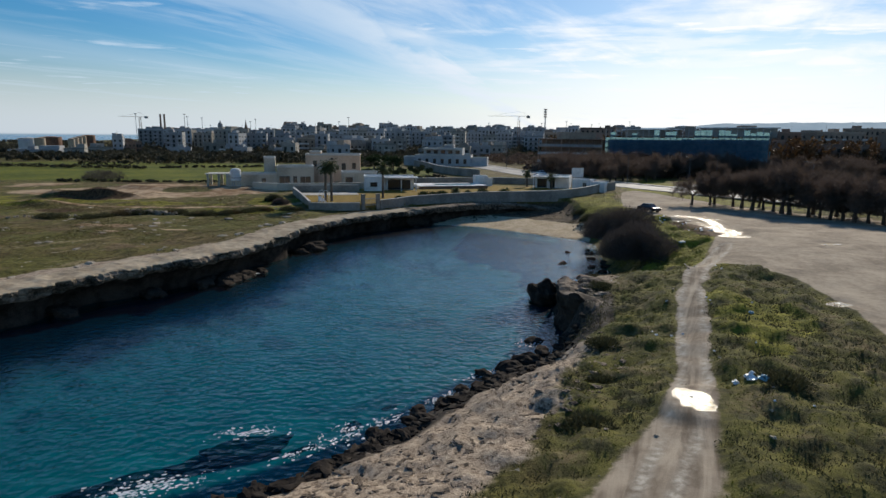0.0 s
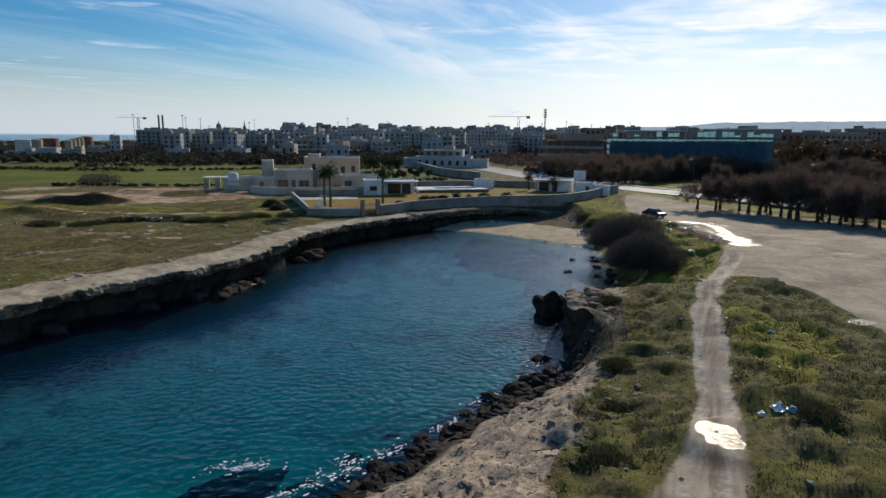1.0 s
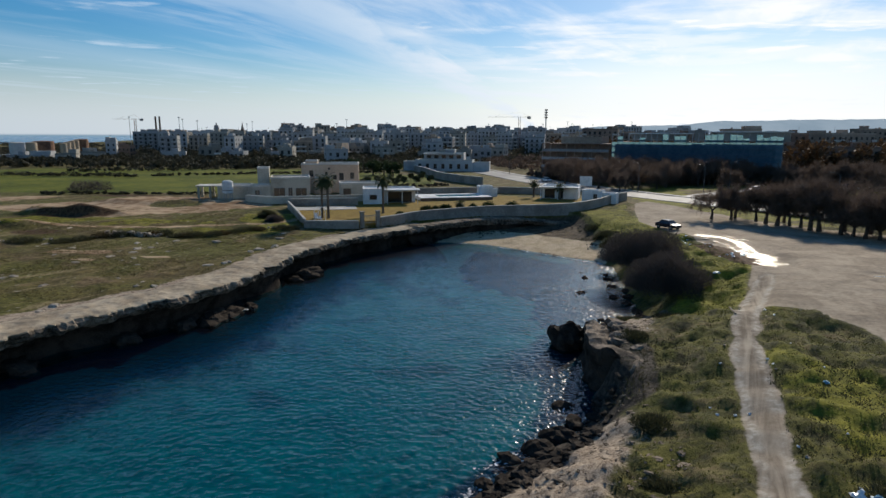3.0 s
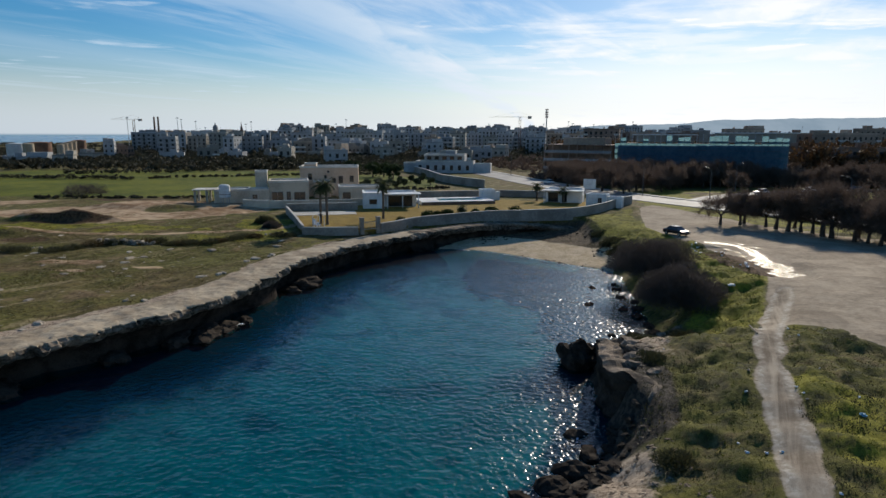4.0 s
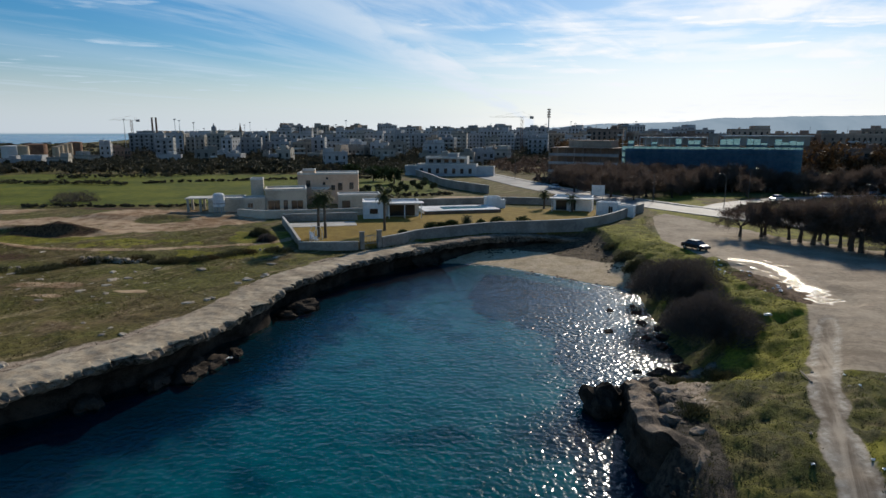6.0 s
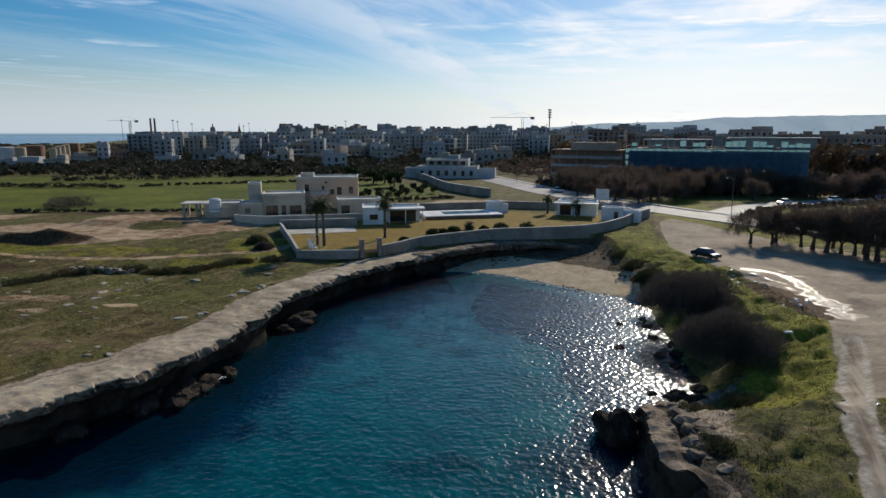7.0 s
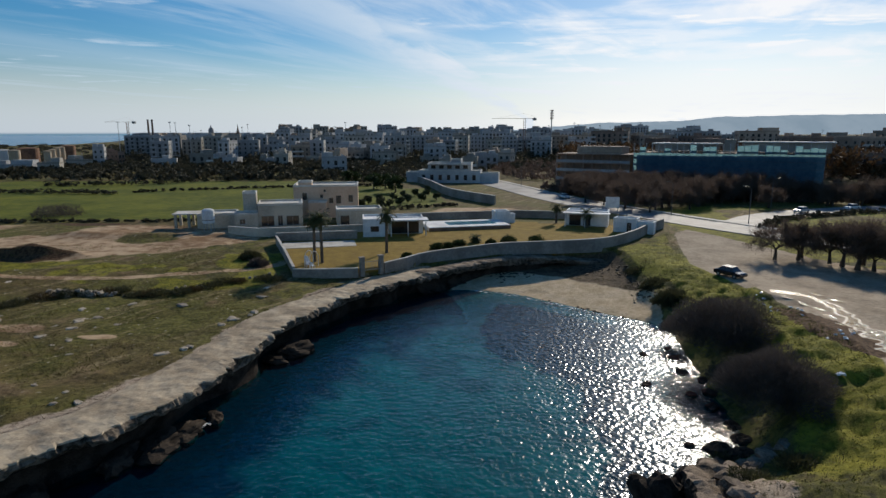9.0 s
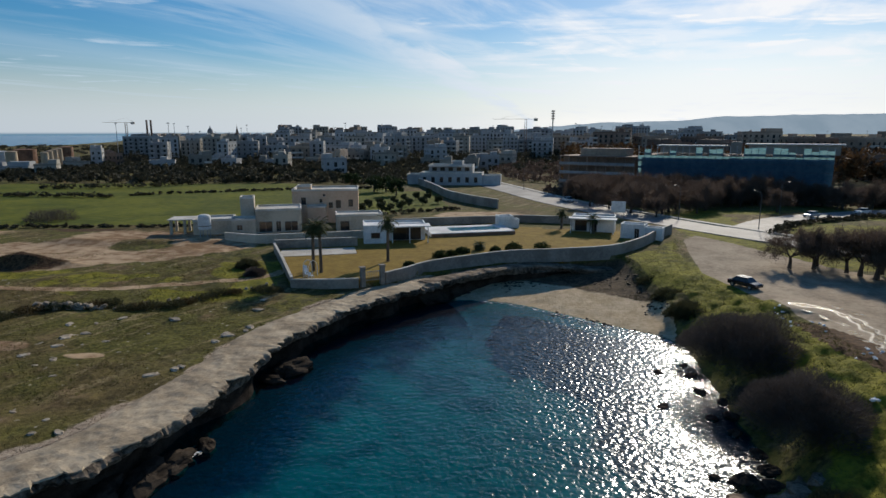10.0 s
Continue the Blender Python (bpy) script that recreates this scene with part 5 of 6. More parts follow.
for i in range(260):
    x, y = rng.uniform(22, 66), rng.uniform(262, 400)
    if y > 285 or x > 26:
        right.append((x, y, rng.uniform(1.6, 3.0), rng.uniform(2.0, 4.5)))
wood("roadside_wood", "dark brown leafless wood below the scaffolded building", right, 83, TWIGS, 0.5, 60)
brown = []
for i in range(1300):
    y = rng.uniform(268, 460)
    x = rng.uniform(0.17, 0.85) * y
    brown.append((x, y, rng.uniform(2.2, 4.5), rng.uniform(8, 17)))
wood("brown_wood", "brown and rust coloured winter trees among apartment blocks", brown, 84, leaves("rusty_leaves", (0.035, 0.024, 0.014), (0.16, 0.085, 0.035)), 1.0, 70)


# ---------------------------------------------------------------- rocks, shore, litter
def boulder(x, y, z, size, seed, material, label, turn=0.0, flat=0.0, rough=0.4, group="rocks by the water"):
    b = Build()
    big = max(size) > 1.4
    lump(b, (0, 0, 0), size, seed, rough, turn, 16 if big else 9, 26 if big else 14, flat)
    ob = part("boulder", b, material)
    ob.matrix_world = Matrix.Translation((x, y, z))
    return tagged(ob, label, "rock", group)


boulder(12.4, 58.4, 0.4, (1.7, 1.9, 1.8), 2, ROCK_WET_SHADED, "large dark boulder standing in the water off the headland", 0.4)
boulder(15.0, 60.4, 0.2, (1.5, 0.8, 1.1), 3, ROCK_WET_SHADED, "dark boulder wedged against the headland", 1.1)
for i, (x, y, s) in enumerate([(19.4, 65.8, 0.8), (19.9, 64.9, 0.6), (21.2, 64.6, 0.9), (17.5, 66.3, 0.35), (17.8, 78.0, 0.45), (20.0, 86.0, 0.4), (22.4, 81.1, 0.5), (21.2, 75.7, 0.4), (22.1, 73.1, 0.55), (22.3, 69.5, 0.6), (22.9, 85.0, 0.5),
                              (9.6, 45.4, 0.6), (9.9, 42.6, 0.7), (4.9, 37.9, 0.6), (7.0, 39.0, 0.9), (2.2, 32.9, 0.55), (3.4, 35.0, 0.5), (8.6, 40.6, 0.9), (23.4, 88.0, 0.35), (23.6, 79.0, 0.5), (23.2, 76.0, 0.6), (22.0, 67.2, 0.7), (0.5, 31.6, 0.5), (-1.8, 28.6, 0.5)]):
    boulder(x, y, -0.12 * s, (s * 1.3, s, s * 0.7), 10 + i, ROCK_WET_SHADED, "dark wet rock at the water's edge", i * 0.9)
for i, (x, y, s, z) in enumerate([(-18.3, 86.0, 1.7, 0.2), (-22.6, 67.6, 1.5, -0.1), (-23.6, 65.6, 1.8, -0.1), (-25.6, 63.6, 1.6, -0.1), (-21.2, 70.5, 0.9, -0.1), (-29.5, 59.0, 1.5, -0.1), (-34.5, 51.5, 1.6, -0.1), (-19.6, 83.6, 1.0, 0.0)]):
    boulder(x, y, z, (s * 1.3, s * 0.8, s * 0.62), 50 + i, ROCK_WET_SHADED, "dark fallen slab of rock at the cliff's foot", 0.9 + 0.3 * i, 0.2, group="fallen rocks under the cliff")
for i, (x, y, sx, sy, z) in enumerate([(-9.0, 27.4, 2.2, 1.1, -0.5), (-14.0, 24.4, 4.0, 1.4, -1.25), (-1.2, 33.0, 1.3, 1.0, -1.0), (-5.6, 27.0, 1.8, 1.0, -0.95), (-11.2, 26.0, 2.0, 1.0, -1.0), (-3.4, 30.2, 0.6, 0.5, -0.7)]):
    boulder(x, y, z, (sx, sy, 0.55), 70 + i, ROCK_WET_SHADED, "dark rock lying just under the clear water", 0.5, 0.2, group="sunken rocks")


b = Build()
rng = np.random.RandomState(61)
rx, ry = rng.uniform(-14, 14, 5000), rng.uniform(14, 46, 5000)
rd, rv = near(rx, ry, SHORE)
keep = ~inside(rx, ry, BAY) & (rd < 9.5) & (rv[:, 0] > 2.0)
wet_rocks = Build()
for i, (x, y, d) in enumerate(list(zip(rx[keep], ry[keep], rd[keep]))[:1100]):
    s = (0.13 + 0.26 * rng.rand() ** 3) * 1.3 if d < 1.8 else 0.05 + 0.16 * rng.rand() ** 3
    lump(wet_rocks if d < 1.8 else b, (x, y, at_ground(x, y) - 0.05 * s), (s * (1.1 + rng.rand()), s, s * (0.55 if d < 1.8 else 0.4)), 500 + i, 0.85, rng.rand() * 3, 6, 10, 0.1)
tagged(part("wet_rocks", wet_rocks, ROCK_WET_SHADED), "dark wet broken rock at the waterline", "rock", kind="stuff")
tagged(part("shore_rocks", b, ROCK), "rough broken brown rock along the shore", "rock", kind="stuff")
b = Build()
p = densify([(21.5, 64.5, 0), (17.2, 60.4, 0), (15.6, 57.6, 0), (14.6, 52, 0), (14.4, 49.0, 0)], 0.3)
for i in range(70):
    q = p[rng.randint(len(p))]
    x, y = q[0] + 0.2 + rng.rand() * 1.6, q[1] + rng.normal() * 0.5 - 0.4
    s = 0.2 + 0.5 * rng.rand() ** 2
    lump(b, (x, y, at_ground(x, y)), (s * 1.5, s, s * 0.6), 950 + i, 0.5, rng.rand() * 3, 5, 8, 0.2)
tagged(part("headland_rocks", b, ROCK), "broken brown rock on top of the headland", "rock", kind="stuff")


def foam(x, y, length, width, seed, turn, count=40):
    """A lacy patch of sea foam: small flecks gathered on curling threads."""
    rng = np.random.RandomState(seed)
    b = Build()
    for k in range(count * 9):
        u, v = rng.normal() * length / 2.8, rng.normal() * width / 2.4
        lace = noise.noise(Vector((u * 2.2 + seed, v * 2.2, 1.0))) + 0.6 * noise.noise(Vector((u * 5.1, v * 5.1 + seed, 2.0)))
        if abs(lace) > 0.16:
            continue
        r = 0.02 + 0.06 * rng.rand() ** 2
        q, s = 6, rng.rand() * 6
        b.face(*[(u + r * (1.2 + 0.8 * rng.rand()) * math.cos(s + 6.283 * j / q), v + r * (0.6 + 0.6 * rng.rand()) * math.sin(s + 6.283 * j / q), 0.015 + 0.002 * (k % 7)) for j in range(q)])
    ob = part("foam", b, FOAM)
    ob.matrix_world = pose(x, y, 0.01, 0, 0, turn)
    return tagged(ob, "patch of white sea foam on the water", "foam", "foam by the rocks", "stuff")


for i, (x, y, l, w_, t, c) in enumerate([(-9.3, 28.4, 2.6, 0.7, 10, 40), (-12.3, 22.6, 3.6, 1.3, 25, 110), (-5.2, 26.6, 4.0, 0.8, 35, 26), (-1.4, 30.0, 2.6, 0.7, 45, 20), (2.0, 33.6, 2.4, 0.5, 45, 14), (-3.4, 28.6, 1.6, 1.4, 60, 20), (4.6, 37.6, 2.2, 0.4, 40, 12), (9.3, 44.6, 1.4, 1.4, 60, 14), (-19.2, 84.6, 1.6, 0.4, 60, 20), (-21.6, 69.4, 1.8, 0.4, 50, 30)]):
    foam(x, y, l, w_, 100 + i, t, c)
b = Build()
rng = np.random.RandomState(17)
surf = densify([(2.5, 113.2, 0), (8.4, 110.7, 0), (14.7, 105.2, 0), (19.5, 100.6, 0), (24.6, 95.4, 0)], 0.25)
for p in surf:
    for k in range(2):
        r = 0.03 + 0.13 * rng.rand() ** 2
        x, y = p[0] + rng.normal() * 0.2 - 0.1, p[1] + rng.normal() * 0.22 - 0.2
        b.face(*[(x + r * 1.5 * math.cos(1.047 * j), y + r * (0.5 + 0.3 * rng.rand()) * math.sin(1.047 * j), 0.03 + 0.002 * (k + int(10 * rng.rand()))) for j in range(6)])
tagged(part("surf_line", b, FOAM), "thin white line of surf along the beach", "foam", kind="stuff")


MUD = surface("puddle_mud", (0.1, 0.08, 0.06), (0.2, 0.165, 0.125), 0.5, 2.0, 0.2)


wrack = Build()
rng = np.random.RandomState(19)
high_tide = densify([(6.5, 119.6, 0), (11.0, 121.4, 0), (16.0, 121.8, 0), (21.0, 121.2, 0), (25.5, 119.6, 0), (26.6, 113.0, 0), (26.2, 105.0, 0)], 0.2)
low_tide = densify([(12.0, 107.6, 0), (16.0, 104.3, 0), (20.0, 100.6, 0), (24.4, 96.4, 0)], 0.2)
for line, thick in ((high_tide, 1.5), (low_tide, 0.45)):
    for i in range(len(line) * 3):
        q = line[rng.randint(len(line))]
        if noise.noise(Vector((q[0] * 0.5, q[1] * 0.5, 4))) < -0.12:
            continue
        x, y = q[0] + rng.normal() * thick * 0.6, q[1] + rng.normal() * thick
        s = 0.06 + 0.2 * rng.rand() ** 2
        lump(wrack, (x, y, at_ground(x, y)), (s * 1.6, s, s * 0.5), 1200 + i, 0.7, rng.rand() * 3, 4, 7)
tagged(part("beach_wrack", wrack, surface("dry_seaweed", (0.03, 0.021, 0.013), (0.11, 0.078, 0.046), 0.95, 2.0, 0.4)), "dark brown seaweed washed up on the sand", "seaweed", kind="stuff")


def puddle(x, y, rx, ry, turn, seed, label):
    """Still water in a hollow of the dirt, with a dark muddy rim."""
    z = sum(at_ground(x + a * rx * 0.6, y + c * ry * 0.6) for a, c in ((0, 0), (1, 0), (-1, 0), (0, 1), (0, -1))) / 5 + 0.025
    th = tagged(empty("puddle", pose(x, y, z, 0, 0, turn)), label, "puddle", "puddles in the dirt")
    q = 90
    ring = [1 + 0.3 * noise.noise(Vector((math.cos(6.283 * j / q) * 1.3 + seed, math.sin(6.283 * j / q) * 1.3, seed))) + 0.24 * noise.noise(Vector((math.cos(6.283 * j / q) * 3 + seed, math.sin(6.283 * j / q) * 3, 3))) for j in range(q)]
    for name, grow, dz, mt in (("puddle_water", 1.0, 0.0, POND), ("mud", 1.05, -0.012, MUD)):
        b = Build()
        b.face(*[(rx * grow * r * math.cos(6.283 * j / q), ry * grow * r * math.sin(6.283 * j / q), dz) for j, r in enumerate(ring)])
        part(name, b, mt, th)


def rain_pool(line, label, seed=1):
    """A winding pool of rain water along a line of x, y, half width."""
    d = np.gradient(line[:, :2], axis=0)
    d /= np.linalg.norm(d, axis=1)[:, None]
    th = tagged(empty("puddle", pose(line[0][0], line[0][1], POOL_Z)), label, "puddle", "puddles in the dirt")
    for name, grow, dz, mt in (("puddle_water", 0.0, 0.03, POND), ("mud", 0.3, 0.018, MUD)):
        b = Build()
        for i, p in enumerate(line):
            for sgn in (-1, 1):
                o = Vector((i * 0.09 * sgn, seed + sgn * 3.0, 0))
                e = p[2] * (0.8 + 1.3 * noise.noise(o) + 1.2 * noise.noise(o * 3.7)) + grow
                e = max(e, 0.03 + grow) * sgn
                b.v.append((p[0] - d[i, 1] * e - line[0][0], p[1] + d[i, 0] * e - line[0][1], dz))
        for i in range(len(line) - 1):
            b.f.append((2 * i, 2 * i + 1, 2 * i + 3, 2 * i + 2))
        part(name, b, mt, th)


puddle(15.0, 25.2, 0.9, 1.3, 0, 3, "bright puddle across the dirt track")
rain_pool(POOLS, "long winding rain puddle along the edge of the dirt lot")
for i, (x, y, r, t) in enumerate([(39.4, 94.0, 0.5, 20), (40.0, 91.4, 0.7, -10), (40.3, 88.8, 0.45, 30), (39.8, 86.0, 0.6, 5), (39.2, 83.4, 0.4, 40), (39.0, 81.0, 0.55, -20), (44.2, 92.4, 0.6, 60), (43.6, 95.2, 0.5, 15)]):
    puddle(x, y, r * 0.6, r * 1.5, t, 20 + i, "small rain puddle at the edge of the lot")
puddle(46.5, 66.0, 1.2, 0.5, 10, 9, "small puddle on the open lot")
puddle(32.2, 41.5, 0.9, 0.6, 10, 10, "small puddle beside the grass edge")


def litter(x, y, size, seed, material, label, z=None):
    b = Build()
    lump(b, (0, 0, 0), (size, size * 0.7, size * 0.45), seed, 0.9, seed * 1.3, 6, 9)
    ob = part("litter", b, material)
    ob.matrix_world = Matrix.Translation((x, y, (at_ground(x, y) if z is None else z) + size * 0.3))
    return tagged(ob, label, "litter", "litter on the grass")


litter(18.9, 27.6, 0.42, 1, PLASTIC, "crumpled white plastic bag on the grass")
litter(19.4, 27.2, 0.34, 2, PLASTIC_BLUE, "crumpled pale blue plastic bag on the grass")
litter(18.1, 27.5, 0.26, 3, PLASTIC, "torn white plastic sheet on the grass")
litter(24.6, 39.4, 0.22, 4, PLASTIC_BLUE, "blue plastic scrap in the grass")
litter(30.6, 69.6, 0.34, 5, PLASTIC, "white plastic scrap on the bank")
rng = np.random.RandomState(23)
for i in range(46):
    t = rng.randint(len(TRACK) - 12)
    x, y = TRACK[t, 0] + rng.normal() * 3.2, TRACK[t, 1] + rng.normal() * 2
    litter(x, y, 0.05 + 0.09 * rng.rand(), 30 + i, PLASTIC if i % 3 else STONE, "small pale scrap of litter by the track" if i % 3 else "small pale stone beside the track")
for i in range(26):
    x, y = 36.6 + rng.normal() * 1.2, rng.uniform(76, 96)
    litter(x, y, 0.08 + 0.16 * rng.rand(), 90 + i, PLASTIC, "white rubbish at the edge of the lot")
b = Build()
b.tube([(0, 0, 0), (0.3, 1.9, 0.04)], [0.07, 0.05], 7)
ob = tagged(part("fallen_post", b, STONE), "pale wooden post lying on the track", "post")
ob.matrix_world = Matrix.Translation((24.9, 52.4, at_ground(25, 53) + 0.1))

# dry stone wall at the field's edge
th = tagged(empty("dry_stone_wall", pose(-40, 98, 3.8)), "tumbled dry stone wall along the field", "wall")
rng = np.random.RandomState(31)
blocks = []
for k in range(3):
    b = Build()
    lump(b, (0, 0, 0), (0.42, 0.3, 0.24), 200 + k, 0.35, 0, 5, 8)
    blocks.append(b.mesh("stone", STONE))
line = densify([(-66, 88.5, 0), (-53.8, 93.4, 0), (-50.5, 96.0, 0), (-42.5, 96.8, 0), (-37.4, 100.2, 0), (-31.7, 104.4, 0), (-27.0, 108.6, 0)], 0.42)
for i, p in enumerate(line):
    for k in range(2 if -51.5 < p[0] < -43.5 else int(rng.rand() < 0.55)):
        x, y = p[0] + rng.normal() * 0.25, p[1] + rng.normal() * 0.25
        ob = part("stone", blocks[rng.randint(3)], None, th)
        s = (1.05 if -51.5 < p[0] < -43.5 else 0.6) * (0.6 + 0.7 * rng.rand())
        ob.matrix_local = Matrix.Translation((x + 40, y - 98, at_ground(x, y) - 3.8 + 0.1 + 0.34 * k * s)) @ pose(0, 0, 0, rng.rand() * 50, 0, rng.rand() * 360) @ Matrix.Scale(s, 4)

# outcrops of bare rock on the stony field
rng = np.random.RandomState(33)
for i in range(44):
    x, y = rng.uniform(-62, -14), rng.uniform(62, 104)
    d = near(np.array([x]), np.array([y]), SHORE)[0][0]
    if d > 5 and not inside(np.array([x]), np.array([y]), BAY)[0]:
        s = 0.18 + 0.34 * rng.rand() ** 2
        boulder(x, y, at_ground(x, y), (s * 1.6, s, s * 0.4), 300 + i, STONE, "flat pale stone in the stony field", rng.rand() * 3, 0.3, group="stones in the field")
edge_line = densify(COAST[2:11], 1.0)
for i in range(14):
    p = edge_line[rng.randint(8, 60)]
    x, y = p[0] - 5 - 2.5 * rng.rand(), p[1] + rng.normal()
    s = 0.2 + 0.3 * rng.rand()
    boulder(x, y, at_ground(x, y), (s * 1.5, s, s * 0.6), 400 + i, STONE, "pale stone beside the cliff path", rng.rand() * 3, 0.3, group="stones by the cliff path")


# ---------------------------------------------------------------- garden gate, tank, furniture
th = tagged(empty("garden_gate", pose(-12.6, 108.8, G - 0.4, 0, 0, 32)), "ornamental white gate between plastered piers", "gate")
for x in (-1.5, 1.5):
    b = Build()
    b.box(x - 0.3, -0.3, -0.6, x + 0.3, 0.3, 2.1)
    b.box(x - 0.38, -0.38, 2.1, x + 0.38, 0.38, 2.25)
    part("pier", b, PLASTER_GREY, th)
b = Build()
for k in range(9):
    b.box(-1.1 + k * 0.265, -0.02, 0.1, -1.06 + k * 0.265, 0.02, 1.5)
b.box(-1.2, -0.03, 0.2, 1.2, 0.03, 0.27)
b.box(-1.2, -0.03, 1.4, 1.2, 0.03, 1.47)
part("gate_leaf", b, METAL, th)

th = tagged(empty("water_tank", pose(-49.6, 142.8, 4.4)), "white cylindrical water tank on steel legs", "tank")
b = Build()
b.lathe(0, 0, [(1.15, 1.7), (1.2, 1.75), (1.2, 4.0), (1.14, 4.3), (0.8, 4.55), (0.15, 4.62)], 20)
part("vessel", b, PLASTER_WHITE, th, smooth=False)
for k in range(4):
    a = k * 1.571 + 0.78
    b = Build()
    b.tube([(1.05 * math.cos(a), 1.05 * math.sin(a), -0.4), (0.95 * math.cos(a), 0.95 * math.sin(a), 1.8)], [0.09, 0.09], 6)
    part("leg", b, METAL, th)
b = Build()
b.lathe(0, 0, [(1.23, 2.3), (1.25, 2.33), (1.25, 2.42), (1.23, 2.45)], 20)
part("band", b, PLASTER_GREY, th)

th = tagged(empty("pergola", pose(-58.0, 146.0, 4.4, 0, 0, 10)), "open pergola of pale piers beside the villa", "pergola")
for x in (0, 2.6, 5.2):
    for y in (0, 4):
        b = Build()
        b.box(x, y, -0.4, x + 0.5, y + 0.5, 2.9)
        part("pier", b, PLASTER_BEIGE, th)
b = Build()
b.box(-0.3, -0.3, 2.9, 6.2, 4.8, 3.1)
part("roof", b, ROOF_PALE, th)

def lounge_chair(x, y, turn):
    th = tagged(empty("garden_chair", pose(x, y, G, 0, 0, turn)), "white plastic garden chair on the lawn", "chair", "garden chairs")
    b = Build()
    b.box(-0.26, -0.26, 0.4, 0.26, 0.26, 0.46)
    part("seat", b, PLASTIC, th)
    b = Build()
    b.box(-0.26, 0.22, 0.46, 0.26, 0.28, 0.95)
    part("backrest", b, PLASTIC, th)
    for a in (-0.23, 0.23):
        for c in (-0.23, 0.23):
            b = Build()
            b.box(a - 0.025, c - 0.025, 0, a + 0.025, c + 0.025, 0.4)
            part("leg", b, PLASTIC, th)


for x, y, t in ((-22.4, 111.0, 30), (-22.0, 109.6, 80), (-23.0, 112.8, 10), (-21.2, 108.8, 140)):
    lounge_chair(x, y, t)
th = tagged(empty("garden_arch", pose(-21.6, 110.0, G, 0, 0, 60)), "white metal garden arch beside the wall", "arch")
b = Build()
for y in (-0.5, 0.5):
    b.tube([(-0.9, y, -0.2), (-0.9, y, 1.6), (-0.5, y, 2.2), (0, y, 2.4), (0.5, y, 2.2), (0.9, y, 1.6), (0.9, y, -0.2)], [0.05] * 7, 6)
part("hoop", b, PLASTER_WHITE, th)


# ---------------------------------------------------------------- cars
def car(colour, label, wagon=False):
    th = empty("car")
    prof = [(-2.1, 0.35), (-2.15, 0.62), (-1.95, 0.82), (-1.2, 0.93), (1.25, 0.96), (2.0, 0.9), (2.12, 0.65), (2.1, 0.35)]
    b = Build()
    k = len(prof)
    for x in (-0.87, -0.8, 0.8, 0.87):
        ins = 0.0 if abs(x) < 0.85 else 0.05
        for u, z in prof:
            b.v.append((x, u * (1 - ins * 0.5), z - (ins if z > 0.7 else 0)))
    for i in range(3):
        for j in range(k):
            b.f.append((i * k + j, (i + 1) * k + j, (i + 1) * k + (j + 1) % k, i * k + (j + 1) % k))
    b.f += [tuple(range(k)), tuple(3 * k + j for j in reversed(range(k)))]
    part("body", b, colour, th)
    cab = [(-1.25, 0.92), (-0.55, 1.42), (0.95, 1.45), (1.85 if wagon else 1.55, 0.94)]
    b = Build()
    for x, top in ((-1, 0), (1, 0)):
        for u, z in cab:
            b.v.append((x * (0.8 if z < 1.0 else 0.62), u, z))
    b.f += [(0, 4, 5, 1), (2, 6, 7, 3), (0, 1, 2, 3), (7, 6, 5, 4)]
    part("window", b, GLASS_DARK, th)
    b = Build()
    b.box(-0.63, -0.6, 1.42, 0.63, 1.0, 1.49)
    part("roof", b, colour, th)
    for x in (-0.8, 0.8):
        for y in (-1.3, 1.3):
            b = Build()
            b.tube([(x - 0.1, y, 0.32), (x + 0.1, y, 0.32)], [0.32, 0.32], 14)
            wheel = part("wheel", b, TYRE, th)
            b = Build()
            b.tube([(x - 0.115, y, 0.32), (x + 0.115, y, 0.32)], [0.18, 0.18], 10)
            part("rim", b, METAL, wheel)
    for x in (-0.6, 0.6):
        b = Build()
        b.box(x - 0.2, -2.16, 0.62, x + 0.2, -2.08, 0.76)
        part("headlight", b, GLASS_DARK, th)
        b = Build()
        b.box(x - 0.2, 2.04, 0.68, x + 0.2, 2.13, 0.84)
        part("tail_light", b, paint("tail_red", (0.3, 0.02, 0.015)), th)
    return tagged(th, label, "car")


put(car(paint("dark_blue_paint", (0.012, 0.014, 0.022), 0.18), "dark parked car with a bright sunlit roof on the dirt lot"), 38.3, 106.6, at_ground(38.3, 106.6), 29)
grey = put(car(paint("silver_paint", (0.4, 0.41, 0.42), 0.25), "silver car on the side road"), 84.0, 170.4, 4.63, -62)
put(car(paint("black_paint", (0.015, 0.015, 0.016), 0.2), "black car on the side road", True), 116.0, 181.6, 4.63, -74)
put(car(paint("white_paint", (0.7, 0.7, 0.69), 0.3), "white car on the side road"), 100.0, 176.4, 4.63, -66)
put(car(paint("white_car_paint", (0.72, 0.72, 0.7), 0.3), "white car parked beside the road"), 32.6, 203.0, 4.62, 18)


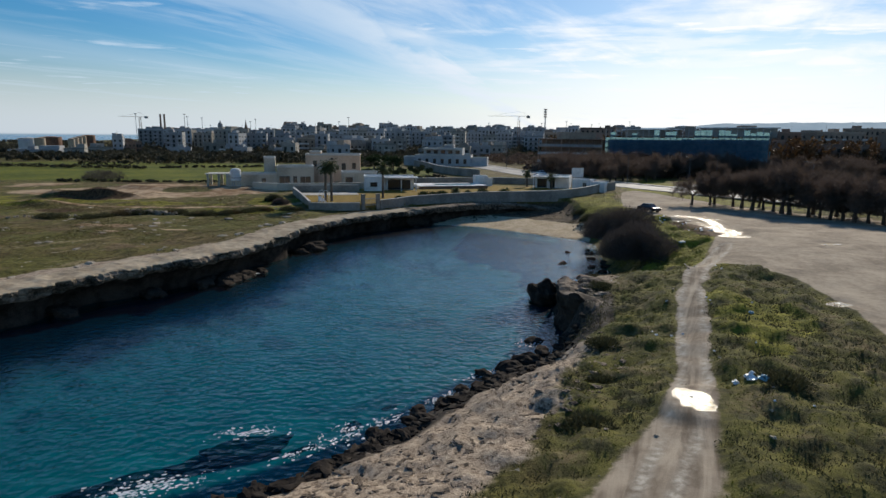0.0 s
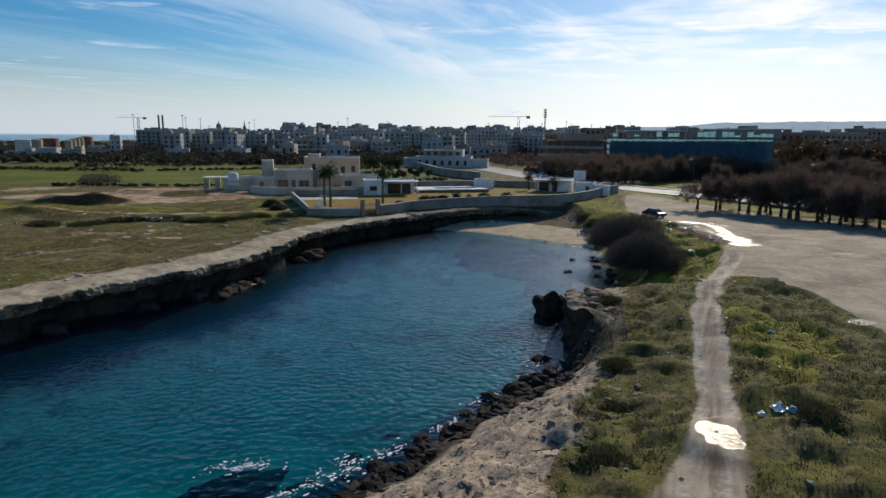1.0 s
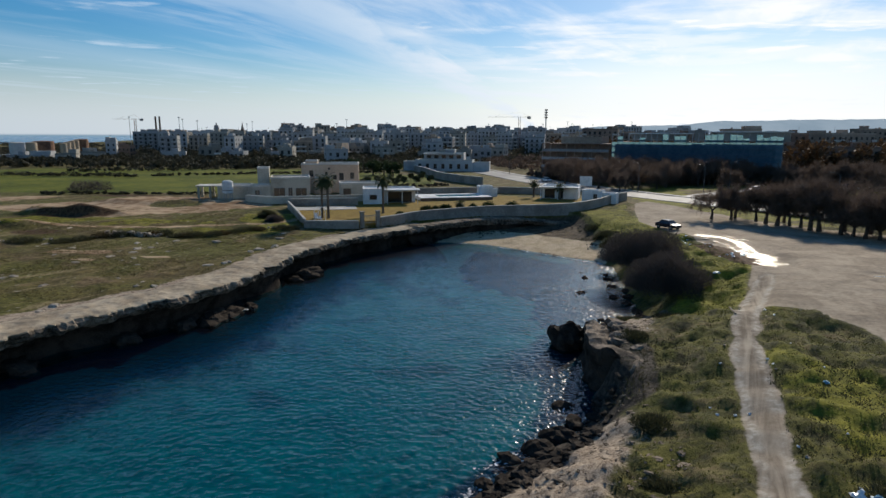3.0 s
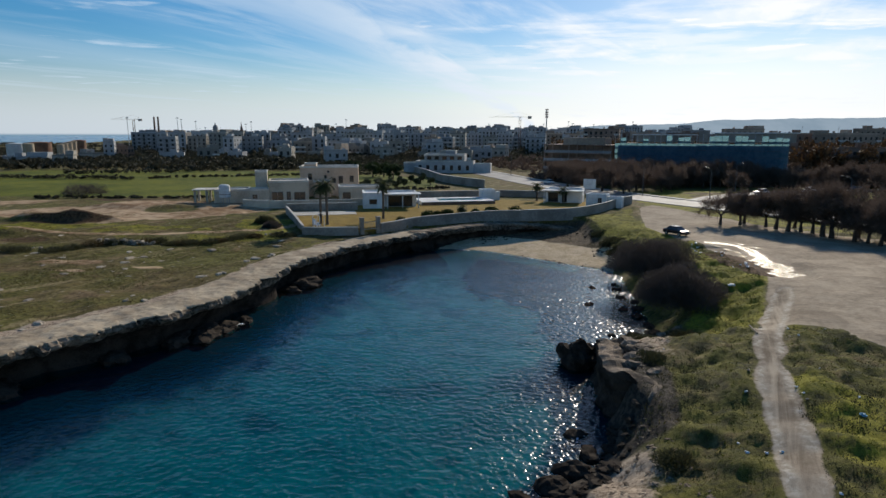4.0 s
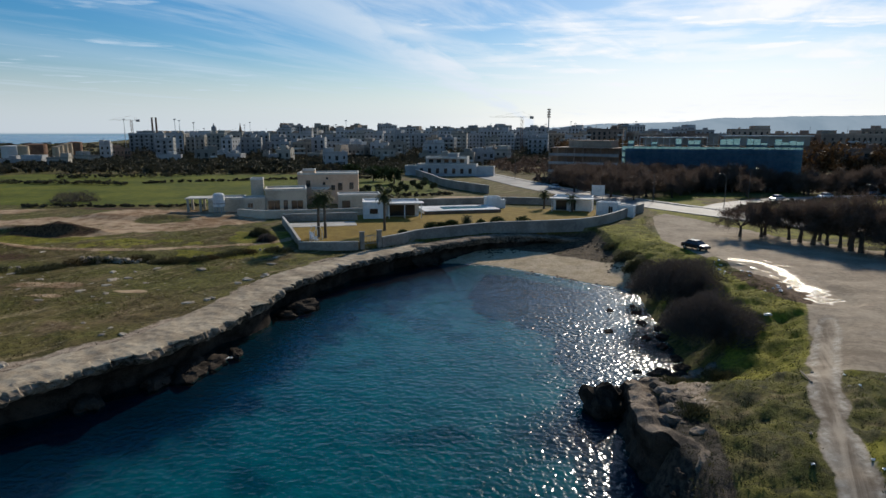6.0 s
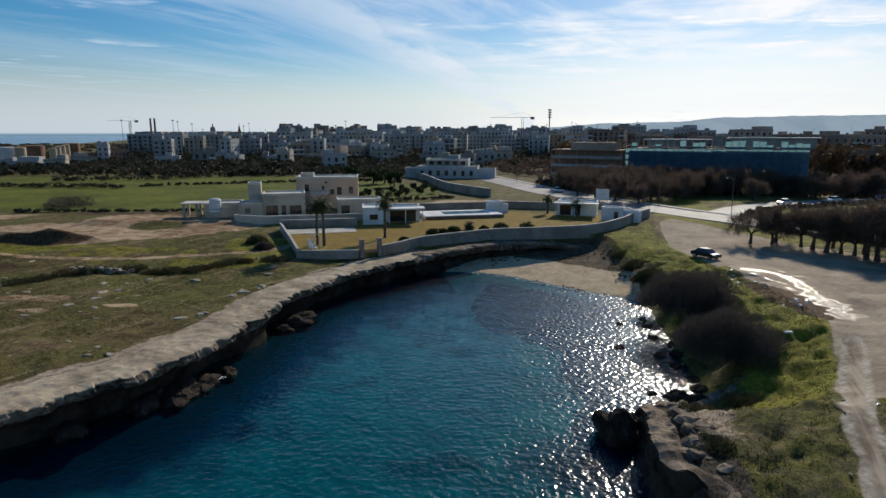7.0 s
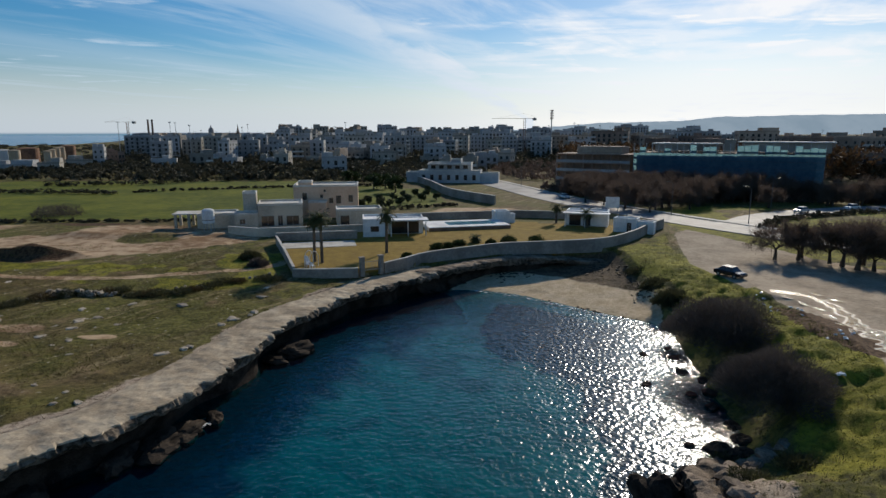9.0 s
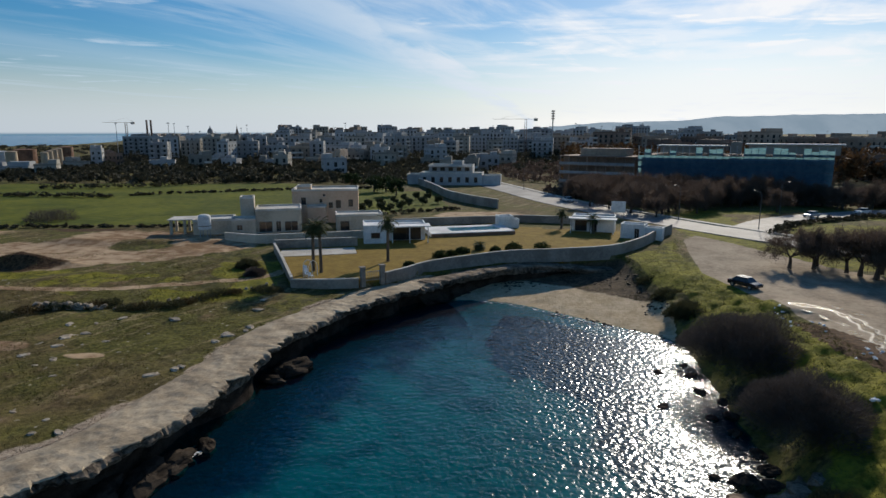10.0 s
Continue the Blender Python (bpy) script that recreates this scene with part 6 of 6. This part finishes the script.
# ---------------------------------------------------------------- town
FACADES = [surface("facade_cream", (0.23, 0.21, 0.175), (0.38, 0.35, 0.3), 0.9, 0.12, 0.1, fine=6, random_shift=0.25), surface("facade_grey", (0.24, 0.24, 0.24), (0.4, 0.4, 0.39), 0.9, 0.12, 0.1, fine=6, random_shift=0.25),
           surface("facade_white", (0.28, 0.28, 0.28), (0.44, 0.44, 0.43), 0.9, 0.12, 0.1, fine=6, random_shift=0.15), surface("facade_tan", (0.25, 0.19, 0.14), (0.42, 0.33, 0.25), 0.9, 0.12, 0.1, fine=6, random_shift=0.25),
           surface("facade_brown", (0.15, 0.1, 0.075), (0.27, 0.19, 0.14), 0.9, 0.12, 0.1, fine=6, random_shift=0.25)]


def block(x, y, z, wide, deep, floors, turn, seed, material, label, name="apartment_building", group="town buildings"):
    """An apartment house: walls, windows, balconies, parapet, stair head and roof clutter."""
    rng = np.random.RandomState(seed)
    th = empty(name, pose(x, y, z, 0, 0, turn))
    h = floors * 3.1 + 0.6
    b = Build()
    b.box(-wide / 2, 0, -3, wide / 2, deep, h)
    if rng.rand() < 0.5:
        s = rng.choice([-1, 1])
        b.box(min(s * wide / 2, s * wide * 0.1), 1.5, h, max(s * wide / 2, s * wide * 0.1), deep - 0.5, h + 2.9)
    part("wall", b, material, th)
    b = Build()
    for x0, y0, x1, y1 in ((-wide / 2 - 0.1, -0.1, wide / 2 + 0.1, 0.15), (-wide / 2 - 0.1, deep - 0.15, wide / 2 + 0.1, deep + 0.1), (-wide / 2 - 0.1, 0.15, -wide / 2 + 0.15, deep - 0.15), (wide / 2 - 0.15, 0.15, wide / 2 + 0.1, deep - 0.15)):
        b.box(x0, y0, h, x1, y1, h + 0.9)
    part("parapet", b, material, th)
    win, bal = Build(), Build()
    bays = max(2, int(wide / 3.2))
    step = wide / bays
    kind = rng.randint(3, size=bays)
    for f in range(floors):
        for k in range(bays):
            c = -wide / 2 + step * (k + 0.5)
            ww = 0.5 if kind[k] == 0 else 0.75
            z0 = f * 3.1 + (1.0 if kind[k] == 0 else 0.3)
            win.box(c - ww, -0.04, z0, c + ww, 0.06, f * 3.1 + 2.5)
            if kind[k] == 2 and f:
                bal.box(c - step * 0.48, -1.3, f * 3.1 - 0.1, c + step * 0.48, 0.0, f * 3.1 + 0.06)
                bal.box(c - step * 0.48, -1.3, f * 3.1 + 0.06, c + step * 0.48, -1.22, f * 3.1 + 1.0)
        for k in range(max(1, int(deep / 4))):
            c = deep / max(1, int(deep / 4)) * (k + 0.5)
            for sx in (-1, 1):
                win.box(sx * wide / 2 - 0.05, c - 0.6, f * 3.1 + 1.0, sx * wide / 2 + 0.05, c + 0.6, f * 3.1 + 2.4)
    tagged(part("glazing", win, DARK, th), kind="stuff")
    if bal.v:
        tagged(part("balcony_tier", bal, ROOF_PALE if seed % 2 else material, th), kind="stuff")
    b = Build()
    u = rng.uniform(-0.3, 0.3) * wide
    b.box(u - 1.8, deep * 0.4, h, u + 1.8, deep * 0.4 + 4, h + 2.6)
    part("stair_head", b, material, th)
    for k in range(2):
        u = rng.uniform(-0.45, 0.45) * wide
        b = Build()
        b.box(u - 0.4, deep * 0.3, h, u + 0.4, deep * 0.3 + 0.8, h + 1.2 + 0.7 * rng.rand())
        part("roof_tank", b, material, th)
    if rng.rand() < 0.6:
        b = Build()
        u = rng.uniform(-0.4, 0.4) * wide
        b.box(u - 0.05, deep * 0.5, h, u + 0.05, deep * 0.5 + 0.1, h + 4.5)
        b.box(u - 0.7, deep * 0.5 + 0.02, h + 3.9, u + 0.7, deep * 0.5 + 0.08, h + 3.96)
        part("aerial", b, METAL, th)
    return tagged(th, label, "building", group)


rng = np.random.RandomState(77)
WORDS = {0: "cream", 1: "grey", 2: "white", 3: "tan", 4: "brown"}
n_built = 0
for dist, lo, hi, a0, a1 in ((430, 2, 3, -18, 8), (480, 3, 4, -25, 10), (530, 4, 5, -27, 12), (590, 5, 6, -27, 22), (660, 5, 7, -26.5, 24), (760, 6, 8, -26, 20)):
    a = a0
    while a < a1:
        wide = rng.uniform(8, 19)
        step = math.degrees(wide / dist)
        if rng.rand() < (0.95 if dist > 500 else 0.6):
            k = rng.choice([0, 1, 2, 3, 1, 0, 2])
            d = dist + rng.uniform(-22, 22)
            x, y = d * math.sin(radians(a + step / 2)), d * math.cos(radians(a + step / 2))
            fl = min(rng.randint(lo, hi + 1), 5 if a < -16 else 9)
            block(x, y, 4.5, wide, rng.uniform(8, 13), fl, rng.uniform(-22, 22) - a * 0.4, 1000 + n_built, FACADES[k], "%s %d-storey flat-roofed apartment house in the town" % (WORDS[k], fl))
            n_built += 1
        a += step * rng.uniform(0.95, 1.12)
for dist, lo, hi, a0, a1 in ((330, 3, 4, 27, 38), (400, 4, 5, 17, 37), (470, 5, 6, 12, 36)):
    a = a0
    while a < a1:
        wide = rng.uniform(18, 30)
        step = math.degrees(wide / dist)
        k = rng.choice([3, 4, 4, 4])
        d = dist + rng.uniform(-15, 15)
        x, y = d * math.sin(radians(a + step / 2)), d * math.cos(radians(a + step / 2))
        fl = rng.randint(lo, hi + 1)
        block(x, y, 4.5, wide, rng.uniform(11, 15), fl, rng.uniform(-20, 20), 3000 + n_built, FACADES[k], "%s %d-storey apartment block with balconies behind trees" % (WORDS[k], fl), group="apartment blocks by the hills")
        n_built += 1
        a += step * rng.uniform(1.1, 1.5)
# low white houses and sheds between the fields and the town
for i in range(24):
    y = rng.uniform(310, 430)
    x = rng.uniform(-0.62, 0.14) * y
    if not (-24 < x < 26 and y < 300):
        fl = 1 + (rng.rand() < 0.35)
        block(x, y, 4.5, rng.uniform(6, 15), rng.uniform(5, 9), fl, rng.uniform(-30, 30), 5000 + i, FACADES[2 if rng.rand() < 0.4 else 0], "low white flat-roofed house among dark trees", "small_house", "low houses before the town")

# the white house beyond the orchard
white_house = house("white_house", -13.5, 262.0, 4.8, -8, [(0, 0, 24.0, 9.0, 4.2, FACADES[2]), (3, 4, 20, 12, 7.0, FACADES[2]), (-5.5, 2, 0, 8, 3.4, FACADES[2]), (12, 5, 16, 10, 8.4, FACADES[2]), (24, 1.5, 31, 8, 3.2, FACADES[2])], "rambling white two-storey house with roof terraces",
      [(1.2 + 3.3 * i, 0, 0.8, 1.3, 2.0, DARK) for i in range(7)] + [(4.2 + 3.2 * i, 4.0, 4.9, 1.8, 1.4, DARK) for i in range(5)])
b = Build()
b.box(3, 1.5, 6.7, 20.5, 3.9, 6.95)
part("terrace_roof", b, ROOF_PALE, white_house)
wall_run("estate_wall", [(-17, 276), (-8, 240), (-1, 210), (11, 188)], 2.4, 0.4, PLASTER_GREY, "long grey estate wall along the road", ROOF_PALE, base=4.6, step=6)

# ---------------------------------------------------------------- the building wrapped in blue netting
NET = bpy.data.materials.new("scaffold_netting")
NET.use_nodes = True
n = Nodes(NET.node_tree)
weave = n.noise(n.add("ShaderNodeTexCoord", out=3), 0.5, 6.0, 0.65)
face = n.add("ShaderNodeBsdfDiffuse", ins={"Color": n.mix(n.span(weave, 0.35, 0.65), (0.03, 0.068, 0.115), (0.07, 0.13, 0.19))})
glow = n.add("ShaderNodeBsdfTranslucent", ins={"Color": n.mix(n.span(weave, 0.35, 0.65), (0.3, 0.62, 0.7), (0.42, 0.75, 0.8))})
n.add("ShaderNodeOutputMaterial", ins={"Surface": n.add("ShaderNodeMixShader", ins={0: 0.26, 1: face, 2: glow})})
p0, p1 = Vector((58.5, 224.0, 4.5)), Vector((105.0, 198.0, 4.5))
along_ = p1 - p0
length = along_.length
turn = math.degrees(math.atan2(along_.y, along_.x))
site = empty("scaffolded_building", pose(*p0, 0, 0, turn))
b = Build()
b.box(1, 1.5, -2, length - 1, 15, 12.9)
part("wall", b, FACADES[4], site)
b = Build()
b.box(5, 9, 13.2, 24, 14, 15.6)
b.box(31, 9, 13.2, 55, 14, 16.2)
b.box(26, 9, 13.2, 29, 13, 17.0)
part("attic", b, FACADES[0], site)
b = Build()
b.box(4, 8, 15.6, 25, 14.8, 15.9)
b.box(30, 8, 16.2, 56, 14.8, 16.5)
part("roof", b, PLASTER_WHITE, site)
bays = 28
step = length / bays
rng = np.random.RandomState(9)
for k in range(bays + 1):
    b = Build()
    for y in (0.16, 1.1):
        b.box(k * step - 0.05, y - 0.05, -1.0, k * step + 0.05, y + 0.05, 15.9)
    part("scaffold_pole", b, METAL, site)
for f in range(7):
    b = Build()
    b.box(-0.2, 0.0, f * 2.1 + 1.0, length + 0.2, 1.15, f * 2.1 + 1.08)
    part("scaffold_deck", b, CONCRETE, site)
for k in range(bays):
    for f in range(7):
        if f == 6 and (rng.rand() < 0.4 or k in (13, 14)):
            continue
        b = Build()
        u = [-0.03, -0.07, -0.1, -0.07, -0.03]
        t0 = f * 2.1 + 0.2
        hh = 2.06 if f < 6 else 1.1 + 1.6 * rng.rand()
        for i in range(4):
            x0, x1 = k * step + step * i / 4 - 0.01, k * step + step * (i + 1) / 4 + 0.01
            b.face((x0, u[i] - 0.04, t0), (x1, u[i + 1] - 0.04, t0), (x1, u[i + 1] - 0.04, t0 + hh), (x0, u[i] - 0.04, t0 + hh))
        part("netting", b, NET, site)
for f in range(7):
    for k in range(5):
        if rng.rand() < 0.4:
            continue
        b = Build()
        b.face((length + 0.1, k * 3.0, f * 2.1 + 0.2), (length + 0.1, k * 3.0 + 2.95, f * 2.1 + 0.2), (length + 0.12, k * 3.0 + 2.95, f * 2.1 + 2.25), (length + 0.12, k * 3.0, f * 2.1 + 2.25))
        part("netting", b, NET, site)
tagged(site, "long building under scaffolding wrapped in dark blue netting", "building")

# unfinished wing beside it
wing = empty("unfinished_building", pose(36.0, 239.0, 4.5, 0, 0, math.degrees(math.atan2(-14.5, 21.5))))
wl = 26.0
b = Build()
for f in range(5):
    b.box(0, 0, f * 3.0 - 0.15, wl, 13, f * 3.0 + 0.15)
part("floor_slab", b, FACADES[4], wing)
b = Build()
b.box(0.5, 2.4, -1, wl - 0.5, 12.5, 12.0)
part("wall", b, FACADES[4], wing)
for k in range(9):
    b = Build()
    b.box(k * 3.2, 0.1, -1, k * 3.2 + 0.4, 0.5, 12)
    part("column", b, FACADES[4], wing)
for f in range(4):
    b = Build()
    b.box(0, 0.0, f * 3.0 + 0.15, wl, 0.1, f * 3.0 + 1.05)
    part("balcony_rail", b, FACADES[1], wing)
b = Build()
b.box(6, 4, 12.15, 22, 11, 14.6)
part("attic", b, FACADES[3], wing)
tagged(wing, "dark unfinished concrete apartment wing with open balconies", "building")

# ---------------------------------------------------------------- tanks, chimneys, cranes, spire
def silo(x, y, r, h, material, label):
    th = tagged(empty("storage_tank", pose(x, y, 4.5)), label, "tank", "storage tanks by the harbour")
    b = Build()
    b.lathe(0, 0, [(r, -1), (r, h), (r + 0.1, h), (r + 0.1, h + 0.15), (r * 0.5, h + 0.5), (0.1, h + 0.6)], 20)
    part("shell", b, material, th)
    b = Build()
    for k in range(10):
        b.box(r, -0.25, h * k / 10, r + 0.12, 0.25, h * k / 10 + 0.08)
    part("ladder", b, METAL, th)


TANK_WHITE = surface("tank_paint", (0.45, 0.44, 0.41), (0.66, 0.64, 0.6), 0.6, 0.3, 0.1)
TANK_TAN = surface("tan_tank_paint", (0.36, 0.27, 0.17), (0.55, 0.43, 0.3), 0.7, 0.3, 0.1)
for px, d, r, h, mt, lb in ((12, 372, 5.0, 9.0, TANK_WHITE, "white cylindrical storage tank"), (35, 362, 3.0, 9.2, TANK_TAN, "pale tan storage tank with streaks"), (58, 385, 6.0, 9.8, RUST, "wide rusty brown storage tank"), (93, 352, 1.9, 9.0, TANK_TAN, "slim tan silo in a row"),
                            (101, 360, 1.8, 9.6, TANK_TAN, "slim tan silo in a row"), (109, 368, 1.8, 10.2, TANK_TAN, "slim tan silo in a row"), (117, 376, 1.8, 10.6, TANK_TAN, "slim tan silo in a row"), (128, 396, 4.0, 11.0, RUST, "rusty dark storage tank")):
    silo((px - 784) / 1079 * d - 1.8, d + 25.7 - 12, r, h, mt, lb)
block(-213, 391, 4.5, 6, 8, 3, 20, 7001, FACADES[2], "white end wall of a warehouse by the tanks", "warehouse", "warehouses")
block(-205, 402, 4.5, 4, 22, 2, 60, 7002, FACADES[4], "dark long warehouse by the tanks", "warehouse", "warehouses")
block(-228, 332, 3.5, 26, 8, 1, 8, 7003, FACADES[2], "low white roofed shed beside the field", "warehouse", "warehouses")
for dx in (0, 3.6):
    th = tagged(empty("chimney_stack", pose(-264 + dx, 560, 4.5)), "tall dark factory chimney above the roofs", "chimney", "twin chimneys")
    b = Build()
    b.lathe(0, 0, [(1.1, -2), (0.9, 15), (0.75, 29.5), (0.85, 29.6), (0.85, 30.4)], 14)
    part("shaft", b, FACADES[4], th)


def tower_crane(x, y, h, jib, turn, label):
    th = tagged(empty("tower_crane", pose(x, y, 4.5, 0, 0, turn)), label, "crane", "tower cranes")
    b = Build()
    for sx, sy in ((-0.8, -0.8), (0.8, -0.8), (0.8, 0.8), (-0.8, 0.8)):
        b.tube([(sx, sy, -1), (sx, sy, h)], [0.14, 0.14], 4)
    for k in range(int(h / 2)):
        s = 1 if k % 2 else -1
        b.tube([(-0.8 * s, -0.8, k * 2), (0.8 * s, -0.8, k * 2 + 2)], [0.08, 0.08], 4)
        b.tube([(0.8, -0.8 * s, k * 2), (0.8, 0.8 * s, k * 2 + 2)], [0.08, 0.08], 4)
    part("mast", b, RUST, th)
    b = Build()
    b.tube([(-jib * 0.3, 0, h), (jib, 0, h)], [0.2, 0.14], 4)
    b.tube([(-jib * 0.3, 0, h + 0.9), (0, 0, h + 4), (jib * 0.8, 0, h + 0.6)], [0.06, 0.06, 0.06], 4)
    part("jib", b, RUST, th)
    b = Build()
    b.box(-jib * 0.3 - 1.5, -0.8, h - 1.6, -jib * 0.3 + 1.5, 0.8, h + 0.5)
    part("counterweight", b, CONCRETE, th)


tower_crane(-303, 600, 29, 20, 190, "slender rusty tower crane near the harbour")
tower_crane(58, 520, 30, 26, 175, "rusty tower crane over the building site")
th = tagged(empty("lattice_mast", pose(86, 560, 4.5)), "tall telecommunication mast with aerials above the roofs", "mast")
b = Build()
b.tube([(0, 0, -1), (0, 0, 38)], [0.7, 0.45], 6)
part("shaft", b, METAL, th)
for k in range(4):
    b = Build()
    b.box(-1.4, -0.5, 30.5 + 2.1 * k, 1.4, 0.5, 31.6 + 2.1 * k)
    part("aerial", b, FACADES[4], th)
th = tagged(empty("church_tower", pose(-186, 560, 4.5)), "stone bell tower with a pointed spire", "church")
b = Build()
b.box(-2.2, -2.2, -2, 2.2, 2.2, 18)
part("tower", b, FACADES[0], th)
b = Build()
b.lathe(0, 0, [(1.9, 18), (1.1, 20.4), (0.45, 23.4), (0.05, 26.5)], 8)
part("spire", b, FACADES[4], th)
th = tagged(empty("church_dome", pose(-214, 570, 4.5)), "old church with a small dome and lantern", "church")
b = Build()
b.box(-5, -4, -2, 5, 8, 19)
part("nave", b, FACADES[0], th)
b = Build()
b.lathe(0, 2, [(2.3, 19), (2.3, 20.6), (2.1, 22), (1.4, 23.1), (0.6, 23.6), (0.4, 25), (0.1, 25.6)], 16)
part("dome", b, FACADES[1], th)
for i in range(26):
    rng = np.random.RandomState(900 + i)
    a, d = radians(rng.uniform(-28, 24)), rng.uniform(430, 620)
    th = tagged(empty("floodlight_mast", pose(d * math.sin(a), d * math.cos(a), 4.5)), "thin tall lamp mast above the roofs", "lamp post", "lamp masts in the town")
    b = Build()
    h = rng.uniform(18, 27)
    b.tube([(0, 0, -1), (0, 0, h)], [0.22, 0.14], 5)
    part("pole", b, METAL, th)
    b = Build()
    b.box(-0.8, -0.2, h, 0.8, 0.2, h + 0.5)
    part("lamp_head", b, METAL, th)

# ---------------------------------------------------------------- street furniture by the road
th = tagged(empty("billboard", pose(37.6, 168.0, 4.5, 0, 0, -20)), "blank white billboard on two posts by the road", "sign")
b = Build()
b.box(-1.6, -0.06, 1.6, 1.6, 0.06, 4.2)
part("panel", b, PLASTER_WHITE, th)
for x in (-1.2, 1.2):
    b = Build()
    b.tube([(x, 0.12, -0.4), (x, 0.12, 4.1)], [0.06, 0.06], 6)
    part("post", b, METAL, th)
lamp = tagged(empty("street_lamp"), "tall grey street lamp with a curved arm", "street lamp", "street lamps")
b = Build()
b.tube([(0, 0, -0.4), (0, 0, 7.4), (0.3, 0, 7.9), (1.4, 0, 8.1)], [0.09, 0.06, 0.05, 0.04], 7)
part("pole", b, LAMP_GREY, lamp)
b = Build()
b.box(1.3, -0.14, 8.02, 2.0, 0.14, 8.16)
part("lamp_head", b, LAMP_GREY, lamp)
put(lamp, 62.5, 152.0, 4.5, 120)
for x, y, t in ((51, 166, 200), (38, 195, 200), (24, 240, 200), (76, 122, 120), (80, 177, -60), (15, 270, 200)):
    copy_thing(lamp, pose(x, y, 4.5, 0, 0, t))

# distant hills behind the town
b = Build()
for i in range(121):
    x = 300 + i * 36.0
    h = float(np.interp(x, [300, 740, 1100, 1350, 1650, 1900, 2500, 3200, 4700], [26, 62, 88, 94, 100, 128, 140, 150, 145])) + 7 * noise.noise(Vector((i * 0.21, 3, 0))) + 3 * noise.noise(Vector((i * 0.7, 7, 0)))
    b.v += [(x, 4300, -5), (x, 4380, h * 0.62), (x + 10, 4500, h)]
for i in range(120):
    for j in range(2):
        k = i * 3 + j
        b.f.append((k, k + 3, k + 4, k + 1))
# Aerial haze is put into the hills as a flat glowing blue.
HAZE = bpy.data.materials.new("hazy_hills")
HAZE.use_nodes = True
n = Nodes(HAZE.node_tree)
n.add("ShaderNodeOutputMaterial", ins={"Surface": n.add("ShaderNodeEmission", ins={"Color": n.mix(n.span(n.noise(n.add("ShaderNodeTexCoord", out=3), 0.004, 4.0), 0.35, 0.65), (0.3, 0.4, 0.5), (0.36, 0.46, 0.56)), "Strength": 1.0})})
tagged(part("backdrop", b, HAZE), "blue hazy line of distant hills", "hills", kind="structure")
